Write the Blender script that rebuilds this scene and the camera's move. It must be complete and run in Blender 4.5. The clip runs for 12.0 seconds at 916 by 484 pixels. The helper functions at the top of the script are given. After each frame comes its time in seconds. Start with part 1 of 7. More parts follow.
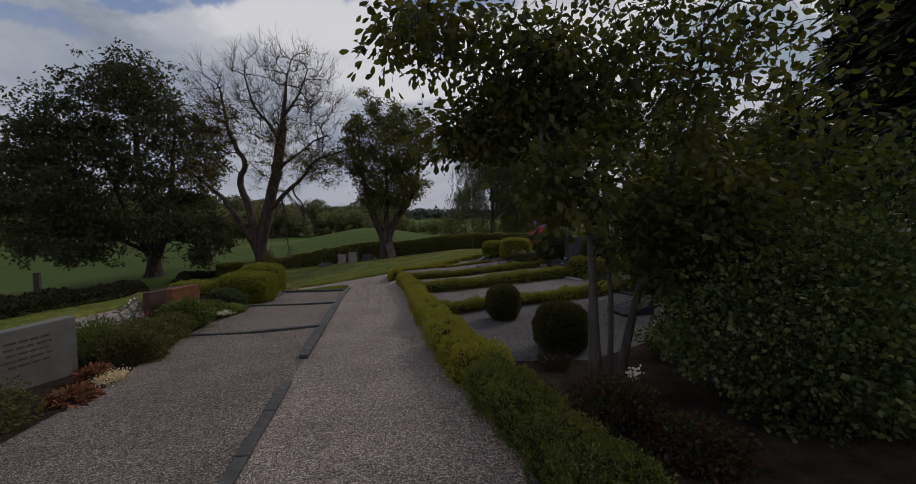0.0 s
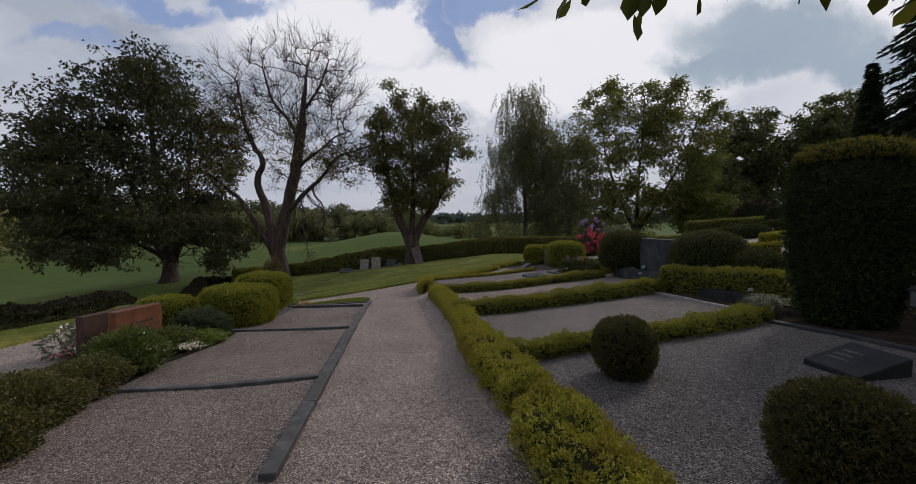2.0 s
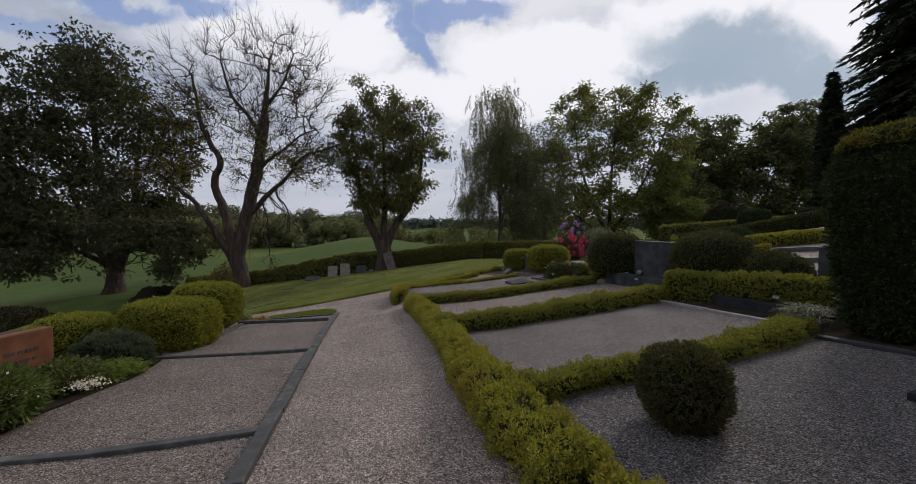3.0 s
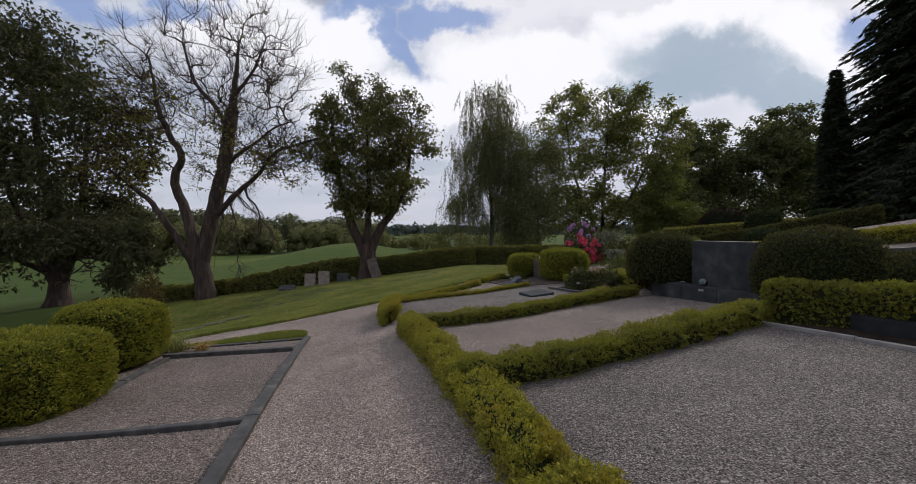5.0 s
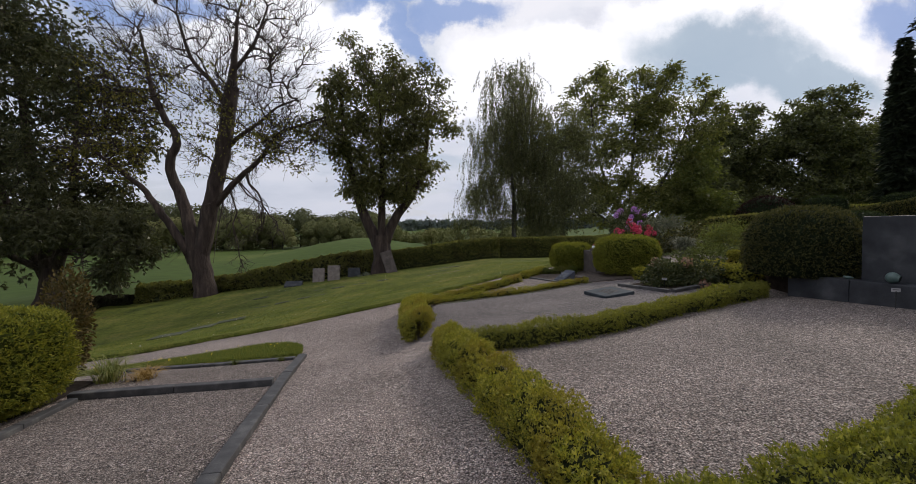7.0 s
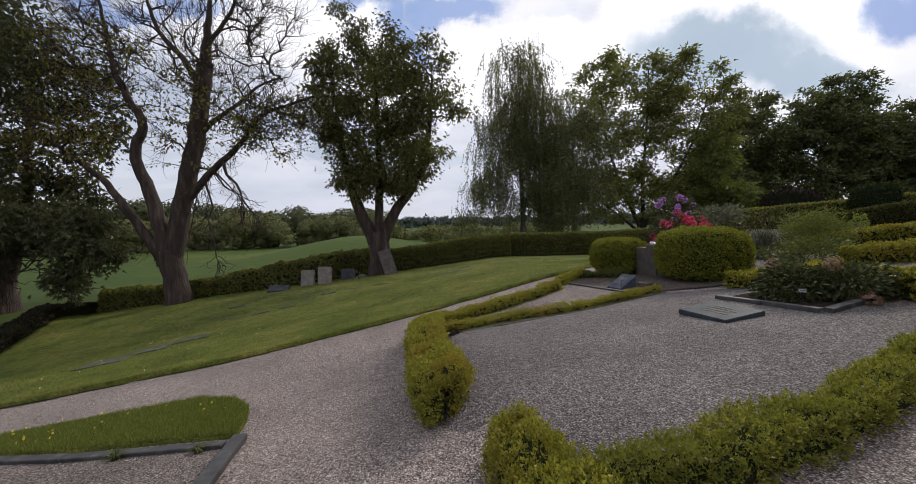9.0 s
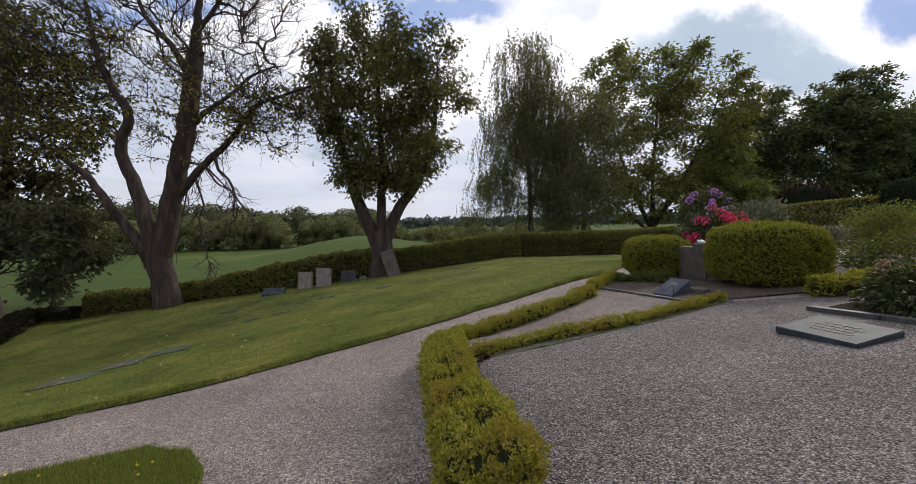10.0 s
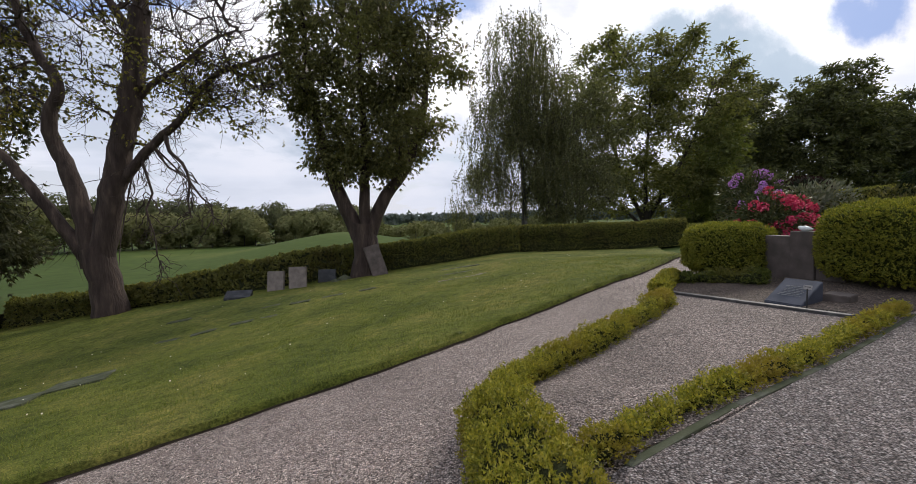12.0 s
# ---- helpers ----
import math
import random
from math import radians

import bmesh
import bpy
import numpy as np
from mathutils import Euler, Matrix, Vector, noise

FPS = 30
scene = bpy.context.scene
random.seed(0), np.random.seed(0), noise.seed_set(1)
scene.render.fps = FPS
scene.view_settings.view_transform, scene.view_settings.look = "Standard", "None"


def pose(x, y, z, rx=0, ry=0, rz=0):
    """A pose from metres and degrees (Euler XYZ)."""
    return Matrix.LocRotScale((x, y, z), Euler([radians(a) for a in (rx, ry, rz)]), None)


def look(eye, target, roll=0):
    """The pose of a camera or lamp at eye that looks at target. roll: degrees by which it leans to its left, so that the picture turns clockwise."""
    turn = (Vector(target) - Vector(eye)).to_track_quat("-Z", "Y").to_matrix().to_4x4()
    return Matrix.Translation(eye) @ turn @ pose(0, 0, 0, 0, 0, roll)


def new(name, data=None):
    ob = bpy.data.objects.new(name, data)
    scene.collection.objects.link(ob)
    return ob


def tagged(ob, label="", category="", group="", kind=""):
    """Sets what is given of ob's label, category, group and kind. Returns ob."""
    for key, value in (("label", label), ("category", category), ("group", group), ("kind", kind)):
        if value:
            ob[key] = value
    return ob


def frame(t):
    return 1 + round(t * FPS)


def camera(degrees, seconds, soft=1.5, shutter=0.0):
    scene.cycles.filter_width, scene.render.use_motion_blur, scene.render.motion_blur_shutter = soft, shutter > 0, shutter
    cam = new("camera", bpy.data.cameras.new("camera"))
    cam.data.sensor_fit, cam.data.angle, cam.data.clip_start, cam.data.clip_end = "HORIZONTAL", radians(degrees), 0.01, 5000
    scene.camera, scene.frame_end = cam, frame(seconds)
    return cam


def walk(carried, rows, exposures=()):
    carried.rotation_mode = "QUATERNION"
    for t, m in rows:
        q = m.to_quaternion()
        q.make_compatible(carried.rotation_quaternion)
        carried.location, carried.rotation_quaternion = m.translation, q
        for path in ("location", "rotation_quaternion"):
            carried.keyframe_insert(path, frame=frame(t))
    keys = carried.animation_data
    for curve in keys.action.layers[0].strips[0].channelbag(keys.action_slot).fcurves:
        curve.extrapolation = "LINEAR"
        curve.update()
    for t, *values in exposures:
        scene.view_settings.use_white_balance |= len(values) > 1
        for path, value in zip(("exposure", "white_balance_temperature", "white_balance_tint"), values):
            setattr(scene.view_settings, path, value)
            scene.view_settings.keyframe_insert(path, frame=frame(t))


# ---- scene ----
cam = camera(96.1, 12.0, soft=0.4)
PATH = [
    (0, (0.167, -0.64, 1.59), (0.142, 1.356, 1.462), -0.0),
    (0.5, (-0.083, 0.194, 1.463), (-0.133, 2.189, 1.34), 0.1),
    (1, (-0.273, 0.961, 1.431), (-0.404, 2.953, 1.308), -0.1),
    (1.5, (-0.456, 1.618, 1.426), (-0.591, 3.61, 1.302), -0.2),
    (2, (-0.574, 2.359, 1.374), (-0.711, 4.351, 1.268), -0.1),
    (2.5, (-0.764, 2.996, 1.321), (-0.876, 4.991, 1.227), -0.1),
    (3, (-0.847, 3.652, 1.263), (-0.847, 5.65, 1.183), -0.2),
    (3.5, (-0.992, 4.383, 1.235), (-0.931, 6.381, 1.166), -0.2),
    (3.7, (-1.04, 4.596, 1.225), (-0.986, 6.594, 1.165), -0.1),
    (5.3, (-1.468, 6.721, 0.983), (-1.386, 8.719, 0.933), -0.3),
    (5.5, (-1.53, 6.995, 0.938), (-1.453, 8.992, 0.885), -0.4),
    (6, (-1.667, 7.727, 0.893), (-1.614, 9.726, 0.838), -0.5),
    (6.5, (-1.835, 8.379, 0.808), (-1.816, 10.378, 0.755), -0.7),
    (7, (-1.937, 9.025, 0.742), (-1.917, 11.024, 0.668), -0.6),
    (7.2, (-1.963, 9.33, 0.724), (-1.939, 11.328, 0.656), -0.8),
    (8.8, (-2.326, 11.499, 0.698), (-2.299, 13.495, 0.588), -1.2),
    (9, (-2.387, 11.825, 0.63), (-2.36, 13.822, 0.542), -1.1),
    (9.5, (-2.511, 12.466, 0.576), (-2.487, 14.464, 0.491), -1.2),
    (10, (-2.664, 13.154, 0.542), (-2.644, 15.152, 0.456), -1.2),
    (10.5, (-2.87, 13.782, 0.464), (-2.868, 15.78, 0.381), -1.2),
    (11, (-2.931, 14.374, 0.391), (-2.932, 16.372, 0.294), -1.3),
    (11.5, (-3.03, 15.007, 0.388), (-3.018, 17.005, 0.292), -1.4),
    (12, (-3.183, 15.505, 0.342), (-3.075, 17.5, 0.236), -1.4),
]

EXPOSURES = [(0.0, -0.80), (0.8, -0.70), (1.6, -0.48), (2.6, -0.30), (4.0, -0.20), (6.0, -0.10), (9.0, 0.09), (12.0, 0.23)]
walk(cam, [(t, look(eye, target, roll)) for t, eye, target, roll in PATH], EXPOSURES)

# ------------------------------------------------------------------ light
SUN_AZ, SUN_EL = radians(44), radians(33)      # clockwise from +y, above the horizon
world = bpy.data.worlds.new("overcast_sky")
scene.world = world
world.use_nodes = True


def build_sky():
    nt = world.node_tree
    nt.nodes.clear()
    N, L = nt.nodes.new, nt.links.new
    out, bg = N("ShaderNodeOutputWorld"), N("ShaderNodeBackground")
    sky = N("ShaderNodeTexSky")
    sky.sky_type, sky.sun_disc = "NISHITA", False
    sky.sun_elevation, sky.sun_rotation = SUN_EL, SUN_AZ
    sky.air_density, sky.dust_density = 1.0, 1.0
    blue = N("ShaderNodeVectorMath"); blue.operation = "SCALE"; blue.inputs["Scale"].default_value = 0.085
    L(sky.outputs[0], blue.inputs[0])
    tc, sep = N("ShaderNodeTexCoord"), N("ShaderNodeSeparateXYZ")
    L(tc.outputs["Generated"], sep.inputs[0])
    up = N("ShaderNodeMath"); up.operation = "MAXIMUM"; up.inputs[1].default_value = 0.0
    L(sep.outputs["Z"], up.inputs[0])
    den = N("ShaderNodeMath"); den.inputs[1].default_value = 0.22
    L(up.outputs[0], den.inputs[0])
    dx, dy = N("ShaderNodeMath"), N("ShaderNodeMath")
    dx.operation = dy.operation = "DIVIDE"
    L(sep.outputs["X"], dx.inputs[0]); L(sep.outputs["Y"], dy.inputs[0])
    L(den.outputs[0], dx.inputs[1]); L(den.outputs[0], dy.inputs[1])
    plane = N("ShaderNodeCombineXYZ")
    L(dx.outputs[0], plane.inputs[0]); L(dy.outputs[0], plane.inputs[1])
    mp = N("ShaderNodeMapping"); mp.inputs["Location"].default_value = CLOUD_SHIFT
    L(plane.outputs[0], mp.inputs[0])
    big, fine = N("ShaderNodeTexNoise"), N("ShaderNodeTexNoise")
    big.inputs["Scale"].default_value, big.inputs["Detail"].default_value, big.inputs["Roughness"].default_value = 0.85, 9.0, 0.56
    fine.inputs["Scale"].default_value, fine.inputs["Detail"].default_value = 1.1, 6.0
    big.inputs["Distortion"].default_value = 0.25
    L(mp.outputs[0], big.inputs["Vector"])
    mp2 = N("ShaderNodeMapping"); mp2.inputs["Location"].default_value = (7.3, 2.1, 0.0)
    L(mp.outputs[0], mp2.inputs[0]); L(mp2.outputs[0], fine.inputs["Vector"])
    cover = N("ShaderNodeValToRGB")
    cover.color_ramp.elements[0].position, cover.color_ramp.elements[1].position = 0.36, 0.50
    L(big.outputs["Fac"], cover.inputs[0])
    tone = N("ShaderNodeValToRGB")
    e = tone.color_ramp.elements
    e[0].position, e[0].color = 0.36, (0.50, 0.57, 0.66, 1)
    e[1].position, e[1].color = 0.56, (1.0, 1.0, 1.02, 1)
    m = e.new(0.46); m.color = (0.78, 0.83, 0.90, 1)
    L(fine.outputs["Fac"], tone.inputs[0])
    # far cloud greys towards the horizon
    low = N("ShaderNodeMapRange")
    low.inputs[1].default_value, low.inputs[2].default_value = 0.0, 0.42
    low.inputs[3].default_value, low.inputs[4].default_value = 0.92, 0.0
    L(up.outputs[0], low.inputs[0])
    far = N("ShaderNodeMixRGB"); far.inputs[2].default_value = (0.67, 0.70, 0.77, 1)
    L(low.outputs[0], far.inputs[0]); L(tone.outputs[0], far.inputs[1])
    thick = N("ShaderNodeMath"); thick.operation = "MAXIMUM"
    L(cover.outputs[0], thick.inputs[0]); L(low.outputs[0], thick.inputs[1])
    mix = N("ShaderNodeMixRGB")
    L(thick.outputs[0], mix.inputs[0]); L(blue.outputs[0], mix.inputs[1]); L(far.outputs[0], mix.inputs[2])
    # the large forms of this sky: holes of blue and one heavy grey cloud, on the plane of view straight ahead
    ahead = N("ShaderNodeMath"); ahead.operation = "MAXIMUM"; ahead.inputs[1].default_value = 0.05
    L(sep.outputs["Y"], ahead.inputs[0])
    gu, gv = N("ShaderNodeMath"), N("ShaderNodeMath")
    gu.operation = gv.operation = "DIVIDE"
    L(sep.outputs["X"], gu.inputs[0]); L(sep.outputs["Z"], gv.inputs[0])
    L(ahead.outputs[0], gu.inputs[1]); L(ahead.outputs[0], gv.inputs[1])
    flat = N("ShaderNodeCombineXYZ"); L(gu.outputs[0], flat.inputs[0]); L(gv.outputs[0], flat.inputs[1])
    curl = N("ShaderNodeTexNoise"); curl.inputs["Scale"].default_value, curl.inputs["Detail"].default_value, curl.inputs["Roughness"].default_value = 4.0, 8.0, 0.62
    L(flat.outputs[0], curl.inputs["Vector"])
    shift = N("ShaderNodeVectorMath"); shift.operation = "SUBTRACT"; shift.inputs[1].default_value = (0.5, 0.5, 0.5)
    L(curl.outputs["Color"], shift.inputs[0])
    warp = N("ShaderNodeVectorMath"); warp.operation = "MULTIPLY_ADD"; warp.inputs[1].default_value = (0.34, 0.26, 0.0)
    L(shift.outputs[0], warp.inputs[0]); L(flat.outputs[0], warp.inputs[2])

    def form(spots, soft):
        """A soft mask made of tilted ovals."""
        total = None
        for u, v, ru, rv, turn in spots:
            m = N("ShaderNodeMapping"); m.vector_type = "TEXTURE"
            m.inputs["Location"].default_value, m.inputs["Rotation"].default_value, m.inputs["Scale"].default_value = (u, v, 0), (0, 0, radians(turn)), (ru, rv, 1)
            L(warp.outputs[0], m.inputs[0])
            ln = N("ShaderNodeVectorMath"); ln.operation = "LENGTH"; L(m.outputs[0], ln.inputs[0])
            mr = N("ShaderNodeMapRange"); mr.interpolation_type = "SMOOTHSTEP"
            mr.inputs[1].default_value, mr.inputs[2].default_value, mr.inputs[3].default_value, mr.inputs[4].default_value = 1.0 - soft, 1.0 + soft, 1.0, 0.0
            L(ln.outputs["Value"], mr.inputs[0])
            if total is None:
                total = mr.outputs[0]
            else:
                mxx = N("ShaderNodeMath"); mxx.operation = "MAXIMUM"; L(total, mxx.inputs[0]); L(mr.outputs[0], mxx.inputs[1]); total = mxx.outputs[0]
        return total

    front = N("ShaderNodeMapRange"); front.inputs[1].default_value, front.inputs[2].default_value = 0.05, 0.25
    L(sep.outputs["Y"], front.inputs[0])

    def layer(base, mask, colour, amount):
        f1 = N("ShaderNodeMath"); f1.operation = "MULTIPLY"; L(mask, f1.inputs[0]); L(front.outputs[0], f1.inputs[1])
        f2 = N("ShaderNodeMath"); f2.operation = "MULTIPLY"; f2.inputs[1].default_value = amount; L(f1.outputs[0], f2.inputs[0])
        mm = N("ShaderNodeMixRGB"); L(f2.outputs[0], mm.inputs[0]); L(base, mm.inputs[1])
        if isinstance(colour, tuple):
            mm.inputs[2].default_value = (*colour, 1)
        else:
            L(colour, mm.inputs[2])
        return mm.outputs[0]

    c = layer(mix.outputs[0], form([(-0.36, 0.47, 0.23, 0.115, -14), (0.28, 0.42, 0.30, 0.075, 4), (0.10, 0.31, 0.50, 0.075, 0), (0.92, 0.44, 0.15, 0.11, -25), (0.62, 0.52, 0.26, 0.05, 4)], 0.22), (1.20, 1.20, 1.20), 0.92)
    c = layer(c, form([(-0.115, 0.455, 0.10, 0.030, -48), (0.0, 0.505, 0.13, 0.034, 10), (-0.16, 0.545, 0.10, 0.035, 0), (-0.80, 0.53, 0.16, 0.032, -8), (-1.05, 0.47, 0.13, 0.030, -8), (-0.60, 0.545, 0.08, 0.030, -12), (1.10, 0.52, 0.11, 0.07, 10)], 0.40), (0.29, 0.42, 0.72), 0.85)
    c = layer(c, form([(0.68, 0.405, 0.23, 0.075, -10), (0.84, 0.335, 0.22, 0.055, -12), (0.56, 0.35, 0.16, 0.04, -4)], 0.42), (0.40, 0.52, 0.62), 0.82)
    c = layer(c, form([(-0.85, 0.30, 0.42, 0.14, -12)], 0.7), (0.64, 0.69, 0.77), 0.6)
    tint = N("ShaderNodeMixRGB"); tint.blend_type = "MULTIPLY"; tint.inputs[0].default_value = 1.0; tint.inputs[2].default_value = (0.995, 0.99, 1.045, 1)
    L(c, tint.inputs[1]); L(tint.outputs[0], bg.inputs[0]); bg.inputs[1].default_value = SKY
    L(bg.outputs[0], out.inputs[0])


SKY, CLOUD_SHIFT = 0.92, (0.0, 0.0, 0.0)
build_sky()
sun_data = bpy.data.lights.new("sun", "SUN")
sun_data.energy, sun_data.angle, sun_data.color = 1.75, radians(12), (1.0, 0.93, 0.83)
sun = new("sun", sun_data)
sun.matrix_world = look((0, 0, 0), (-math.sin(SUN_AZ) * math.cos(SUN_EL), -math.cos(SUN_AZ) * math.cos(SUN_EL), -math.sin(SUN_EL)))


# ------------------------------------------------------------------ materials
def nodes_of(name):
    m = bpy.data.materials.new(name)
    m.use_nodes = True
    nt = m.node_tree
    return m, nt, nt.nodes.new, nt.links.new, nt.nodes["Principled BSDF"]


def ramp(N, stops):
    r = N("ShaderNodeValToRGB")
    el = r.color_ramp.elements
    while len(el) < len(stops):
        el.new(0.5)
    for k, (p, c) in enumerate(stops):
        el[k].position, el[k].color = p, (*c, 1)
    return r


def surface(name, a, b, c=None, scale=3.0, fine=60.0, rough=0.8, bump=0.3, dist=0.004, metal=0.0, spec=0.5, mix=0.35):
    """Two scales of noise between the colours a, b (stains: c)."""
    m, nt, N, L, bs = nodes_of(name)
    tc = N("ShaderNodeTexCoord")
    n1, n2 = N("ShaderNodeTexNoise"), N("ShaderNodeTexNoise")
    n1.inputs["Scale"].default_value, n1.inputs["Detail"].default_value = scale, 6
    n2.inputs["Scale"].default_value, n2.inputs["Detail"].default_value = fine, 4
    L(tc.outputs["Object"], n1.inputs["Vector"]); L(tc.outputs["Object"], n2.inputs["Vector"])
    r1 = ramp(N, [(0.32, a), (0.68, b)] if c is None else [(0.3, a), (0.55, b), (0.72, c)])
    L(n1.outputs["Fac"], r1.inputs[0])
    mx = N("ShaderNodeMixRGB"); mx.blend_type = "OVERLAY"; mx.inputs[0].default_value = mix
    L(r1.outputs[0], mx.inputs[1]); L(n2.outputs["Fac"], mx.inputs[2])
    L(mx.outputs[0], bs.inputs["Base Color"])
    bs.inputs["Roughness"].default_value, bs.inputs["Metallic"].default_value = rough, metal
    bs.inputs["Specular IOR Level"].default_value = spec
    if bump:
        bp = N("ShaderNodeBump"); bp.inputs["Strength"].default_value, bp.inputs["Distance"].default_value = bump, dist
        L(n2.outputs["Fac"], bp.inputs["Height"]); L(bp.outputs[0], bs.inputs["Normal"])
    return m


def leaf_material(name, cols, trans=0.3, rough=0.45, patch=None, patch_scale=1.5, spec=0.18):
    """Leaves that differ one from another, with patches of another tone, letting some light through."""
    cols, rough = [(r * 1.12, g, b * 1.03) for r, g, b in cols], min(0.9, rough + 0.1)
    m, nt, N, L, bs = nodes_of(name)
    geo, tc = N("ShaderNodeNewGeometry"), N("ShaderNodeTexCoord")
    k = len(cols)
    r = ramp(N, [(i / max(1, k - 1), c) for i, c in enumerate(cols)])
    L(geo.outputs["Random Per Island"], r.inputs[0])
    col = r.outputs[0]
    if patch:
        n = N("ShaderNodeTexNoise"); n.inputs["Scale"].default_value, n.inputs["Detail"].default_value = patch_scale, 3
        L(tc.outputs["Object"], n.inputs["Vector"])
        f = ramp(N, [(0.50, (0, 0, 0)), (0.66, (1, 1, 1))])
        L(n.outputs["Fac"], f.inputs[0])
        mx = N("ShaderNodeMixRGB"); mx.inputs[2].default_value = (*patch, 1)
        half = N("ShaderNodeMath"); half.operation = "MULTIPLY"; half.inputs[1].default_value = 0.75
        L(f.outputs[0], half.inputs[0]); L(half.outputs[0], mx.inputs[0]); L(col, mx.inputs[1])
        col = mx.outputs[0]
    L(col, bs.inputs["Base Color"])
    bs.inputs["Roughness"].default_value, bs.inputs["Specular IOR Level"].default_value = rough, spec
    if trans:
        tr, ms, out = N("ShaderNodeBsdfTranslucent"), N("ShaderNodeMixShader"), nt.nodes["Material Output"]
        br = N("ShaderNodeMixRGB"); br.blend_type = "MULTIPLY"; br.inputs[0].default_value = 1; br.inputs[2].default_value = (1.5, 1.6, 0.7, 1)
        L(col, br.inputs[1]); L(br.outputs[0], tr.inputs["Color"])
        ms.inputs[0].default_value = trans
        L(bs.outputs[0], ms.inputs[1]); L(tr.outputs[0], ms.inputs[2]); L(ms.outputs[0], out.inputs["Surface"])
    return m


def gravel_material(name, tones, scale=62.0, tint=(1, 1, 1), dark=0.22):
    """Small stones, each of its own tone, with dark gaps and faint rake waves."""
    m, nt, N, L, bs = nodes_of(name)
    tc = N("ShaderNodeTexCoord")
    wob = N("ShaderNodeTexNoise"); wob.inputs["Scale"].default_value = 40
    mxv = N("ShaderNodeMixRGB"); mxv.blend_type = "ADD"; mxv.inputs[0].default_value = 0.012
    L(tc.outputs["Object"], wob.inputs["Vector"]); L(tc.outputs["Object"], mxv.inputs[1]); L(wob.outputs["Color"], mxv.inputs[2])
    vo = N("ShaderNodeTexVoronoi"); vo.inputs["Scale"].default_value = scale
    L(mxv.outputs[0], vo.inputs["Vector"])
    sp = N("ShaderNodeSeparateColor"); L(vo.outputs["Color"], sp.inputs[0])
    r = ramp(N, [(i / (len(tones) - 1), c) for i, c in enumerate(tones)])
    r.color_ramp.interpolation = "CONSTANT"
    L(sp.outputs[0], r.inputs[0])
    vb = N("ShaderNodeTexVoronoi"); vb.inputs["Scale"].default_value = scale * 0.47
    L(mxv.outputs[0], vb.inputs["Vector"])
    sb = N("ShaderNodeSeparateColor"); L(vb.outputs["Color"], sb.inputs[0])
    big = ramp(N, [(0.0, (0.76, 0.76, 0.76)), (0.45, (0.96, 0.96, 0.96)), (0.80, (1.07, 1.06, 1.05)), (1.0, (1.38, 1.36, 1.34))])
    L(sb.outputs[1], big.inputs[0])
    mb = N("ShaderNodeMixRGB"); mb.blend_type = "MULTIPLY"; mb.inputs[0].default_value = 1
    L(r.outputs[0], mb.inputs[1]); L(big.outputs[0], mb.inputs[2])
    gap = ramp(N, [(0.30, (1.12, 1.12, 1.12)), (0.80, (dark, dark, dark))])
    L(vo.outputs["Distance"], gap.inputs[0])
    mu = N("ShaderNodeMixRGB"); mu.blend_type = "MULTIPLY"; mu.inputs[0].default_value = 1
    L(mb.outputs[0], mu.inputs[1]); L(gap.outputs[0], mu.inputs[2])
    st = N("ShaderNodeTexNoise"); st.inputs["Scale"].default_value, st.inputs["Detail"].default_value = 1.1, 7
    L(tc.outputs["Object"], st.inputs["Vector"])
    sr = ramp(N, [(0.3, (0.80 * tint[0], 0.79 * tint[1], 0.77 * tint[2])), (0.7, (1.12 * tint[0], 1.10 * tint[1], 1.08 * tint[2]))])
    L(st.outputs["Fac"], sr.inputs[0])
    mu2 = N("ShaderNodeMixRGB"); mu2.blend_type = "MULTIPLY"; mu2.inputs[0].default_value = 1
    L(mu.outputs[0], mu2.inputs[1]); L(sr.outputs[0], mu2.inputs[2])
    L(mu2.outputs[0], bs.inputs["Base Color"])
    bs.inputs["Roughness"].default_value, bs.inputs["Specular IOR Level"].default_value = 0.85, 0.3
    b1 = N("ShaderNodeBump"); b1.invert = True
    b1.inputs["Strength"].default_value, b1.inputs["Distance"].default_value = 0.9, 0.013
    L(vo.outputs["Distance"], b1.inputs["Height"])
    b2 = N("ShaderNodeBump"); b2.inputs["Strength"].default_value, b2.inputs["Distance"].default_value = 0.7, 0.03
    w2 = N("ShaderNodeTexNoise"); w2.inputs["Scale"].default_value, w2.inputs["Detail"].default_value = 9, 4
    L(tc.outputs["Object"], w2.inputs["Vector"]); L(w2.outputs["Fac"], b2.inputs["Height"])
    L(b1.outputs[0], b2.inputs["Normal"]); L(b2.outputs[0], bs.inputs["Normal"])
    return m


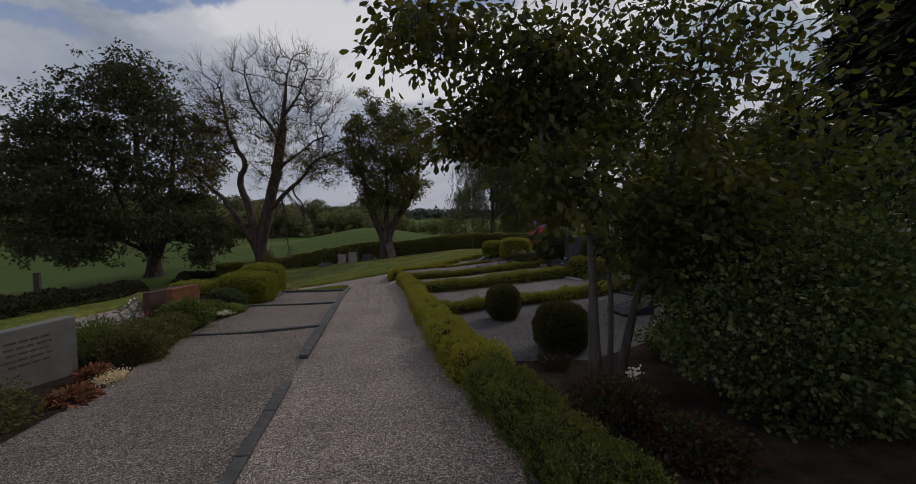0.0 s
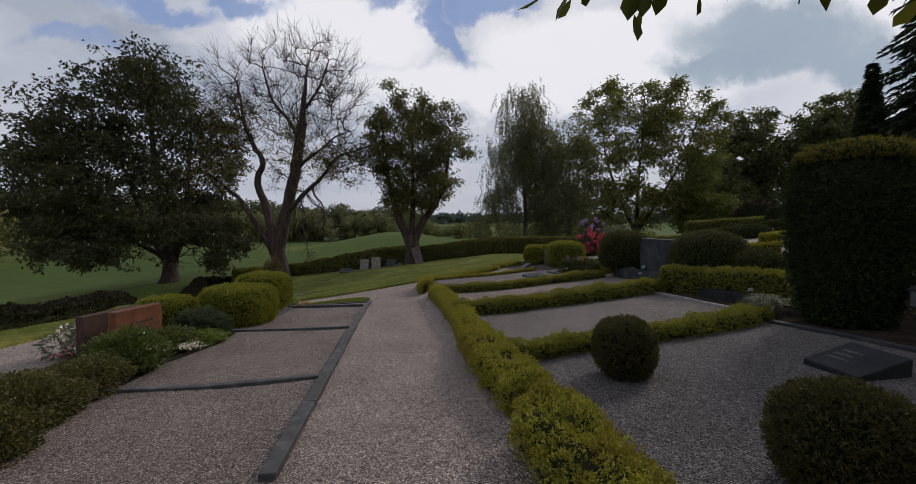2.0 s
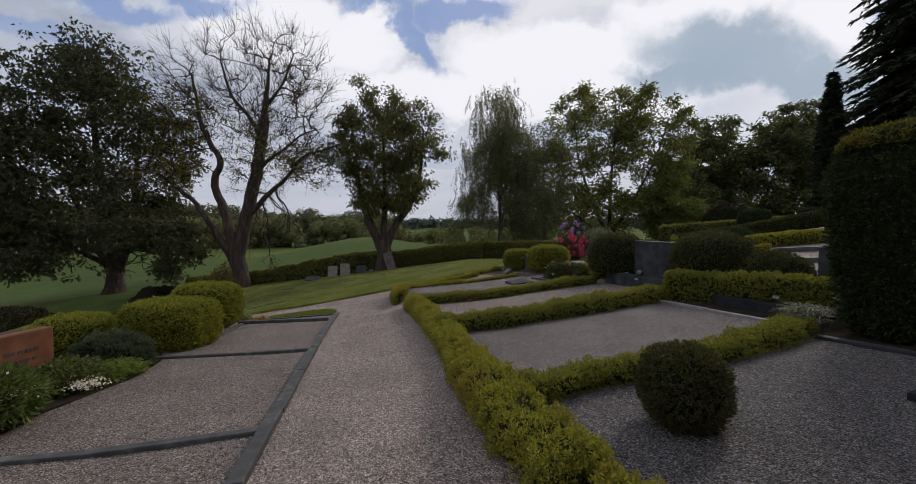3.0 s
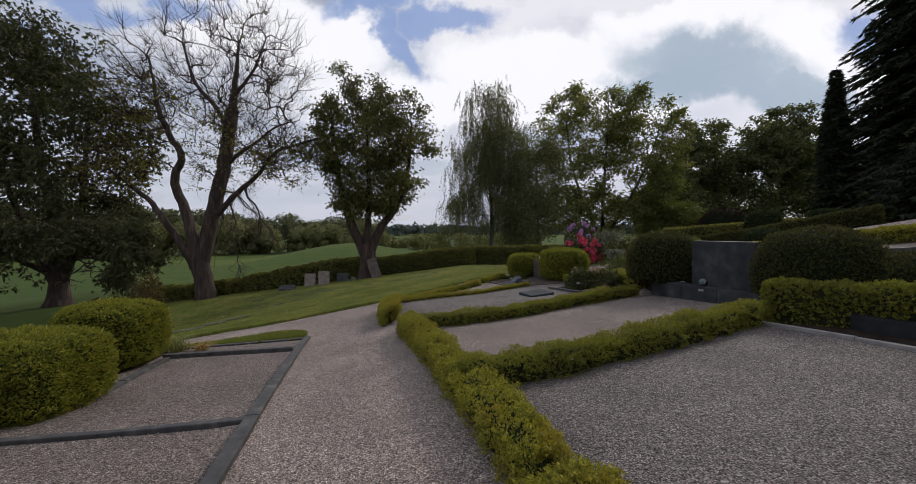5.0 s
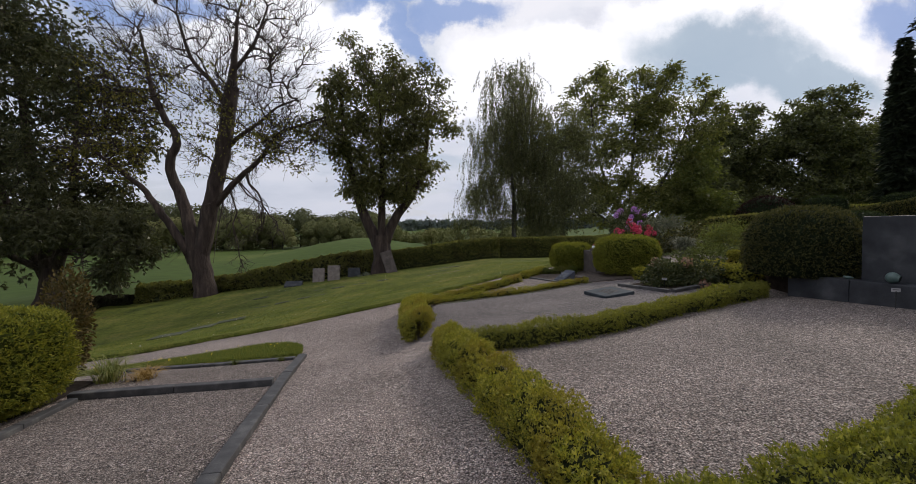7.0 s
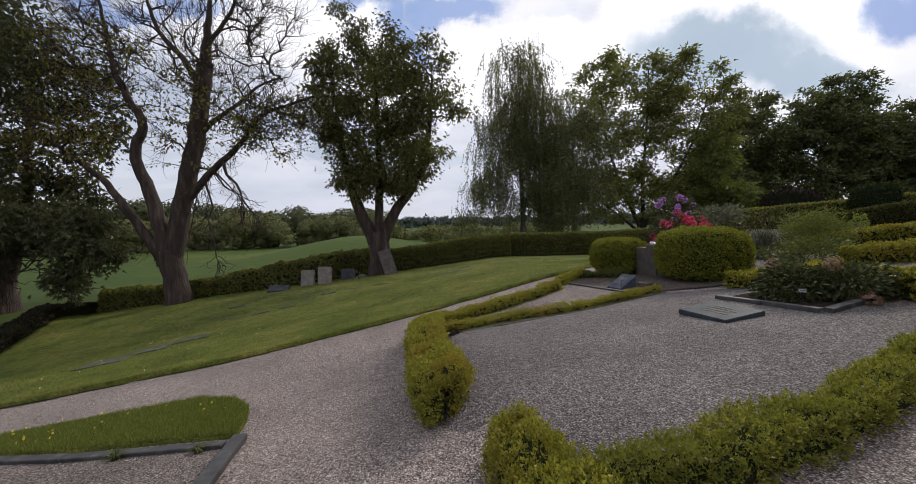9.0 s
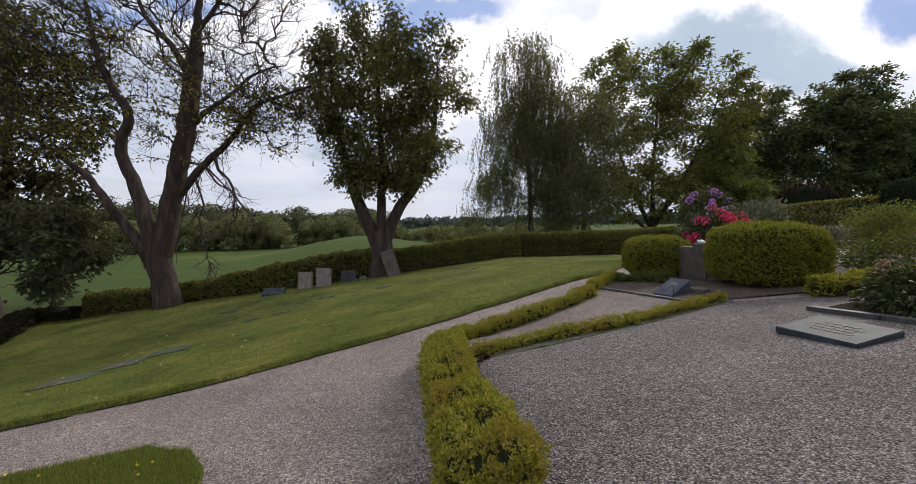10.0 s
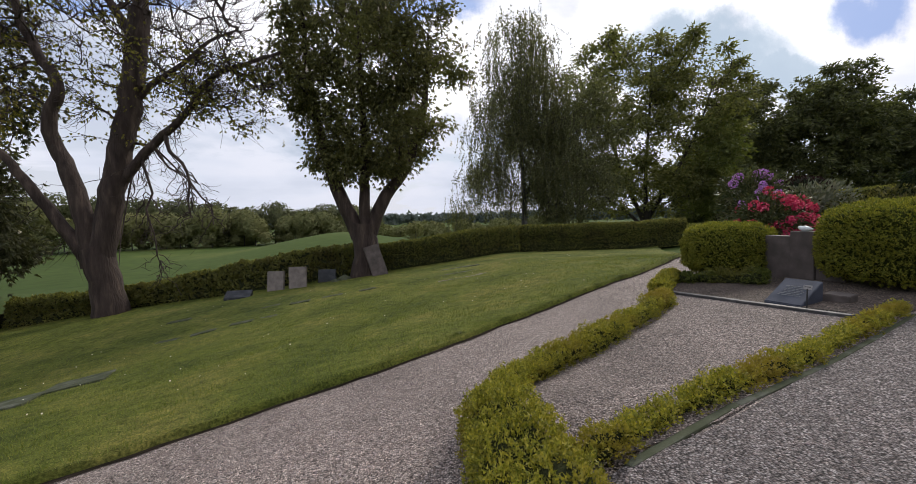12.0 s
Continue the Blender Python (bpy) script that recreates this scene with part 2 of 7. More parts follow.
def bark_material(name, a, b, c=None, scale=5.0):
    m, nt, N, L, bs = nodes_of(name)
    tc, mp = N("ShaderNodeTexCoord"), N("ShaderNodeMapping")
    mp.inputs["Scale"].default_value = (1, 1, 0.22)
    L(tc.outputs["Object"], mp.inputs[0])
    n1, n2 = N("ShaderNodeTexNoise"), N("ShaderNodeTexVoronoi")
    n1.inputs["Scale"].default_value, n1.inputs["Detail"].default_value = scale, 8
    n2.inputs["Scale"].default_value = scale * 4
    L(mp.outputs[0], n1.inputs["Vector"]); L(mp.outputs[0], n2.inputs["Vector"])
    r = ramp(N, [(0.32, a), (0.62, b)] if c is None else [(0.3, a), (0.55, b), (0.70, c)])
    L(n1.outputs["Fac"], r.inputs[0]); L(r.outputs[0], bs.inputs["Base Color"])
    bs.inputs["Roughness"].default_value = 0.9
    bp = N("ShaderNodeBump"); bp.inputs["Strength"].default_value, bp.inputs["Distance"].default_value = 0.8, 0.03
    L(n2.outputs["Distance"], bp.inputs["Height"]); L(bp.outputs[0], bs.inputs["Normal"])
    return m


def turf_material(name):
    """Mown grass: worn and mossy patches, tufts, fine blades."""
    m, nt, N, L, bs = nodes_of(name)
    tc = N("ShaderNodeTexCoord")
    fac = []
    for scale, detail in ((0.55, 5), (5.5, 5), (38.0, 6)):
        n = N("ShaderNodeTexNoise"); n.inputs["Scale"].default_value, n.inputs["Detail"].default_value, n.inputs["Roughness"].default_value = scale, detail, 0.62
        L(tc.outputs["Object"], n.inputs["Vector"]); fac.append(n.outputs["Fac"])
    r1 = ramp(N, [(0.30, (0.062, 0.082, 0.016)), (0.50, (0.112, 0.130, 0.024)), (0.68, (0.172, 0.166, 0.042))])
    L(fac[0], r1.inputs[0])
    r2 = ramp(N, [(0.30, (0.44, 0.50, 0.42)), (0.50, (1.0, 1.0, 1.0)), (0.68, (1.40, 1.30, 1.35))])
    L(fac[1], r2.inputs[0])
    r3 = ramp(N, [(0.32, (0.32, 0.36, 0.30)), (0.50, (0.95, 0.95, 0.95)), (0.68, (1.75, 1.65, 1.6))])
    L(fac[2], r3.inputs[0])
    m1, m2 = N("ShaderNodeMixRGB"), N("ShaderNodeMixRGB")
    m1.blend_type = m2.blend_type = "MULTIPLY"
    m1.inputs[0].default_value, m2.inputs[0].default_value = 0.85, 0.9
    L(r1.outputs[0], m1.inputs[1]); L(r2.outputs[0], m1.inputs[2]); L(m1.outputs[0], m2.inputs[1]); L(r3.outputs[0], m2.inputs[2])
    L(m2.outputs[0], bs.inputs["Base Color"])
    bs.inputs["Roughness"].default_value, bs.inputs["Specular IOR Level"].default_value = 0.9, 0.12
    b = N("ShaderNodeBump"); b.inputs["Strength"].default_value, b.inputs["Distance"].default_value = 0.9, 0.03
    L(fac[2], b.inputs["Height"]); L(b.outputs[0], bs.inputs["Normal"])
    return m


GRAVEL = [(0.17, 0.150, 0.145), (0.31, 0.275, 0.262), (0.23, 0.205, 0.200), (0.42, 0.385, 0.375), (0.21, 0.175, 0.165), (0.34, 0.305, 0.29), (0.52, 0.49, 0.48), (0.12, 0.112, 0.112)]
M_PATH = gravel_material("path_gravel", GRAVEL, 92, (1.34, 1.24, 1.17), 0.18)
M_PLOT = gravel_material("plot_gravel", GRAVEL, 84, (0.86, 0.80, 0.75), 0.17)
M_PLOT_WARM = gravel_material("beige_grey_gravel", GRAVEL, 84, (1.03, 0.955, 0.905), 0.17)
# cooler gravel, its tint also lowered for tree shade and dark picture corners
M_PLOT_HALFSHADE = gravel_material("grey_half_shaded_gravel", GRAVEL, 82, (0.74, 0.72, 0.73), 0.17)
M_PLOT_SHADED = gravel_material("blue_grey_shaded_gravel", GRAVEL, 82, (0.52, 0.53, 0.56), 0.13)
M_BEDGRAVEL = gravel_material("dark_bed_gravel", GRAVEL, 70, (0.42, 0.36, 0.31), 0.13)
M_GRASS = turf_material("lawn_turf")
M_FIELD = surface("field_turf", (0.042, 0.066, 0.017), (0.066, 0.094, 0.023), (0.138, 0.150, 0.040), scale=0.025, fine=0.6, rough=0.95, bump=0.3, dist=0.1, spec=0.08)
M_SOIL = surface("bed_soil", (0.024, 0.018, 0.014), (0.054, 0.041, 0.032), scale=6, fine=70, rough=0.95, bump=1.0, dist=0.03, spec=0.05)
M_KERB = surface("kerb_granite", (0.033, 0.032, 0.033), (0.062, 0.059, 0.060), (0.125, 0.119, 0.113), scale=7, fine=160, rough=0.65, bump=0.25, dist=0.003, mix=0.6)
M_KERB2 = surface("pale_kerb", (0.20, 0.19, 0.19), (0.32, 0.30, 0.29), scale=6, fine=150, rough=0.7, bump=0.3, dist=0.003)
M_DARKSTONE = surface("dark_granite", (0.020, 0.0215, 0.026), (0.040, 0.042, 0.048), (0.070, 0.071, 0.076), scale=4, fine=220, rough=0.6, spec=0.3, bump=0.1, dist=0.001, mix=0.6)
M_SLATE = surface("slate_plate", (0.040, 0.045, 0.062), (0.070, 0.077, 0.102), scale=5, fine=200, rough=0.55, bump=0.08, dist=0.001, mix=0.5, spec=0.25)
M_SLATE2 = surface("polished_slate_plate", (0.030, 0.037, 0.045), (0.056, 0.066, 0.076), scale=5, fine=200, rough=0.62, bump=0.06, dist=0.001, mix=0.5, spec=0.14)
M_BLACKSTONE = surface("black_granite", (0.014, 0.015, 0.018), (0.030, 0.031, 0.035), scale=5, fine=220, rough=0.65, bump=0.08, dist=0.001, mix=0.5, spec=0.2)
M_GREYSTONE = surface("grey_granite", (0.084, 0.080, 0.077), (0.126, 0.120, 0.116), scale=5, fine=240, rough=0.6, bump=0.2, dist=0.002, mix=0.7)
M_MOSSY = surface("mossy_stone", (0.050, 0.058, 0.030), (0.085, 0.092, 0.058), (0.150, 0.150, 0.125), scale=5, fine=120, rough=0.95, bump=0.4, spec=0.2)
M_PALESTONE = surface("pale_weathered_stone", (0.15, 0.125, 0.112), (0.25, 0.21, 0.19), scale=5, fine=150, rough=0.85, bump=0.4, dist=0.004)
M_REDSTONE = surface("red_granite", (0.100, 0.037, 0.017), (0.155, 0.058, 0.027), (0.195, 0.080, 0.042), scale=6, fine=200, rough=0.55, spec=0.3, bump=0.1, dist=0.001, mix=0.6)
# darker, rougher copy of the red granite for the slab behind
M_REDDARK = surface("dark_red_granite", (0.040, 0.018, 0.013), (0.066, 0.030, 0.021), scale=9, fine=120, rough=0.85, bump=0.6, dist=0.008)
M_BROWNSTONE = surface("brown_pillar_stone", (0.056, 0.044, 0.039), (0.090, 0.071, 0.063), (0.125, 0.10, 0.09), scale=5, fine=120, rough=0.8, bump=0.3, dist=0.003)
M_LETTER = surface("engraved_fill", (0.035, 0.026, 0.022), (0.065, 0.048, 0.04), rough=0.7, bump=0)
M_WHITELETTER = surface("pale_engraving", (0.55, 0.56, 0.58), (0.68, 0.69, 0.70), rough=0.6, bump=0)
M_DIMLETTER = surface("grey_engraving", (0.10, 0.103, 0.106), (0.15, 0.153, 0.156), rough=0.3, bump=0)
M_WHITE = surface("white_glaze", (0.62, 0.64, 0.66), (0.75, 0.76, 0.76), rough=0.35, bump=0.05)
M_POT = surface("grey_glazed_pot", (0.075, 0.115, 0.105), (0.12, 0.17, 0.155), rough=0.35, bump=0.1)
M_METAL = surface("dark_metal", (0.03, 0.03, 0.032), (0.06, 0.06, 0.06), rough=0.45, bump=0.05, metal=0.7)
M_PANE = surface("dim_lantern_pane", (0.10, 0.11, 0.11), (0.16, 0.17, 0.17), scale=9, fine=80, rough=0.15, bump=0.05, spec=0.5)
M_WOOD = surface("grey_post_wood", (0.028, 0.023, 0.019), (0.05, 0.043, 0.036), scale=8, fine=60, rough=0.9, bump=0.5)
# core shells of clipped plants: twigs, with the shade between leaves in the colour
M_TWIG = surface("shaded_hedge_twigs", (0.022, 0.026, 0.012), (0.045, 0.050, 0.022), scale=12, fine=90, rough=0.95, bump=0.9, dist=0.02, spec=0.04)
M_GOLDCORE = surface("shaded_golden_yew_inside", (0.022, 0.028, 0.007), (0.046, 0.054, 0.013), scale=14, fine=90, rough=0.95, bump=0.9, dist=0.02, spec=0.02)
M_YEWCORE = surface("shaded_yew_inside", (0.008, 0.012, 0.006), (0.020, 0.026, 0.012), scale=12, fine=90, rough=0.95, bump=0.9, dist=0.02, spec=0.04)
M_BARK = bark_material("chestnut_bark", (0.020, 0.011, 0.009), (0.050, 0.033, 0.026), (0.092, 0.064, 0.051))
M_BARKDARK = bark_material("dark_bark", (0.022, 0.018, 0.015), (0.055, 0.046, 0.038))
# white bark toned down: the shadow on the trunk is part of the colour
M_BIRCHBARK = bark_material("shaded_birch_bark", (0.025, 0.022, 0.019), (0.07, 0.066, 0.062), (0.20, 0.19, 0.18), scale=2.5)
M_STEM = bark_material("smooth_stem_bark", (0.06, 0.05, 0.042), (0.11, 0.094, 0.08), scale=9)
L_BOX = leaf_material("box_leaves", [(0.102, 0.124, 0.023), (0.205, 0.225, 0.037), (0.36, 0.345, 0.056), (0.15, 0.168, 0.030)], 0.30, 0.4, patch=(0.27, 0.195, 0.038), patch_scale=1.7)
L_BOXMID = leaf_material("green_box_leaves", [(0.088, 0.110, 0.023), (0.165, 0.187, 0.035), (0.29, 0.295, 0.054), (0.125, 0.145, 0.029)], 0.30, 0.4, patch=(0.17, 0.17, 0.038), patch_scale=0.9)
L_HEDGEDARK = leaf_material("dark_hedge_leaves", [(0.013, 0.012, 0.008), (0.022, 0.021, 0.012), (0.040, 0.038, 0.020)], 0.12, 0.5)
L_BOXDARK = leaf_material("dark_box_leaves", [(0.045, 0.068, 0.018), (0.085, 0.115, 0.026), (0.15, 0.175, 0.038)], 0.28, 0.4, patch=(0.15, 0.13, 0.035), patch_scale=1.2)
L_YEWGOLD = leaf_material("golden_yew_leaves", [(0.086, 0.114, 0.019), (0.165, 0.190, 0.029), (0.325, 0.322, 0.046)], 0.25, 0.45)
L_YEWCAP = leaf_material("young_yew_shoots", [(0.060, 0.066, 0.015), (0.115, 0.112, 0.021), (0.185, 0.165, 0.030)], 0.25, 0.5)
L_LILY = leaf_material("pale_lily_leaves", [(0.12, 0.16, 0.055), (0.19, 0.225, 0.085), (0.27, 0.27, 0.11)], 0.3, 0.5)
L_YEW = leaf_material("dark_yew_leaves", [(0.014, 0.024, 0.010), (0.026, 0.042, 0.014), (0.050, 0.070, 0.020)], 0.15, 0.45)
L_YEWTIP = leaf_material("yew_leaves", [(0.026, 0.034, 0.013), (0.056, 0.062, 0.021), (0.125, 0.122, 0.040)], 0.2, 0.45)
L_BALL = leaf_material("ball_bush_leaves", [(0.032, 0.038, 0.015), (0.064, 0.067, 0.024), (0.115, 0.108, 0.04)], 0.2, 0.5)
L_BEECH = leaf_material("beech_hedge_leaves", [(0.084, 0.098, 0.037), (0.146, 0.162, 0.055), (0.250, 0.252, 0.082)], 0.42, 0.45, patch=(0.120, 0.100, 0.046), patch_scale=0.8)
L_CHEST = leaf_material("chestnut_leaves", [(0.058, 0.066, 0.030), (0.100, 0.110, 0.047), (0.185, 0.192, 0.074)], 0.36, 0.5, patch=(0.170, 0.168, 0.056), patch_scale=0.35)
# darker copy for the backlit chestnut: its shaded side is put into the colour
L_CHESTSHADE = leaf_material("shaded_chestnut_leaves", [(0.034, 0.042, 0.023), (0.058, 0.068, 0.034), (0.108, 0.118, 0.054)], 0.22, 0.5, patch=(0.088, 0.088, 0.042), patch_scale=0.3)
L_SPARSE = leaf_material("young_leaves", [(0.065, 0.072, 0.020), (0.12, 0.125, 0.032), (0.21, 0.19, 0.046)], 0.4, 0.45)
L_BIRCH = leaf_material("birch_leaves", [(0.070, 0.082, 0.042), (0.11, 0.125, 0.060), (0.165, 0.178, 0.085)], 0.35, 0.5)
L_CHERRY = leaf_material("cherry_leaves", [(0.078, 0.090, 0.034), (0.12, 0.138, 0.050), (0.19, 0.205, 0.078)], 0.42, 0.5)
L_LIGHT = leaf_material("light_tree_leaves", [(0.08, 0.12, 0.03), (0.13, 0.18, 0.045), (0.18, 0.23, 0.06)], 0.3, 0.5)
L_LIGHT2 = leaf_material("fresh_green_leaves", [(0.075, 0.098, 0.030), (0.11, 0.138, 0.042), (0.16, 0.185, 0.056)], 0.36, 0.5)
L_DARK = leaf_material("dark_tree_leaves", [(0.045, 0.056, 0.028), (0.080, 0.097, 0.043), (0.150, 0.170, 0.070)], 0.3, 0.5)
L_SPRUCE = leaf_material("spruce_needles", [(0.010, 0.017, 0.010), (0.020, 0.030, 0.015), (0.034, 0.046, 0.020)], 0.08, 0.6)
L_MAG = leaf_material("broad_tree_leaves", [(0.026, 0.036, 0.013), (0.050, 0.062, 0.019), (0.094, 0.104, 0.028)], 0.42, 0.4, patch=(0.125, 0.108, 0.032), patch_scale=1.4)
L_SHRUB = leaf_material("lobed_shrub_leaves", [(0.030, 0.044, 0.018), (0.058, 0.082, 0.028), (0.125, 0.155, 0.050)], 0.32, 0.4)
L_BERB = leaf_material("dark_red_leaves", [(0.04, 0.018, 0.014), (0.065, 0.03, 0.02), (0.04, 0.055, 0.02), (0.028, 0.045, 0.016)], 0.25, 0.45)
L_BED = leaf_material("perennial_leaves", [(0.044, 0.060, 0.022), (0.078, 0.102, 0.034), (0.13, 0.155, 0.050)], 0.28, 0.45)
L_ROSE = leaf_material("rose_leaves", [(0.042, 0.046, 0.020), (0.076, 0.082, 0.030), (0.135, 0.130, 0.046)], 0.28, 0.5)
L_FERN = leaf_material("fern_leaves", [(0.045, 0.070, 0.022), (0.075, 0.105, 0.032), (0.12, 0.15, 0.045)], 0.3, 0.5)
L_GREY = leaf_material("grey_green_leaves", [(0.08, 0.10, 0.075), (0.13, 0.15, 0.115), (0.17, 0.185, 0.15)], 0.2, 0.55)
L_RHODO = leaf_material("rhododendron_leaves", [(0.030, 0.045, 0.018), (0.055, 0.075, 0.026), (0.12, 0.125, 0.06)], 0.15, 0.4)
L_CONIF = leaf_material("bluish_dwarf_conifer", [(0.035, 0.055, 0.030), (0.06, 0.085, 0.045), (0.085, 0.11, 0.06)], 0.12, 0.6)
L_BLADE = leaf_material("grass_blades", [(0.074, 0.112, 0.026), (0.130, 0.172, 0.040), (0.215, 0.228, 0.062)], 0.3, 0.5)
L_YOUNG = leaf_material("young_conifer_leaves", [(0.045, 0.045, 0.018), (0.085, 0.070, 0.026), (0.13, 0.10, 0.036)], 0.2, 0.5)
L_STRAW = leaf_material("dry_grass", [(0.25, 0.18, 0.07), (0.36, 0.27, 0.11)], 0.3, 0.6)
P_RED = leaf_material("crimson_petals", [(0.33, 0.018, 0.065), (0.50, 0.045, 0.125), (0.66, 0.16, 0.25)], 0.2, 0.5)
P_PURPLE = leaf_material("lilac_petals", [(0.26, 0.10, 0.42), (0.40, 0.20, 0.58), (0.52, 0.33, 0.68)], 0.2, 0.5)
P_WHITE = leaf_material("white_petals", [(0.62, 0.63, 0.58), (0.78, 0.78, 0.74)], 0.2, 0.5)
P_CREAM = leaf_material("cream_petals", [(0.55, 0.50, 0.36), (0.68, 0.64, 0.48)], 0.2, 0.5)
P_FADED = leaf_material("faded_blossom", [(0.16, 0.10, 0.08), (0.26, 0.17, 0.13), (0.34, 0.25, 0.19)], 0.2, 0.6)
P_ORANGE = leaf_material("withered_orange", [(0.085, 0.036, 0.024), (0.15, 0.060, 0.034), (0.25, 0.115, 0.06), (0.11, 0.085, 0.05)], 0.15, 0.6)
P_YELLOW = leaf_material("yellow_petals", [(0.6, 0.5, 0.05), (0.7, 0.62, 0.12)], 0.2, 0.5)
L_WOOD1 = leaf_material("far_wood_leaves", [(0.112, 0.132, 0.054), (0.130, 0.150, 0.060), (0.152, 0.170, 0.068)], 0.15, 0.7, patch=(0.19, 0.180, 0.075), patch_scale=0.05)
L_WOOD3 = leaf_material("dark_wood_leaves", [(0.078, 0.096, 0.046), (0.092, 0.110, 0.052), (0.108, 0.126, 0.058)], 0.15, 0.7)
# haze over the ridge is mixed into these bluish leaf tones
L_WOOD2 = leaf_material("haze_tinted_ridge_leaves", [(0.075, 0.105, 0.095), (0.105, 0.135, 0.115)], 0.1, 0.7)


# ------------------------------------------------------------------ terrain
G_Y = (-10, 0, 5, 10, 15, 20, 25, 30, 40, 60)
G_BASE = (0.35, -0.04, -0.27, -0.46, -0.66, -0.85, -0.98, -1.16, -1.60, -2.3)
G_SLOPE = (0.04, 0.05, 0.08, 0.086, 0.11, 0.15, 0.165, 0.12, 0.08, 0.05)


def smooth(v):
    v = np.clip(v, 0.0, 1.0)
    return v * v * (3 - 2 * v)


def churchyard(x, y):
    """The hillside of the graves: falls ahead and to the left; the plots left of the path are levelled."""
    b = sum(np.interp(y + d, G_Y, G_BASE) for d in (-1.5, -0.5, 0.5, 1.5)) / 4
    s = sum(np.interp(y + d, G_Y, G_SLOPE) for d in (-1.5, -0.5, 0.5, 1.5)) / 4
    f = smooth((17 - y) / 3.5)
    xl = np.where(x < -3.6, -3.6 + (x + 3.6) * (1 - 0.8 * f), x)
    hx = np.interp(y, (-5, 14.5, 15, 18.6), (2.2, -2.15, -2.45, -2.76))
    xl = np.where(xl < 0, xl * (1 - 0.65 * smooth((x - hx) / 0.4 + 0.5) * smooth((19.4 - y) / 1.5)), xl)
    xe = np.where(xl > 0, 0.6 * xl * (1 - smooth((y - 22) / 12)), xl)
    dip = np.interp(y, (10.5, 13.5, 15.4, 17.0, 18.5), (0.0, 0.085, 0.16, 0.10, 0.0)) * smooth((-2.9 - x) / 1.2) * smooth((x + 12) / 3)
    return b + s * xe - dip + 0.06 * np.maximum(x - 7, 0) * smooth((y - 8) / 20)


def valley(x, y):
    """Fields beyond the hedge: a shallow valley with a low hill, rising to a far ridge."""
    r = np.hypot(x, y)
    z = -5.8 + 4.0 * np.exp(-((x + 25) / 16) ** 2 - ((y - 112) / 30) ** 2)
    z = z + 2.2 * np.exp(-((x + 10) / 70) ** 2 - ((y - 320) / 90) ** 2)
    z = z + 3.5 * smooth((x + 10) / 60) * (1 - smooth((r - 90) / 150))
    return z + 7.0 * smooth((r - 450) / 900)


LEFT_Y, LEFT_X = (-20, 6, 14, 20, 28, 32), (-12.5, -12.5, -13.2, -15.6, -19.4, -22.0)


def ground_z(x, y):
    x, y = np.asarray(x, float), np.asarray(y, float)
    near = churchyard(np.clip(x, -20, 34), np.clip(y, -14, 46))
    d = np.maximum(np.where(x > 4, y - 48, y - 35.5), np.interp(y, LEFT_Y, LEFT_X) - 1.0 - x)
    d = np.maximum(d, np.maximum(x - 40, -20 - y))
    w = smooth(d / 26)
    return near * (1 - w) + valley(x, y) * w


def gz(x, y):
    return float(ground_z(x, y))


# ------------------------------------------------------------------ mesh helpers
def mesh_object(name, verts, polys, material, parent=None, label="", smooth_faces=False):
    """polys: an index array with a fixed number of corners, or a list of such arrays."""
    me = bpy.data.meshes.new(name)
    verts = np.asarray(verts, np.float32).reshape(-1, 3)
    arrays = polys if isinstance(polys, list) else [polys]
    arrays = [np.asarray(a, np.int32) for a in arrays if len(a)]
    loops = np.concatenate([a.ravel() for a in arrays])
    totals = np.concatenate([np.full(len(a), a.shape[1], np.int32) for a in arrays])
    me.vertices.add(len(verts)); me.vertices.foreach_set("co", verts.ravel())
    me.loops.add(len(loops)); me.loops.foreach_set("vertex_index", loops)
    me.polygons.add(len(totals))
    me.polygons.foreach_set("loop_start", np.r_[0, np.cumsum(totals)[:-1]].astype(np.int32))
    me.polygons.foreach_set("loop_total", totals)
    if smooth_faces:
        me.polygons.foreach_set("use_smooth", np.ones(len(totals), bool))
    me.materials.append(material)
    me.update(calc_edges=True)
    ob = new(name, me)
    if parent is not None:
        ob.parent = parent
        ob.matrix_parent_inverse = parent.matrix_basis.inverted()
    if label:
        ob["label"] = label
    return ob


def part(name, bm, material, parent=None, label="", smooth_faces=False):
    """Links a bmesh as one mesh object, under a thing or under a part."""
    me = bpy.data.meshes.new(name)
    if smooth_faces:
        for f in bm.faces:
            f.smooth = True
    bm.to_mesh(me); bm.free()
    me.materials.append(material)
    ob = new(name, me)
    if parent is not None:
        ob.parent = parent
        ob.matrix_parent_inverse = parent.matrix_basis.inverted()
    if label:
        ob["label"] = label
    return ob


def thing(name, x, y, z, label, category, group="", kind="", turn=0.0):
    e = new(name)
    e.empty_display_size = 0.2
    e.matrix_basis = pose(x, y, z, 0, 0, turn)
    return tagged(e, label, category, group, kind)


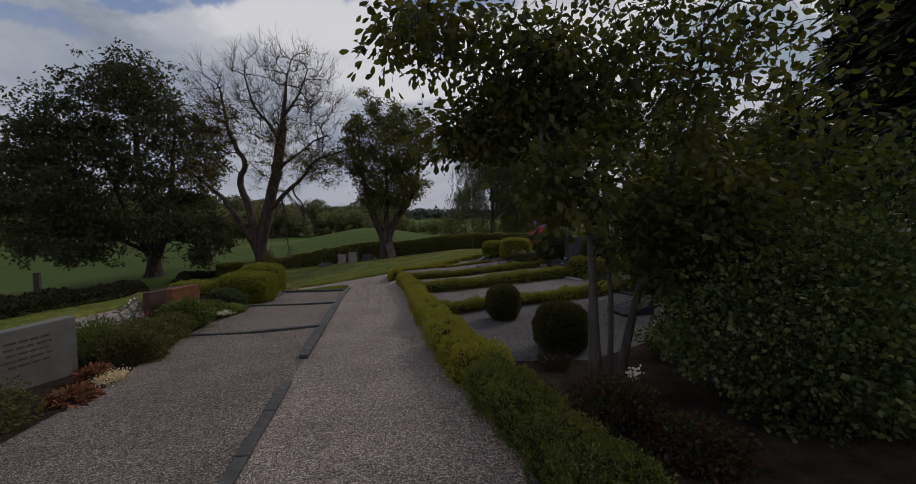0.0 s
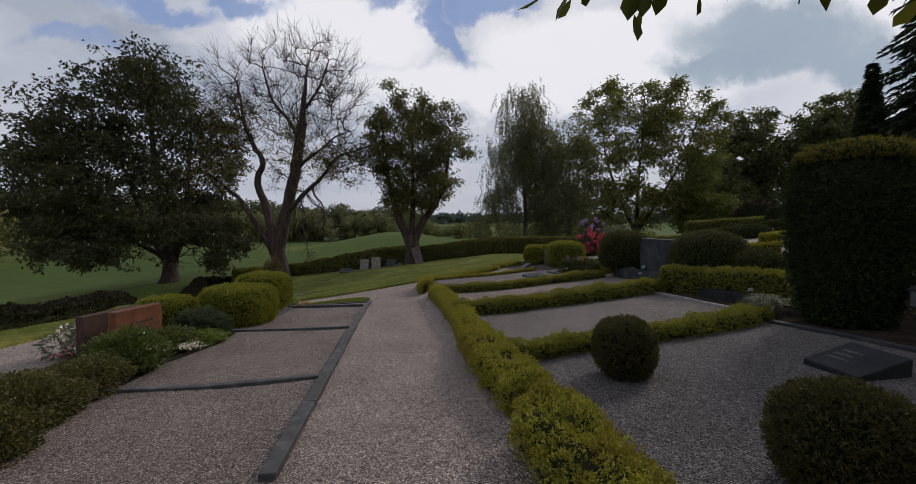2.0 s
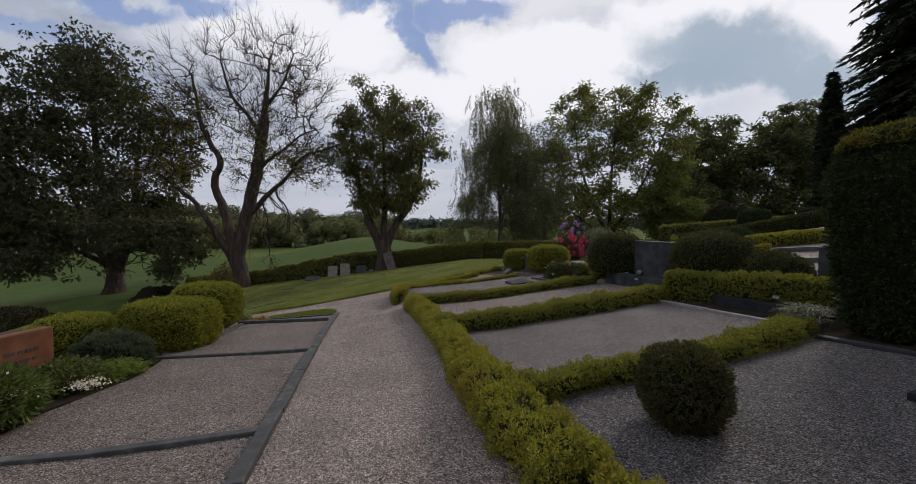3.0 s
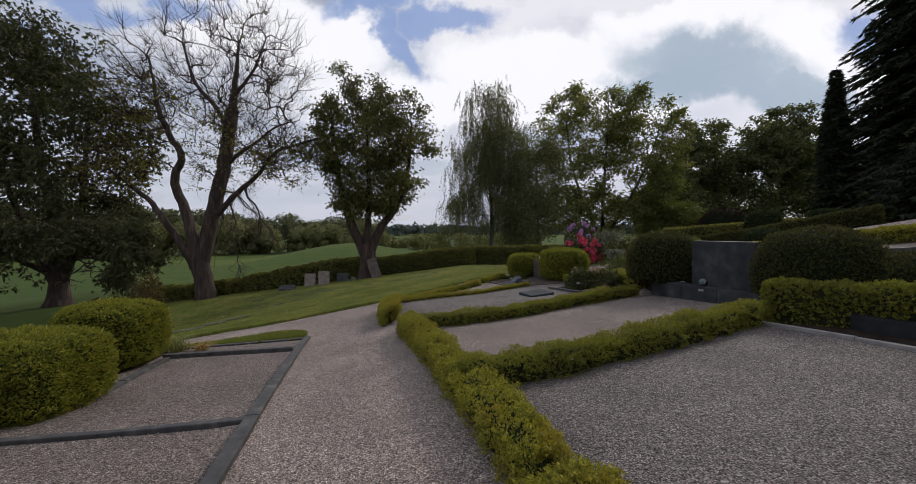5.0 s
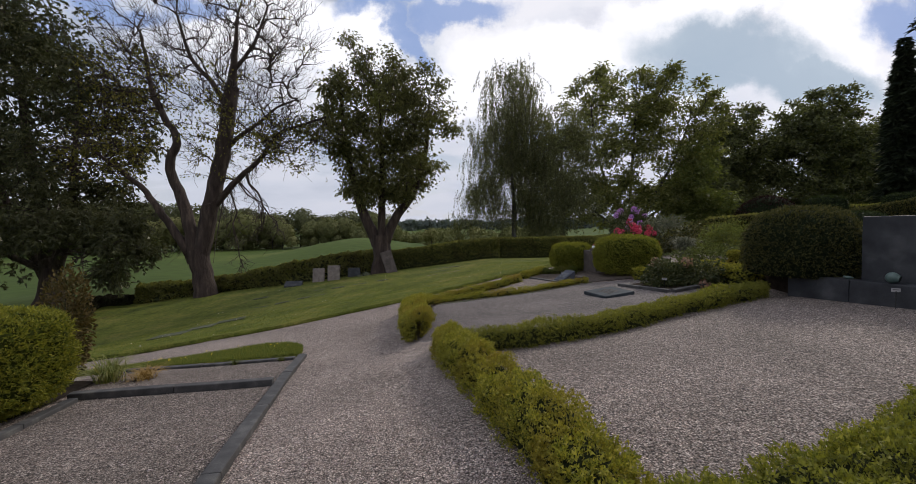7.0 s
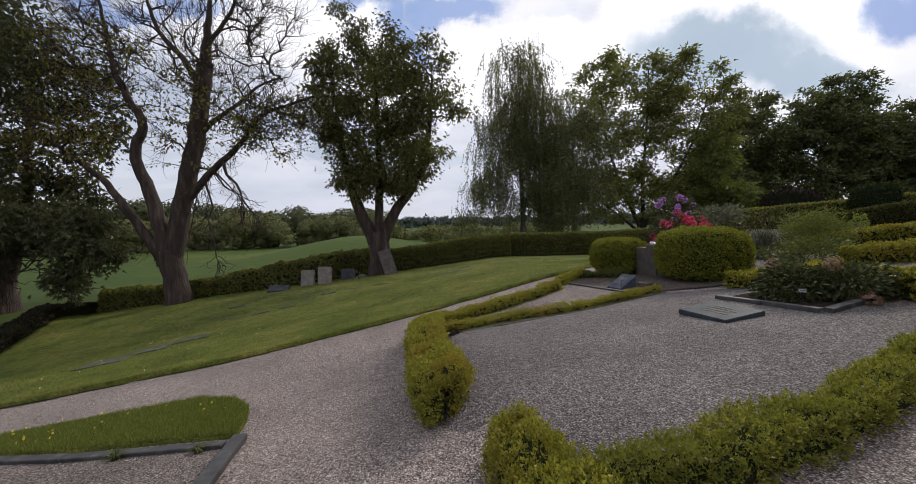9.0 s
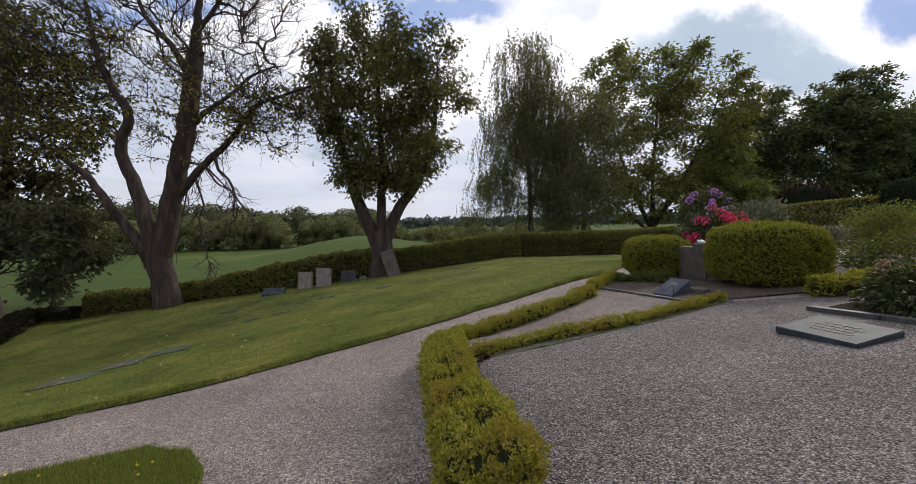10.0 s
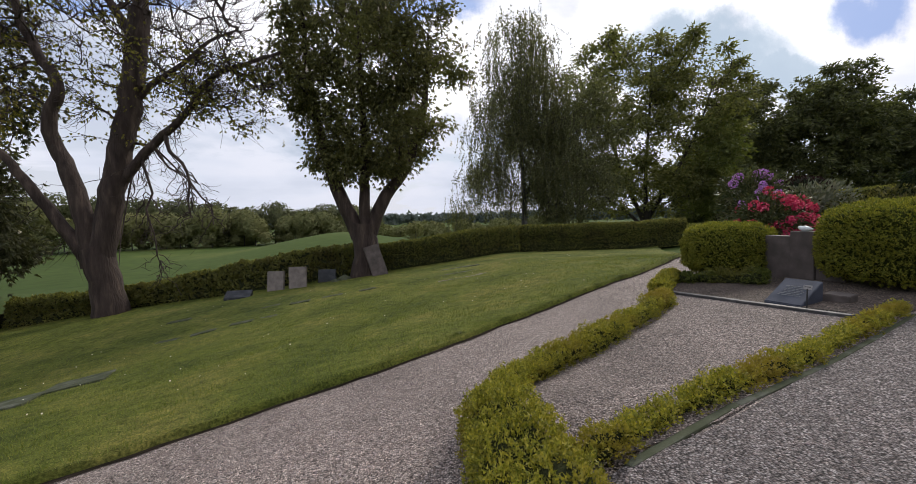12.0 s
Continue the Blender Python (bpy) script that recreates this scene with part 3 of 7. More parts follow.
def block(size, m, bevel=0.01, seg=2, taper=1.0, rough=0.0, cuts=0, seed=1):
    """A bevelled block standing on its base centre; rough: worn, uneven faces."""
    bm = bmesh.new()
    bmesh.ops.create_cube(bm, size=1.0)
    for v in bm.verts:
        k = taper if v.co.z > 0 else 1.0
        v.co = Vector((v.co.x * size[0] * k, v.co.y * size[1] * k, (v.co.z + 0.5) * size[2]))
    if bevel:
        bmesh.ops.bevel(bm, geom=bm.edges[:], offset=bevel, segments=seg, affect="EDGES", profile=0.6)
    if cuts:
        bmesh.ops.subdivide_edges(bm, edges=[e for e in bm.edges if e.calc_length() > 0.08], cuts=cuts, use_grid_fill=True)
    if rough:
        for v in bm.verts:
            v.co += noise.noise_vector(v.co * 6 + Vector((seed, 0, 0))) * rough
    bm.transform(m)
    return bm


def inside(poly, x, y):
    c = np.zeros(x.shape, bool)
    n = len(poly)
    for i in range(n):
        (x1, y1), (x2, y2) = poly[i], poly[i - 1]
        with np.errstate(divide="ignore", invalid="ignore"):
            c ^= ((y1 > y) != (y2 > y)) & (x < (x2 - x1) * (y - y1) / (y2 - y1 + 1e-12) + x1)
    return c


def drape(poly, dz, step, skirt=0.0, bumpy=0.0):
    """A polygon in plan, cut into a grid and laid on the terrain dz above it; skirt: an edge this deep all round."""
    bm = bmesh.new()
    bm.faces.new([bm.verts.new((x, y, 0)) for x, y in poly])
    xs, ys = [p[0] for p in poly], [p[1] for p in poly]
    for axis, lo, hi in ((0, min(xs), max(xs)), (1, min(ys), max(ys))):
        for v in np.arange(lo + step, hi, step):
            co, no = [0, 0, 0], [0, 0, 0]
            co[axis], no[axis] = float(v), 1
            bmesh.ops.bisect_plane(bm, geom=bm.verts[:] + bm.edges[:] + bm.faces[:], plane_co=co, plane_no=no)
    bm.verts.ensure_lookup_table()
    x, y = np.array([v.co.x for v in bm.verts]), np.array([v.co.y for v in bm.verts])
    z = ground_z(x, y) + dz
    for v, h in zip(bm.verts, z):
        v.co.z = float(h) + (bumpy * noise.noise(Vector((v.co.x, v.co.y, 0)) * 1.7) if bumpy else 0)
    bmesh.ops.triangulate(bm, faces=[f for f in bm.faces if len(f.verts) > 3])
    bmesh.ops.recalc_face_normals(bm, faces=bm.faces[:])
    if sum(f.normal.z for f in bm.faces) < 0:
        bmesh.ops.reverse_faces(bm, faces=bm.faces[:])
    if skirt:
        rim = [e for e in bm.edges if len(e.link_faces) == 1]
        ext = bmesh.ops.extrude_edge_only(bm, edges=rim)
        for v in [g for g in ext["geom"] if isinstance(g, bmesh.types.BMVert)]:
            v.co.z -= skirt
    return bm


def catmull(points, step):
    """A smooth line through points of any dimension, with about even spacing."""
    p = np.array(points, float)
    if len(p) == 2:
        n = max(2, int(np.linalg.norm(p[1] - p[0]) / step) + 1)
        return p[0] + np.linspace(0, 1, n)[:, None] * (p[1] - p[0])
    q = np.vstack([2 * p[0] - p[1], p, 2 * p[-1] - p[-2]])
    out = []
    for i in range(1, len(q) - 2):
        n = max(1, int(np.linalg.norm(q[i + 1] - q[i]) / step))
        for t in np.arange(n) / n:
            a, b, c, d = q[i - 1], q[i], q[i + 1], q[i + 2]
            out.append(0.5 * ((2 * b) + (c - a) * t + (2 * a - 5 * b + 4 * c - d) * t * t + (3 * b - a - 3 * c + d) * t ** 3))
    out.append(p[-1])
    return np.array(out)


def unit(v):
    return v / np.maximum(np.linalg.norm(v, axis=-1, keepdims=True), 1e-9)


def leaf_arrays(rng, P, D, S, width=0.5, fold=0.15, corners=4, facing=None):
    """Leaves that spring from P along D with length S: corners of each, as vertex rows and polygons."""
    n = len(P)
    D = unit(D)
    side = unit(np.cross(D, unit(rng.normal(size=(n, 3))) if facing is None else facing))
    nor = np.cross(side, D)
    S = np.broadcast_to(S, n)[:, None]
    w = S * width * 0.5
    if corners == 3:
        rows = [P + side * w, P + D * S, P - side * w]
    elif corners == 4:
        rows = [P, P + D * S * 0.48 + side * w + nor * w * fold, P + D * S, P + D * S * 0.48 - side * w + nor * w * fold]
    else:
        rows = [P, P + D * S * 0.33 + side * w * 0.8 + nor * w * fold, P + D * S * 0.70 + side * w + nor * w * fold,
                P + D * S - nor * w * fold, P + D * S * 0.70 - side * w + nor * w * fold, P + D * S * 0.33 - side * w * 0.8 + nor * w * fold]
    V = np.stack(rows, 1).reshape(-1, 3)
    return V, np.arange(n * corners).reshape(n, corners)


def foliage(name, rng, P, D, S, material, parent, width=0.5, fold=0.15, corners=4, label="", facing=None):
    V, F = leaf_arrays(rng, P, D, S, width, fold, corners, facing)
    ob = mesh_object(name, V, F, material, parent, label)
    return tagged(ob, kind="stuff") if parent is not None else ob


def wobble(P, scale, amount, seed=0.0):
    """Smooth unevenness without a loop over points."""
    k = P * scale + seed
    return amount * (np.sin(k[:, 0] * 1.7 + 1.3 * np.sin(k[:, 1] * 1.1 + seed)) + np.sin(k[:, 1] * 1.9 + 1.7 * np.sin(k[:, 2] * 1.3))
                     + np.sin(k[:, 2] * 2.3 + 1.1 * np.sin(k[:, 0] * 0.9))) / 3


# ------------------------------------------------------------------ clipped plants
def hedge(name, line, width, height, label, leaf, material, core, density, seed, group="", lift=0.0, round_top=0.35, uneven=0.03, ends=0.2, heights=None, tufts=0, corners=4):
    """A clipped hedge along a line in plan: a dark core for twigs and inner shade, and a skin of single leaves."""
    rng = np.random.default_rng(seed)
    C = catmull(line, 0.1)
    s = np.r_[0, np.cumsum(np.linalg.norm(np.diff(C, axis=0), axis=1))]
    total = s[-1]
    T = unit(np.gradient(C, axis=0))
    Nn = np.stack([T[:, 1], -T[:, 0]], 1)

    def at(sv):
        return (np.stack([np.interp(sv, s, C[:, k]) for k in (0, 1)], 1), np.stack([np.interp(sv, s, Nn[:, k]) for k in (0, 1)], 1),
                np.stack([np.interp(sv, s, T[:, k]) for k in (0, 1)], 1))

    FAN = np.linspace(-0.51, 0.51, 400) * np.pi
    fx, fz = np.sign(FAN) * np.abs(np.sin(FAN)) ** round_top * width / 2, np.maximum(0, np.sign(np.cos(FAN)) * np.abs(np.cos(FAN)) ** round_top) * height
    ARC = np.r_[0, np.cumsum(np.hypot(np.diff(fx), np.diff(fz)))]
    ARC = ARC / ARC[-1]

    def skin(sv, u, grow=0.0):
        """u runs 0..1 from one foot over the top to the other foot."""
        c, n, t = at(sv)
        h = height * (np.interp(sv / total, np.linspace(0, 1, len(heights)), heights) if heights else 1.0)
        e = np.minimum(sv, total - sv) / ends
        f = np.sqrt(np.clip(1 - (1 - np.clip(e, 0, 1)) ** 2, 0.02, 1))
        q = round_top
        ang = np.interp(u, ARC, FAN)
        ce, se = np.cos(ang), np.sin(ang)
        px = np.sign(se) * np.abs(se) ** q * (width / 2 + grow) * f
        pz = np.sign(ce) * np.abs(ce) ** q * (h + grow) * (0.86 + 0.14 * f)
        pz = np.maximum(pz, 0.02)
        xy = c + n * px[:, None]
        z = ground_z(c[:, 0] * 0.5 + xy[:, 0] * 0.5, c[:, 1] * 0.5 + xy[:, 1] * 0.5) + pz + lift
        P = np.column_stack([xy, z])
        out = np.column_stack([n * (np.sign(se) * np.abs(se) ** 1.6)[:, None], np.abs(ce) ** 1.2])
        endw = np.clip(1 - e, 0, 1) * np.where(sv < total / 2, -1, 1)
        out[:, :2] += t * endw[:, None]
        out = unit(out)
        return P + out * (wobble(P, 7.0, uneven, seed) + wobble(P, 2.1, uneven * 0.8, seed + 3) + wobble(P, 17.0, uneven * 0.55, seed + 5))[:, None], out

    x0, y0 = C[len(C) // 2]
    root = thing(name, x0, y0, gz(x0, y0), label, "hedge", group)
    ns, nu = max(6, int(total / 0.12)), 15
    sv, uu = np.meshgrid(np.linspace(0, total, ns), np.linspace(0, 1, nu), indexing="ij")
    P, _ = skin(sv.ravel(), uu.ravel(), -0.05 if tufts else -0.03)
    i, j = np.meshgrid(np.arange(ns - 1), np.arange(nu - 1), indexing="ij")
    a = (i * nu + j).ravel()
    mesh_object("shaded_twig_core", P, np.column_stack([a, a + 1, a + nu + 1, a + nu]), core, root, smooth_faces=True)
    n = int(total * (width + 2 * height) * density)
    sv = rng.uniform(0, total, n)
    ends_n = int(width * height * density * 1.8)
    sv = np.r_[sv, np.zeros(2 * ends_n)]
    n = len(sv)
    sv[-ends_n:] = rng.random(ends_n) ** 2 * ends * 0.7; sv[-2 * ends_n:-ends_n] = total - rng.random(ends_n) ** 2 * ends * 0.7
    u = rng.uniform(0, 1, n)
    u[:-2 * ends_n] = np.where(rng.random(n - 2 * ends_n) < 0.5, u[:-2 * ends_n], 0.5 + (u[:-2 * ends_n] - 0.5) * 0.75)
    P, out = skin(sv, u)
    if tufts:
        # shoots: several leaves spring from one bud, buds stand at uneven depth
        k = n // tufts
        mixed = rng.permutation(n)
        P, out = P[mixed], out[mixed]
        B, out = P[:k] - out[:k] * (rng.random(k) * 0.075 - 0.024)[:, None], out[:k]
        P, out = np.repeat(B, tufts, axis=0), np.repeat(out, tufts, axis=0)
        n = len(P)
        P = P + rng.normal(size=(n, 3)) * 0.009 + out * rng.uniform(-0.014, 0.014, (n, 1))
        D = out * 0.6 + rng.normal(size=(n, 3)) * 0.8 + np.array([0, 0, 0.45])
    else:
        P = P - out * (rng.random(n) ** 1.5 * 0.055)[:, None]
        D = out + rng.normal(size=(n, 3)) * 0.55 + np.array([0, 0, 0.35])
    foliage("leaves", rng, P, D, leaf * rng.uniform(0.65, 1.3, n), material, root, 0.72 if corners == 4 else 0.62, 0.2, corners)
    return root


def topiary(name, centre, radii, label, leaf, material, core, count, seed, group="", power=2.0, base=None, uneven=0.03, tuft=0.3, category="shrub", part_name="leaves", foot=1.0, onto=None, tufts=0, width=0.5, corners=4):
    """A clipped ball, dome, cushion or block: a superellipsoid cut off at the ground."""
    rng = np.random.default_rng(seed)
    c, r = np.array(centre, float), np.array(radii, float)
    z0 = gz(c[0], c[1]) if base is None else base

    def skin(d):
        k = (np.abs(d / 1.0) ** power).sum(1) ** (-1 / power)
        P = d * k[:, None] * r
        out = unit(np.sign(P) * np.abs(P / r) ** (power - 1) / r)
        P[:, :2] *= (foot + (1 - foot) * np.clip(P[:, 2] / r[2] * 0.5 + 0.75, 0, 1))[:, None]
        P = c + P
        P = P + out * (wobble(P, 6.0 / max(0.6, r.mean()), uneven, seed) + wobble(P, 14.0, uneven * 0.5, seed))[:, None]
        P[:, 2] = np.maximum(P[:, 2], z0 + 0.01)
        return P, out

    root = thing(name, c[0], c[1], z0, label, category, group) if onto is None else onto
    bm = bmesh.new()
    bmesh.ops.create_icosphere(bm, subdivisions=4, radius=1.0)
    d = np.array([v.co for v in bm.verts])
    P, out = skin(d)
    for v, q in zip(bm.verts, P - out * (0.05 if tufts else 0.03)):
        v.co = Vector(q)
    # dark shell under the leaves, coloured as the shaded inside
    part("shaded_twig_core", bm, core, root, smooth_faces=True)
    d = unit(rng.normal(size=(int(count * 1.5), 3)))
    P, out = skin(d)
    keep = (P[:, 2] > z0 + 0.03)
    P, out = P[keep][:count], out[keep][:count]
    if tufts:
        k = len(P) // tufts
        P, out = P[:k] - out[:k] * (rng.random((k, 1)) * 0.055 - 0.012), out[:k]
        way = np.repeat(unit(out + rng.normal(size=out.shape) * 0.35 + np.array([0, 0, tuft])), tufts, axis=0)
        P = np.repeat(P, tufts, axis=0) + way * rng.uniform(-0.5, 0.5, (k * tufts, 1)) * leaf + rng.normal(size=(k * tufts, 3)) * leaf * 0.25
        D = way + rng.normal(size=P.shape) * 0.55
    else:
        P = P - out * (rng.random(len(P)) ** 1.5 * 0.06)[:, None]
        D = out + rng.normal(size=P.shape) * 0.6 + np.array([0, 0, tuft])
    foliage(part_name, rng, P, D, leaf * rng.uniform(0.6, 1.35, len(P)), material, root, width, 0.2, corners)
    return root


def bushy(name, centre, radii, label, leaf, material, count, seed, group="", stems=14, width=0.5, droop=0.1, corners=6, z0=None, category="shrub", layers=0.55, stem_mat=None, lumps=10, fold=0.15):
    """A loose shrub or perennial: stems from one foot and leaves in uneven lumps."""
    rng = np.random.default_rng(seed)
    c, r = np.array(centre, float), np.array(radii, float)
    z0 = gz(c[0], c[1]) if z0 is None else z0
    root = thing(name, c[0], c[1], z0, label, category, group)
    tips = unit(rng.normal(size=(stems, 3)) + np.array([0, 0, 0.6])) * r * rng.uniform(0.55, 0.95, (stems, 1)) + c
    tips[:, 2] = np.maximum(tips[:, 2], z0 + 0.05)
    lines = []
    for t in tips:
        foot = np.array([c[0] + (t[0] - c[0]) * 0.25, c[1] + (t[1] - c[1]) * 0.25, z0 - 0.02])
        mid = (foot + t) / 2 + np.array([0, 0, 0.12 * np.linalg.norm(t - foot)])
        pts = catmull([foot, mid, t], 0.2 * max(0.3, r.mean()))
        lines.append((pts, np.linspace(0.012, 0.004, len(pts)) * max(0.5, r.mean())))
    tagged(tubes("stemwork", lines, stem_mat or M_BARKDARK, root, 4), kind="stuff")
    lump = unit(rng.normal(size=(lumps, 3)) + np.array([0, 0, 0.25])) * r * rng.uniform(0.55, 0.8, (lumps, 1)) + c
    lr = r * 0.48
    which = rng.integers(0, lumps + max(2, lumps // 3), count)
    d = unit(rng.normal(size=(count, 3)))
    rad = rng.random(count)[:, None] ** (1 / 3 * (1 - layers) + 0.02)
    P = np.where((which < lumps)[:, None], lump[np.minimum(which, lumps - 1)] + d * lr * rad, c + d * r * 0.85 * rad)
    P[:, 2] = np.where(P[:, 2] < z0 + 0.02, z0 + 0.02 + rng.random(count) * 0.1 * r[2], P[:, 2])
    D = unit(P - c + np.array([0, 0, 0.2]) * r) + rng.normal(size=(count, 3)) * 0.5 + np.array([0, 0, -droop])
    foliage("leaves", rng, P, D, leaf * rng.uniform(0.6, 1.3, count), material, root, width, fold, 4 if count > 9000 else corners)
    return root


# ------------------------------------------------------------------ trees
def tubes(name, lines, material, parent, sides=6, label=""):
    """Tapered limbs along (points, radii)."""
    VV, FF, base = [], [], 0
    for pts, rad in lines:
        pts, rad = np.asarray(pts, float), np.asarray(rad, float)
        k = sides if rad[0] > 0.03 else (5 if rad[0] > 0.015 else 3)
        k = min(k, sides)
        T = unit(np.gradient(pts, axis=0))
        ref = np.array([1.0, 0.13, 0.07]) if abs(T[0][0]) < 0.8 else np.array([0.1, 1.0, 0.0])
        A = unit(np.cross(T, ref)); B = np.cross(T, A)
        ang = np.arange(k) * 2 * np.pi / k
        ring = pts[:, None] + rad[:, None, None] * (A[:, None] * np.cos(ang)[None, :, None] + B[:, None] * np.sin(ang)[None, :, None])
        VV.append(ring.reshape(-1, 3))
        n = len(pts)
        i, j = np.meshgrid(np.arange(n - 1), np.arange(k), indexing="ij")
        a, b = (i * k + j).ravel(), (i * k + (j + 1) % k).ravel()
        FF.append(np.column_stack([a, b, b + k, a + k]) + base)
        base += n * k
    return mesh_object(name, np.concatenate(VV), np.concatenate(FF), material, parent, label, smooth_faces=True)


def grow(rng, stems, targets, step=0.5, tip=0.012, power=0.42, sag=0.0, reach=0.22):
    """Limbs from the stems out to targets, each from the handiest point grown so far, thickened by what they carry.
    stems: list of (points, radii), the first one the trunk. Returns stem lines, limb lines."""
    pos, par, fixed, length = [], [], [], []
    stem_ids = []
    for pts, rad in stems:
        ids = []
        for k, (p, r) in enumerate(zip(pts, rad)):
            if k == 0:
                parent = -1 if not pos else int(np.argmin(np.linalg.norm(np.array(pos) - p, axis=1)))
            else:
                parent = ids[-1]
            ids.append(len(pos)); pos.append(np.array(p, float)); par.append(parent); fixed.append(r)
            length.append(0.0)
        stem_ids.append(ids)
    trunk_top = max(ids[-1] for ids in stem_ids)
    first = np.array([p for p in pos])
    order = np.argsort(np.linalg.norm(targets[:, None] - first[None], axis=2).min(1)) if len(targets) else []
    cap = len(pos) + len(targets) * 14
    A = np.zeros((cap, 3)); A[:len(pos)] = pos
    Ln = np.zeros(cap)
    lo = np.array([f for f in fixed])
    usable = np.ones(cap, bool)
    n0 = len(pos)
    zmin = np.array(stems[0][0])[:, 2]
    usable[:n0] = A[:n0, 2] > zmin[0] + 0.3 * (zmin[-1] - zmin[0])
    n = n0
    paths = []
    for k in order:
        t = targets[k]
        v = t - A[:n]
        d = np.linalg.norm(v, axis=1)
        cost = d + reach * Ln[:n] + 0.7 * np.maximum(0, -v[:, 2]) + np.where(usable[:n], 0, 1e6)
        b = int(np.argmin(cost))
        dist = d[b]
        m = int(np.clip(dist / step, 2, 12))
        way = A[b] - A[par[b]] if par[b] >= 0 else np.array([0, 0, 1.0])
        way = way / max(1e-6, np.linalg.norm(way))
        ctrl = A[b] + way * dist * 0.3 + (t - A[b]) * 0.25 + rng.normal(size=3) * dist * 0.08
        u = np.linspace(0, 1, m + 1)[1:, None]
        pts = (1 - u) ** 2 * A[b] + 2 * u * (1 - u) * ctrl + u * u * t
        pts[:-1] += rng.normal(size=(m - 1, 3)) * 0.05 * step * 1.2
        pts[:, 2] -= sag * dist * (u[:, 0] * (1 - u[:, 0]))
        ids = [b]
        for p in pts:
            A[n] = p; par.append(ids[-1]); Ln[n] = Ln[ids[-1]] + dist / m; ids.append(n); n += 1
        paths.append(ids)
    load = np.zeros(n)
    for ids in paths:
        load[ids[-1]] += 1
    for k in range(n - 1, -1, -1):
        if par[k] >= 0:
            load[par[k]] += load[k]
    rad = tip * np.maximum(load, 0.6) ** power
    limb = []
    for ids in paths:
        r = rad[ids].copy(); r[0] = min(r[0], r[1] * 1.25); r[-1] *= 0.4
        limb.append((A[ids], r))
    return limb, A[:n]


def envelope(rng, n, blobs, shell=0.45):
    """Points in a union of ellipsoids (centre, radii, weight), thicker towards the outside."""
    w = np.array([b[2] for b in blobs], float); w /= w.sum()
    which = rng.choice(len(blobs), n, p=w)
    d = unit(rng.normal(size=(n, 3)))
    rad = rng.uniform(shell, 1.0, n)[:, None]
    c, r = np.array([b[0] for b in blobs], float)[which], np.array([b[1] for b in blobs], float)[which]
    return c + d * r * rad


def lumpy(blobs, n, seed, size=0.42, core=0.35, spires=0):
    """Breaks large crown forms into many smaller clumps over their outside, with some of the whole left inside."""
    rng = np.random.default_rng(seed)
    share = np.array([b[2] for b in blobs], float)
    total = share.sum()
    out = [(c, np.array(r) * 0.85, w * core) for c, r, w in blobs]
    for (c, r, w), k in zip(blobs, np.maximum(2, np.round(n * share / total)).astype(int)):
        d = unit(rng.normal(size=(k, 3)) + np.array([0, 0, 0.25]))
        for v, q in zip(d, rng.uniform(0.7, 1.25, k)):
            out.append((np.array(c) + v * np.array(r) * 0.78, np.array(r) * size * q, w * (1 - core) / k * q))
    top = max(blobs, key=lambda b: b[0][2] + b[1][2])
    for k in range(spires):
        c, r, w = blobs[rng.integers(0, len(blobs))]
        a, q = rng.uniform(0, 6.283), rng.uniform(0.15, 0.85)
        x, y = math.cos(a) * q, math.sin(a) * q
        z = math.sqrt(1 - q * q)
        out.append((np.array(c) + np.array([x, y, z]) * np.array(r) * 1.03, np.array([0.05, 0.05, 0.10]) * top[1][2] * rng.uniform(0.8, 1.5), total * 0.005))
    return out


def leaf_spray(rng, centres, per, spread, fan=1, fan_angle=35.0, size=0.2, droop=0.5, flat=0.6):
    """Leaf places and directions round twig ends; fan: leaflets that spring from one point like fingers."""
    n = len(centres) * per
    c = np.repeat(centres, per, axis=0)
    off = rng.normal(size=(n, 3)) * spread * np.array([1, 1, flat])
    P = c + off
    D = unit(off + rng.normal(size=(n, 3)) * 0.5 * spread + np.array([0, 0, -droop * spread]))
    S = size * rng.uniform(0.65, 1.25, n)
    if fan > 1:
        nor = unit(np.cross(D, rng.normal(size=(n, 3)))); nor[:, 2] = np.abs(nor[:, 2]) + 0.3; nor = unit(nor)
        side = unit(np.cross(nor, D))
        a = radians(fan_angle) * (np.arange(fan) - (fan - 1) / 2)
        k = 1 - 0.10 * np.abs(np.arange(fan) - (fan - 1) / 2)
        D = (D[:, None] * np.cos(a)[None, :, None] + side[:, None] * np.sin(a)[None, :, None]).reshape(-1, 3)
        D[:, 2] -= 0.45
        P = np.repeat(P, fan, axis=0)
        S = (S[:, None] * k[None]).ravel()
    return P, D, S


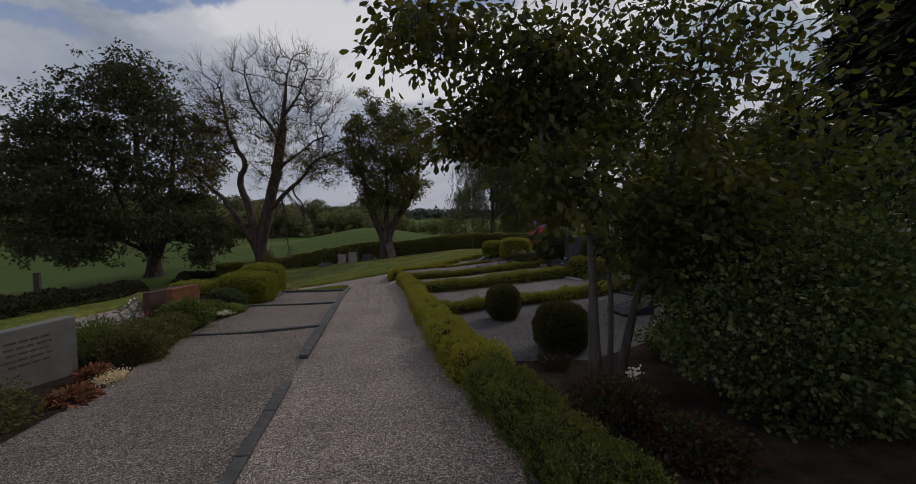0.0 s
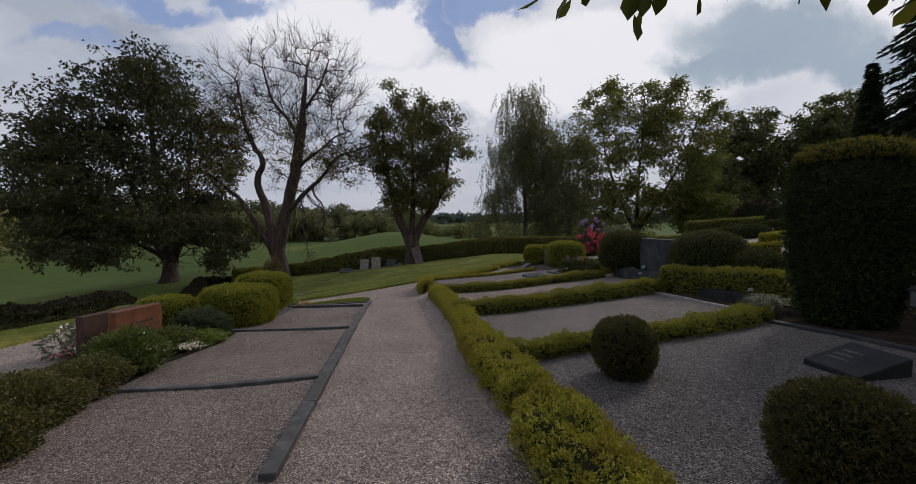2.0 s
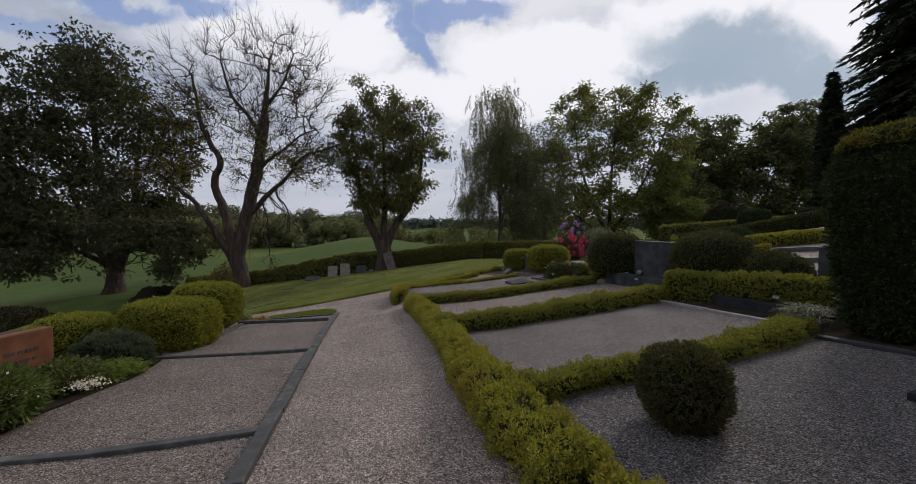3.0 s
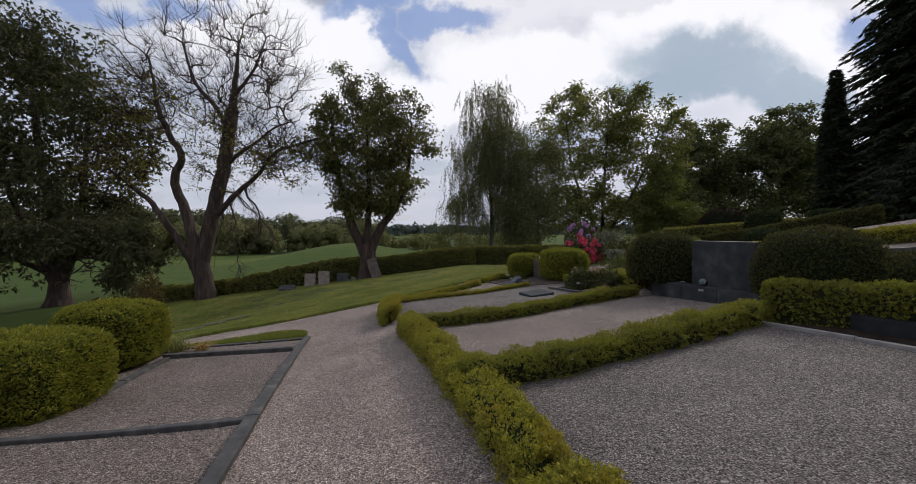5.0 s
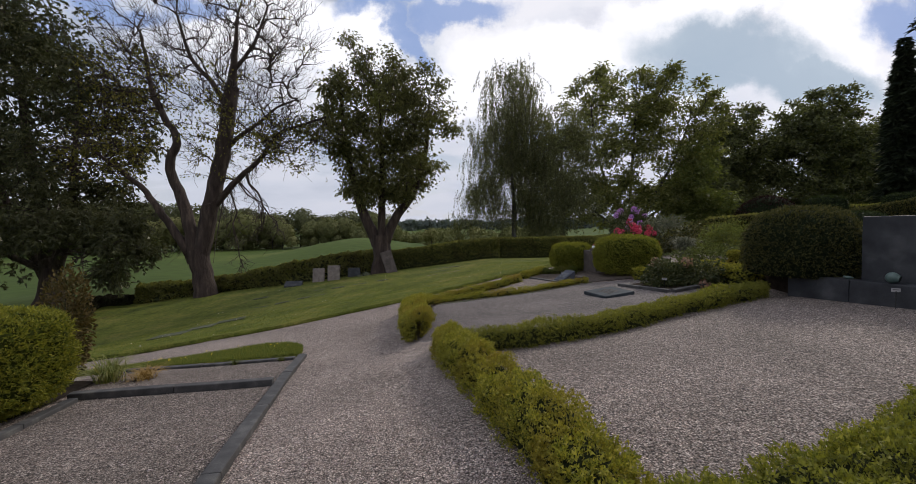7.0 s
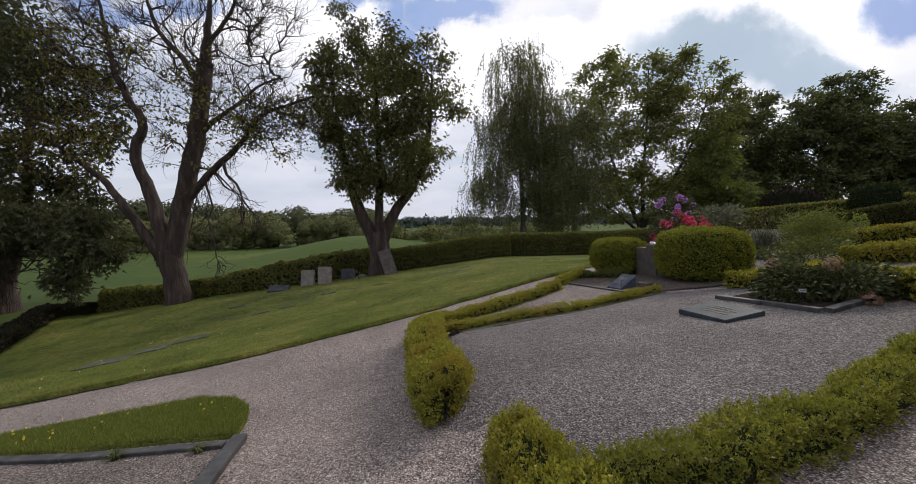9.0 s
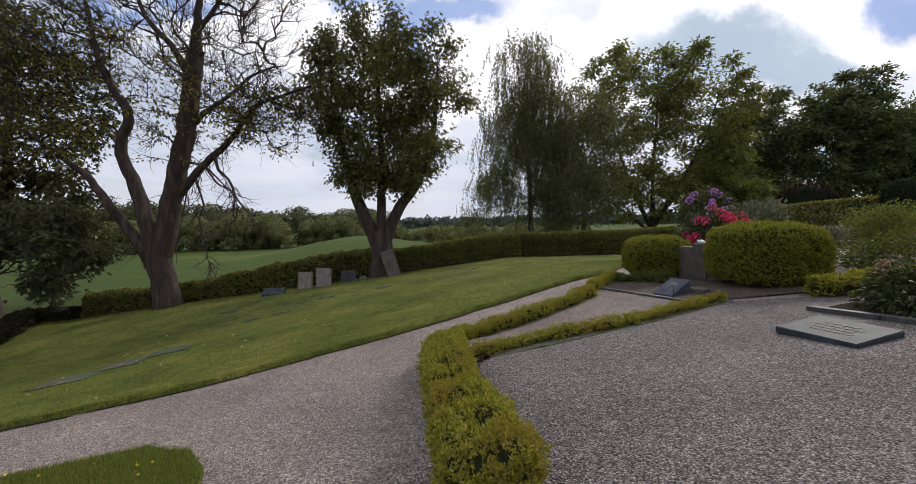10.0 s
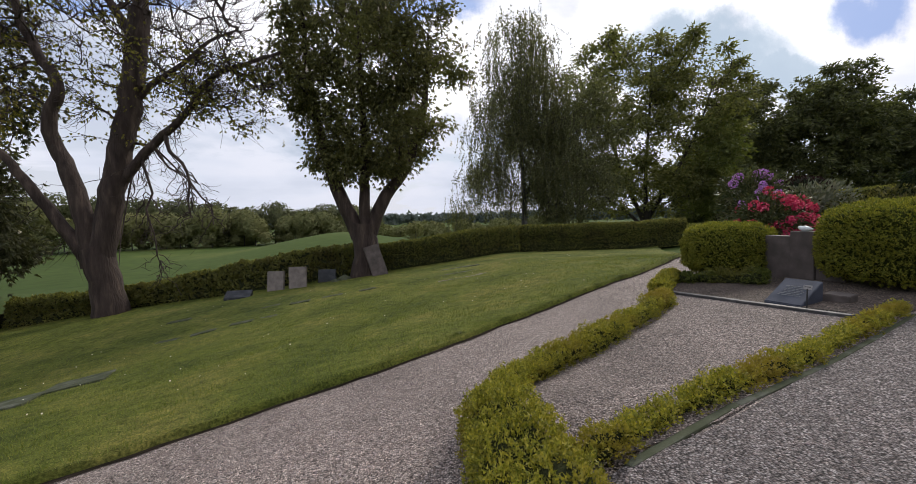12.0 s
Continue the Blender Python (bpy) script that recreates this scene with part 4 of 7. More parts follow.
def tree(name, x, y, label, stems, blobs, n_limbs, per, size, material, bark, seed, fan=1, spread=0.5, tip=0.012, step=0.7, droop=0.5,
         width=0.45, shell=0.45, corners=4, leafy=None, power=0.42, flat=0.6, extra_twigs=0, base_z=None, fan_angle=35.0, sides=9, keep=None):
    rng = np.random.default_rng(seed)
    z0 = gz(x, y) if base_z is None else base_z
    root = thing(name, x, y, z0, label, "tree")
    smoothed = []
    for pts, r0, r1 in stems:
        p = catmull(np.array(pts, float) + np.array([x, y, z0]), 0.35)
        p[1:-1] += rng.normal(size=(len(p) - 2, 3)) * r0 * 0.06
        r = r0 + (r1 - r0) * np.linspace(0, 1, len(p)) ** 0.8
        if not smoothed:
            r = r * (1 + 0.55 * np.exp(-np.linspace(0, 1, len(p)) * len(p) * 0.35 / 0.55))
            p[0, 2] -= 0.15
        smoothed.append((p, r))
    T = envelope(rng, n_limbs, [(np.array(c) + np.array([x, y, z0]), r, w) for c, r, w in blobs], shell)
    if keep is not None:
        T = T[keep(T - np.array([x, y, z0]))]
    limbs, nodes = grow(rng, smoothed, T, step, tip, power)
    trunk = tubes("trunk", smoothed[:1], bark, root, sides + 4)
    for p, r in smoothed[1:]:
        tubes("limb", [(p, r)], bark, trunk, sides)
    tagged(tubes("branchwork", limbs, bark, root, 6), kind="stuff")
    if extra_twigs:
        near = nodes[len(nodes) // 4:]
        pick = near[rng.integers(0, len(near), extra_twigs)]
        way = unit(pick - (np.array([x, y, z0]) + np.array(blobs[0][0]) * np.array([1, 1, 0.6]))) + rng.normal(size=(extra_twigs, 3)) * 0.55
        ln = rng.uniform(0.4, 1.3, extra_twigs)
        lines = []
        for p, w, l in zip(pick, unit(way), ln):
            b = w + rng.normal(size=3) * 0.28 + np.array([0, 0, 0.22])
            lines.append((np.array([p, p + w * l * 0.5, p + w * l * 0.5 + b * l * 0.5]), np.array([0.011, 0.008, 0.004])))
        tagged(tubes("twigwork", lines, bark, root, 3), kind="stuff")
    C = T if leafy is None else T[leafy(T - np.array([x, y, z0]), rng)]
    P, D, S = leaf_spray(rng, C, per, spread, fan, fan_angle, size, droop, flat)
    crown = foliage("crown", rng, P, D, S, material, root, width, 0.15, corners)
    return root, C, crown


# ------------------------------------------------------------------ ground and surfaces
def axis_points(lo, hi, step, far):
    mid = np.arange(lo, hi + step, step)
    out, d = [], step
    v = hi
    while v < far:
        d *= 1.22
        v += d
        out.append(v)
    out = np.array(out)
    return np.r_[lo - (out[::-1] - hi), mid, out]


LAWN_EDGE = [(-13.6, 17.75), (-10, 18.05), (-7.8, 18.5), (-6.4, 18.95), (-4.8, 19.88), (-3.4, 20.7), (-2.6, 21.25), (-0.5, 22.65), (1.4, 24.1), (3.5, 26.4)]
EDGE_X, EDGE_Y = [p[0] for p in LAWN_EDGE], [p[1] for p in LAWN_EDGE]


def build_ground():
    xs, ys = axis_points(-36, 40, 0.8, 2600), axis_points(-20, 60, 0.8, 2600)
    X, Y = np.meshgrid(xs, ys, indexing="ij")
    Z = ground_z(X, Y)
    # sunk a little under gravel, lawn and beds, which are laid on it
    Z = Z - 0.10 * ((X > np.maximum(np.interp(Y, LEFT_Y, LEFT_X), -21.0) - 0.5) & (X < 24) & (Y > -11) & (Y < 37))
    nx, ny = len(xs), len(ys)
    i, j = np.meshgrid(np.arange(nx - 1), np.arange(ny - 1), indexing="ij")
    a = (i * ny + j).ravel()
    ob = mesh_object("ground", np.stack([X, Y, Z], -1).reshape(-1, 3), np.column_stack([a, a + ny, a + ny + 1, a + 1]), M_FIELD, smooth_faces=True)
    tagged(ob, "rolling green farm fields beyond the churchyard hedge", "field", kind="structure")


def structure(name, bm, material, label, category):
    return tagged(part(name, bm, material, smooth_faces=True), label, category, kind="structure")


build_ground()
structure("path", drape([(-13, -10), (23.5, -10), (23.5, 30), (6, 30), (3.6, 27.2)] + [(x, y + 0.25) for x, y in LAWN_EDGE[::-1]], 0.0, 0.5, bumpy=0.012),
          M_PATH, "grey-brown crushed gravel churchyard path", "gravel path")
lawn_edge_fine = [(float(x), float(y + 0.016 * math.sin(5.1 * x + 1.3 * math.sin(2.3 * x)) + 0.012 * math.sin(13.7 * x + 2.1 * math.sin(4.4 * x)))) for x, y in catmull(LAWN_EDGE, 0.18)]
lawn = structure("lawn", drape(lawn_edge_fine + [(4.6, 28.5), (8.5, 36.6), (0.6, 36.6), (-4, 34.2), (-8, 34.2), (-13, 33.2), (-21.6, 32.4), (-19.4, 27.4), (-15.9, 20.0)], 0.075, 0.45, skirt=0.16, bumpy=0.04),
                 M_GRASS, "sloping mown lawn with clover and old grave plates", "lawn")
WEDGE = [(-4.43, 15.60), (-4.52, 15.97), (-4.68, 16.35), (-5.05, 16.75), (-5.6, 16.98), (-6.5, 16.82), (-7.6, 16.55), (-9.2, 16.2), (-9.3, 16.02), (-7.4, 15.88), (-6.1, 15.64)]
wedge = structure("grass_strip", drape(WEDGE, 0.045, 0.3, skirt=0.1, bumpy=0.02), M_GRASS, "small wedge of longer unmown grass by the kerb", "grass")

structure("lawn", drape([(-8.6, -8), (-8.65, 5.0), (-8.75, 8.0), (-9.0, 10.4), (-9.15, 13), (-9.3, 15.6), (-9.5, 16.2), (-10.4, 16.9), (-13.3, 17.1), (-12.9, 14), (-12.5, 6), (-12.5, -8)], 0.045, 0.5, skirt=0.12, bumpy=0.02),
          M_GRASS, "strip of mown lawn beyond the left-hand graves", "lawn")

# plots of the graves, raked gravel; right_1, right_2, right_4 carry shade in their tint
PLOTS = {
    "left_near": [(-0.26, -3.0), (-1.55, 2.7), (-2.56, 7.18), (-5.1, 6.78), (-4.3, 4.4), (-3.9, 2.5), (-3.8, -3.0)],
    "left_mid": [(-2.62, 7.28), (-3.2, 10.2), (-5.7, 9.95), (-5.2, 8.2), (-5.1, 6.9)],
    "left_far": [(-3.25, 10.32), (-3.98, 13.74), (-6.1, 13.44), (-6.1, 10.1)],
    "left_last": [(-4.02, 13.9), (-4.33, 15.55), (-6.35, 15.52), (-7.3, 15.5), (-7.0, 13.6)],
    "right_1": [(0.15, 4.0), (5.2, 4.6), (6.4, 6.6), (5.0, 7.3), (4.35, 7.75), (3.9, 8.4), (3.9, 9.2), (1.2, 7.95), (-0.6, 7.2)],
    "right_2": [(-0.6, 7.3), (1.2, 8.05), (3.9, 9.3), (3.85, 9.9), (3.4, 12.3), (2.2, 11.75), (-0.25, 10.6), (-1.25, 10.3), (-0.85, 8.5)],
    "right_3": [(-1.3, 10.4), (-0.25, 10.75), (2.2, 11.9), (3.5, 12.5), (4.4, 13.9), (3.45, 15.6), (1.45, 14.95), (-0.4, 14.0), (-2.0, 13.45)],
    "right_4": [(-2.1, 13.65), (-0.4, 14.15), (1.45, 15.1), (3.3, 15.9), (2.6, 18.9), (1.30, 19.20), (0.0, 18.54), (-1.65, 17.64), (-2.74, 17.2), (-2.5, 15.0)],
    "right_5": [(-2.7, 17.3), (-1.6, 17.7), (0.05, 18.6), (1.15, 19.25), (0.35, 21.55), (0.0, 21.0), (-0.57, 20.4), (-1.6, 19.6), (-2.4, 18.95), (-2.8, 18.3)],
}
for key, poly in PLOTS.items():
    structure("grave_plot", drape(poly, 0.009, 0.45), {"right_1": M_PLOT_SHADED, "right_2": M_PLOT_HALFSHADE, "right_4": M_PLOT_HALFSHADE}.get(key, M_PLOT_WARM if key.startswith("right") else M_PLOT), "raked pale gravel covering a family grave plot", "gravel plot")


def kerb(line, width, height, label, material=M_KERB, piece=0.95, group="grave kerbs", sunk=0.06, seed=1, name="kerb", lift=0.0):
    """A row of kerb stones, butted end to end, each a little out of line."""
    rng = random.Random(seed)
    pts = catmull(line, 0.25)
    s = np.r_[0, np.cumsum(np.linalg.norm(np.diff(pts, axis=0), axis=1))]
    x0, y0 = pts[0]
    root = thing(name, x0, y0, gz(x0, y0), label, "kerb", group)
    n = max(1, round(s[-1] / piece))
    for k in range(n):
        a, b = s[-1] * k / n, s[-1] * (k + 1) / n - 0.006
        ax, ay, bx, by = (np.interp(v, s, pts[:, q]) for v in (a, b) for q in (0, 1))
        az, bz = gz(ax, ay) + lift, gz(bx, by) + lift
        d = Vector((bx - ax, by - ay, bz - az))
        q = d.to_track_quat("X", "Z").to_matrix().to_4x4()
        m = Matrix.Translation(((ax + bx) / 2, (ay + by) / 2, (az + bz) / 2 - sunk + rng.uniform(-0.004, 0.006))) @ q @ pose(0, 0, 0, rng.uniform(-1, 1), 0, rng.uniform(-0.4, 0.4))
        part("kerb_stone", block((d.length, width, height + sunk), m, 0.012, 2, rough=0.004, cuts=2, seed=seed + k), material, root)
    return root


def on_kerb(y):
    return -1.50 - 0.2218 * (y - 2.6)


kerb([(on_kerb(-0.2) - 0.06, -0.2), (on_kerb(4.0) - 0.06, 4.0)], 0.10, 0.034, "worn grey granite kerb edging the gravel path", seed=3)
kerb([(on_kerb(5.0) - 0.05, 5.0), (on_kerb(7.5) - 0.02, 7.5), (on_kerb(10.5), 10.5), (on_kerb(15.55), 15.55)], 0.12, 0.06, "long line of weathered grey granite kerb stones", seed=5, piece=1.3)
kerb([(-2.60, 7.22), (-4.0, 6.99), (-5.15, 6.80)], 0.085, 0.05, "thin grey granite kerb between two graves", seed=7, piece=1.3)
kerb([(-3.26, 10.27), (-5.75, 9.98)], 0.075, 0.045, "thin grey granite kerb between two graves", seed=9, piece=1.2)
kerb([(-4.08, 13.83), (-6.15, 13.50)], 0.10, 0.085, "grey granite kerb raised above the gravel", seed=11, piece=1.1)
kerb([(-4.44, 15.41), (-6.0, 15.47), (-7.3, 15.71)], 0.10, 0.05, "dark granite kerb against the grass", seed=13, piece=1.4)
kerb([(-5.42, 11.15), (-5.60, 11.8), (-5.76, 12.4), (-6.02, 13.4)], 0.09, 0.05, "dark granite kerb at the foot of the golden shrubs", seed=14, piece=0.9)
kerb([(3.34, 12.3), (3.98, 9.85)], 0.09, 0.05, "pale granite kerb in front of a planted bed", M_KERB2, seed=15, piece=1.25)
kerb([(0.34, 21.65), (0.98, 19.35)], 0.09, 0.04, "grey granite kerb in front of a planted bed", M_KERB, seed=17, piece=1.2)
kerb([(-2.30, 17.36), (-1.83, 17.62), (-1.28, 17.92), (-0.3, 18.36), (1.5, 19.24)], 0.05, 0.014, "low stone edging at the foot of a box hedge", M_MOSSY, seed=19, piece=1.1)
kerb([(1.80, 18.25), (2.18, 16.82)], 0.11, 0.065, "grey granite kerb of a small flower bed", seed=21, piece=0.75)
kerb([(2.24, 16.80), (3.05, 17.12)], 0.11, 0.065, "grey granite kerb of a small flower bed", seed=23, piece=0.9)
kerb([(3.80, 9.05), (4.05, 8.4), (4.28, 7.6), (4.42, 6.9), (4.62, 6.2)], 0.12, 0.05, "dark granite kerb beside the column yew", M_DARKSTONE, seed=25, piece=1.0)

structure("lawn_border", drape([(x + 0.05, y - 0.07 + 0.012 * math.sin(7 * x + 2 * math.sin(3.1 * x))) for x, y in lawn_edge_fine] + [(x, y + 0.1) for x, y in lawn_edge_fine[::-1]], 0.006, 0.5), M_SOIL, "bare soil cut along the edge of the lawn", "soil edge")

BEDS = [
    [(-3.75, 1.5), (-3.85, 2.7), (-4.25, 4.5), (-4.5, 5.1), (-4.98, 6.75), (-5.22, 8.0), (-5.15, 9.1), (-5.4, 9.9), (-5.9, 10.6), (-6.2, 13.4), (-6.6, 14.4), (-7.6, 14.6), (-7.2, 10.5), (-6.9, 8.0), (-5.6, 3.0), (-5.2, 1.5)],
    [(0.85, 0.6), (0.7, 2.6), (0.45, 4.3), (1.7, 4.2), (2.6, 4.8), (5.0, 5.2), (5.4, 1.0), (4.0, 0.2)],
    [(3.42, 12.25), (3.8, 12.5), (5.1, 10.1), (4.05, 9.85)],
    [(0.44, 21.6), (1.06, 19.4), (2.4, 19.2), (4.0, 19.3), (3.0, 23.4), (1.2, 22.9)],
    [(1.86, 18.2), (2.25, 16.88), (3.05, 17.15), (2.9, 18.5)],
    [(3.86, 9.05), (4.11, 8.4), (4.34, 7.6), (4.48, 6.9), (4.68, 6.2), (6.3, 5.9), (10, 4.5), (11, 8), (6.6, 10.6), (4.3, 9.8)],
    # added bed: its dark soil also stands for the shade right of the plot
    [(5.0, 5.2), (5.4, 1.0), (10, 0), (10, 4.4), (6.3, 6.4)],
    [(4.6, 13.6), (6.5, 13.0), (6.0, 14.4)],
]
for poly in BEDS:
    structure("planting_bed", drape(poly, 0.022, 0.35, bumpy=0.02), M_BEDGRAVEL if poly[0] == (0.44, 21.6) else M_SOIL, "bare dark brown soil of a planting bed", "soil bed")

structure("planting_bed", drape([(3.62, 15.66), (4.30, 13.26), (5.9, 13.6), (5.6, 16.5), (3.9, 16.75)], 0.25, 0.35, skirt=0.4, bumpy=0.02), M_SOIL, "raised dark soil bed behind the low granite wall", "soil bed")


# ------------------------------------------------------------------ box hedges
def box(line, width, height, seed, label="low clipped box hedge with yellowish new leaves", density=6500, leaf=0.030, leaves=None, **kw):
    return hedge("box_hedge", line, width, height, label, leaf, leaves or L_BOX, M_TWIG, density, seed, "box hedges", tufts=9, **kw)


BESIDE = "low clipped box hedge beside the gravel path"
hedge("box_hedge", [(1.25, 0.2), (0.98, 1.5), (0.66, 2.6), (0.46, 3.42)], 0.52, 0.34, "dark green low box hedge beside the gravel path", 0.0195, L_BOXDARK, M_TWIG, 12500, 17, "box hedges", tufts=9, corners=3, uneven=0.055)
box([(0.42, 3.5), (0.2, 4.1), (0.0, 4.8), (-0.13, 5.5)], 0.50, 0.37, 1, BESIDE, 12500, 0.0195, corners=3, uneven=0.055)
box([(-0.19, 5.76), (-0.33, 6.4), (-0.53, 7.1), (-0.82, 8.38)], 0.45, 0.34, 2, BESIDE, 12500, 0.0195, corners=3, uneven=0.055)
box([(-0.80, 8.55), (-0.99, 9.5), (-1.23, 10.5), (-1.43, 11.4), (-1.69, 12.6), (-2.0, 13.8), (-2.1, 14.35)], 0.36, 0.28, 3, BESIDE, 12500, 0.0195, corners=3, uneven=0.05)
box([(-2.45, 14.9), (-2.63, 16.0), (-2.78, 17.2), (-2.85, 18.3)], 0.41, 0.32, 4, "clipped box hedge at the corner of a grave", 12500, 0.0195, corners=3, uneven=0.05, ends=0.10)
box([(-2.85, 18.35), (-2.4, 19.05), (-1.6, 19.7), (-0.57, 20.48), (0.0, 21.0)], 0.26, 0.20, 5, "narrow box hedge between path and grave", 12500, 0.0195, corners=3, uneven=0.04)
box([(0.12, 21.45), (0.55, 22.05), (1.05, 22.6)], 0.28, 0.20, 6, "short box hedge with yellow tips", 8000, 0.028, corners=3)
box([(-2.72, 17.3), (-1.9, 17.74), (-1.34, 18.04), (-0.36, 18.48), (0.5, 18.88), (1.42, 19.30)], 0.15, 0.13, 7, "narrow box hedge between two graves", 12500, 0.0195, corners=3, uneven=0.035)
box([(-2.0, 13.5), (-0.4, 14.05), (1.45, 15.0), (3.2, 15.78)], 0.29, 0.24, 8, "low box hedge between two graves", 12500, 0.0195, corners=3, uneven=0.045, leaves=L_BOXMID)
box([(-1.25, 10.3), (-0.25, 10.65), (0.6, 11.05), (2.2, 11.8), (3.55, 12.42)], 0.37, 0.30, 9, "broad low box hedge between two graves", 12500, 0.0195, corners=3, uneven=0.055, leaves=L_BOXMID)
box([(-0.6, 7.2), (0.5, 7.7), (1.2, 7.95), (2.4, 8.45), (3.9, 9.2)], 0.31, 0.24, 10, "low box hedge between two graves", 12500, 0.0195, corners=3, uneven=0.05, leaves=L_BOXMID)
box([(3.62, 12.50), (4.1, 11.98), (4.7, 10.9), (5.15, 9.7)], 0.50, 0.60, 11, "box hedge behind a grave bed", 6000, 0.032, corners=3, leaves=L_BOXMID)
box([(3.3, 18.5), (3.6, 17.6), (3.7, 16.6)], 0.45, 0.36, 12, "box hedge behind a flower bed", 4200, 0.034, corners=3)
box([(2.45, 18.95), (3.3, 18.95), (4.6, 19.2)], 0.42, 0.26, 13, "loose low box edging", 4200, 0.034, corners=3)
box([(5.4, 19.9), (7.0, 19.6), (8.6, 19.2), (10.5, 18.6)], 0.40, 0.36, 14, "box hedge round a grave higher up", 5200, 0.036, corners=3)
box([(6.9, 22.6), (8.6, 22.0), (10.6, 21.2)], 0.45, 0.38, 15, "box hedge round a grave higher up", 5000, 0.036, corners=3)
box([(0.95, 22.2), (1.38, 21.75), (1.68, 21.3)], 0.22, 0.17, 16, "scrubby low box at the foot of a headstone", 8000, 0.026, corners=3, uneven=0.07, leaves=L_BOXDARK)

# ------------------------------------------------------------------ clipped yews, balls and domes
topiary("box_ball", (0.90, 6.80, 0.01), (0.315, 0.315, 0.32), "round clipped dark green ball bush on gravel", 0.021, L_BALL, M_YEWCORE, 27000, 31, "ball bushes", 2.3, uneven=0.012, tufts=5, width=0.42, corners=3)
topiary("box_ball", (1.47, 4.78, 0.10), (0.355, 0.355, 0.335), "round clipped dark green ball bush on gravel", 0.021, L_BALL, M_YEWCORE, 32400, 32, "ball bushes", 2.4, uneven=0.012, tufts=5, width=0.42, corners=3)
column = topiary("column_yew", (4.70, 8.72, 1.06), (0.72, 0.72, 1.40), "tall dark yew clipped to a column, golden on top", 0.040, L_YEW, M_YEWCORE, 45900, 33, power=3.3, uneven=0.03, foot=0.62, tufts=5, width=0.42, corners=3)
topiary("column_yew", (4.70, 8.72, 2.22), (0.64, 0.64, 0.27), "", 0.040, L_YEWCAP, M_YEWCORE, 9000, 34, power=2.5, base=2.16, tufts=6, width=0.3, corners=3, uneven=0.03, part_name="shoot_cap", onto=column)
topiary("dome_yew", (3.86, 15.82, 0.26), (0.78, 0.76, 0.76), "large dark yew clipped to a dome beside a headstone", 0.030, L_YEWTIP, M_YEWCORE, 29835, 35, "dome yews", 2.5, base=-0.14, tufts=5, width=0.42, corners=3)
topiary("dome_yew", (4.95, 12.97, 0.28), (0.88, 0.86, 0.82), "large dark yew clipped to a dome beside a headstone", 0.030, L_YEWTIP, M_YEWCORE, 34425, 36, "dome yews", 2.4, tufts=5, width=0.42, corners=3)
topiary("dome_yew", (5.55, 11.97, 0.10), (0.66, 0.66, 0.62), "low dark yew clipped to a flat dome", 0.030, L_YEWTIP, M_YEWCORE, 20655, 37, "dome yews", 2.3, tufts=5, width=0.42, corners=3)
topiary("golden_yew", (1.92, 22.42, -0.28), (0.68, 0.62, 0.46), "rounded golden-green clipped yew beside a headstone", 0.027, L_YEWGOLD, M_GOLDCORE, 52211, 38, "golden yews", 2.9, tufts=5, width=0.42, corners=3, uneven=0.035)
topiary("golden_yew", (2.84, 20.40, -0.12), (0.77, 0.86, 0.58), "large rounded golden-green clipped yew beside a headstone", 0.027, L_YEWGOLD, M_GOLDCORE, 68276, 39, "golden yews", 3.2, tufts=5, width=0.42, corners=3, uneven=0.035)
topiary("golden_yew", (-5.98, 10.95, -0.50), (0.72, 0.62, 0.45), "rounded golden-green clipped shrub beside the kerb", 0.027, L_YEWGOLD, M_GOLDCORE, 60243, 40, "golden yews", 3.8, tufts=5, width=0.42, corners=3, uneven=0.035)
topiary("golden_yew", (-6.54, 12.96, -0.52), (0.64, 0.58, 0.50), "rounded golden-green clipped shrub beside the kerb", 0.027, L_YEWGOLD, M_GOLDCORE, 52211, 41, "golden yews", 3.8, tufts=5, width=0.42, corners=3, uneven=0.035)
topiary("golden_yew", (-7.35, 10.6, -0.55), (0.6, 0.5, 0.32), "lower golden-green clipped shrub behind others", 0.027, L_YEWGOLD, M_GOLDCORE, 28113, 42, "golden yews", 2.8, tufts=5, width=0.42, corners=3, uneven=0.035)
topiary("dwarf_conifer", (-5.85, 9.55, -0.62), (0.48, 0.42, 0.36), "soft grey-green cushion conifer", 0.034, L_CONIF, M_YEWCORE, 18000, 43, power=2.1, uneven=0.06, tuft=0.5, tufts=6, width=0.25, corners=3)

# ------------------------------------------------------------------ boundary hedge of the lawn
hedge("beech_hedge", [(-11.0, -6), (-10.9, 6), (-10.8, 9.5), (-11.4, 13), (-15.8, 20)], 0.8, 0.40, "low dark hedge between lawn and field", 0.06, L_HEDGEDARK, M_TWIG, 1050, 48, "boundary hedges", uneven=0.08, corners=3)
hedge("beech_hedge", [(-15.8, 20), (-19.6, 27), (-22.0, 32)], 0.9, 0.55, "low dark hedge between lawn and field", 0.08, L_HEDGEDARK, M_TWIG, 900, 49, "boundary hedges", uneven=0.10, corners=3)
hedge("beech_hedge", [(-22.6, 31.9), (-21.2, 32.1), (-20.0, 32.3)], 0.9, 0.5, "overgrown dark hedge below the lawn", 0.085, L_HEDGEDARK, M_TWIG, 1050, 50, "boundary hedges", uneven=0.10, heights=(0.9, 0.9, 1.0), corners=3)
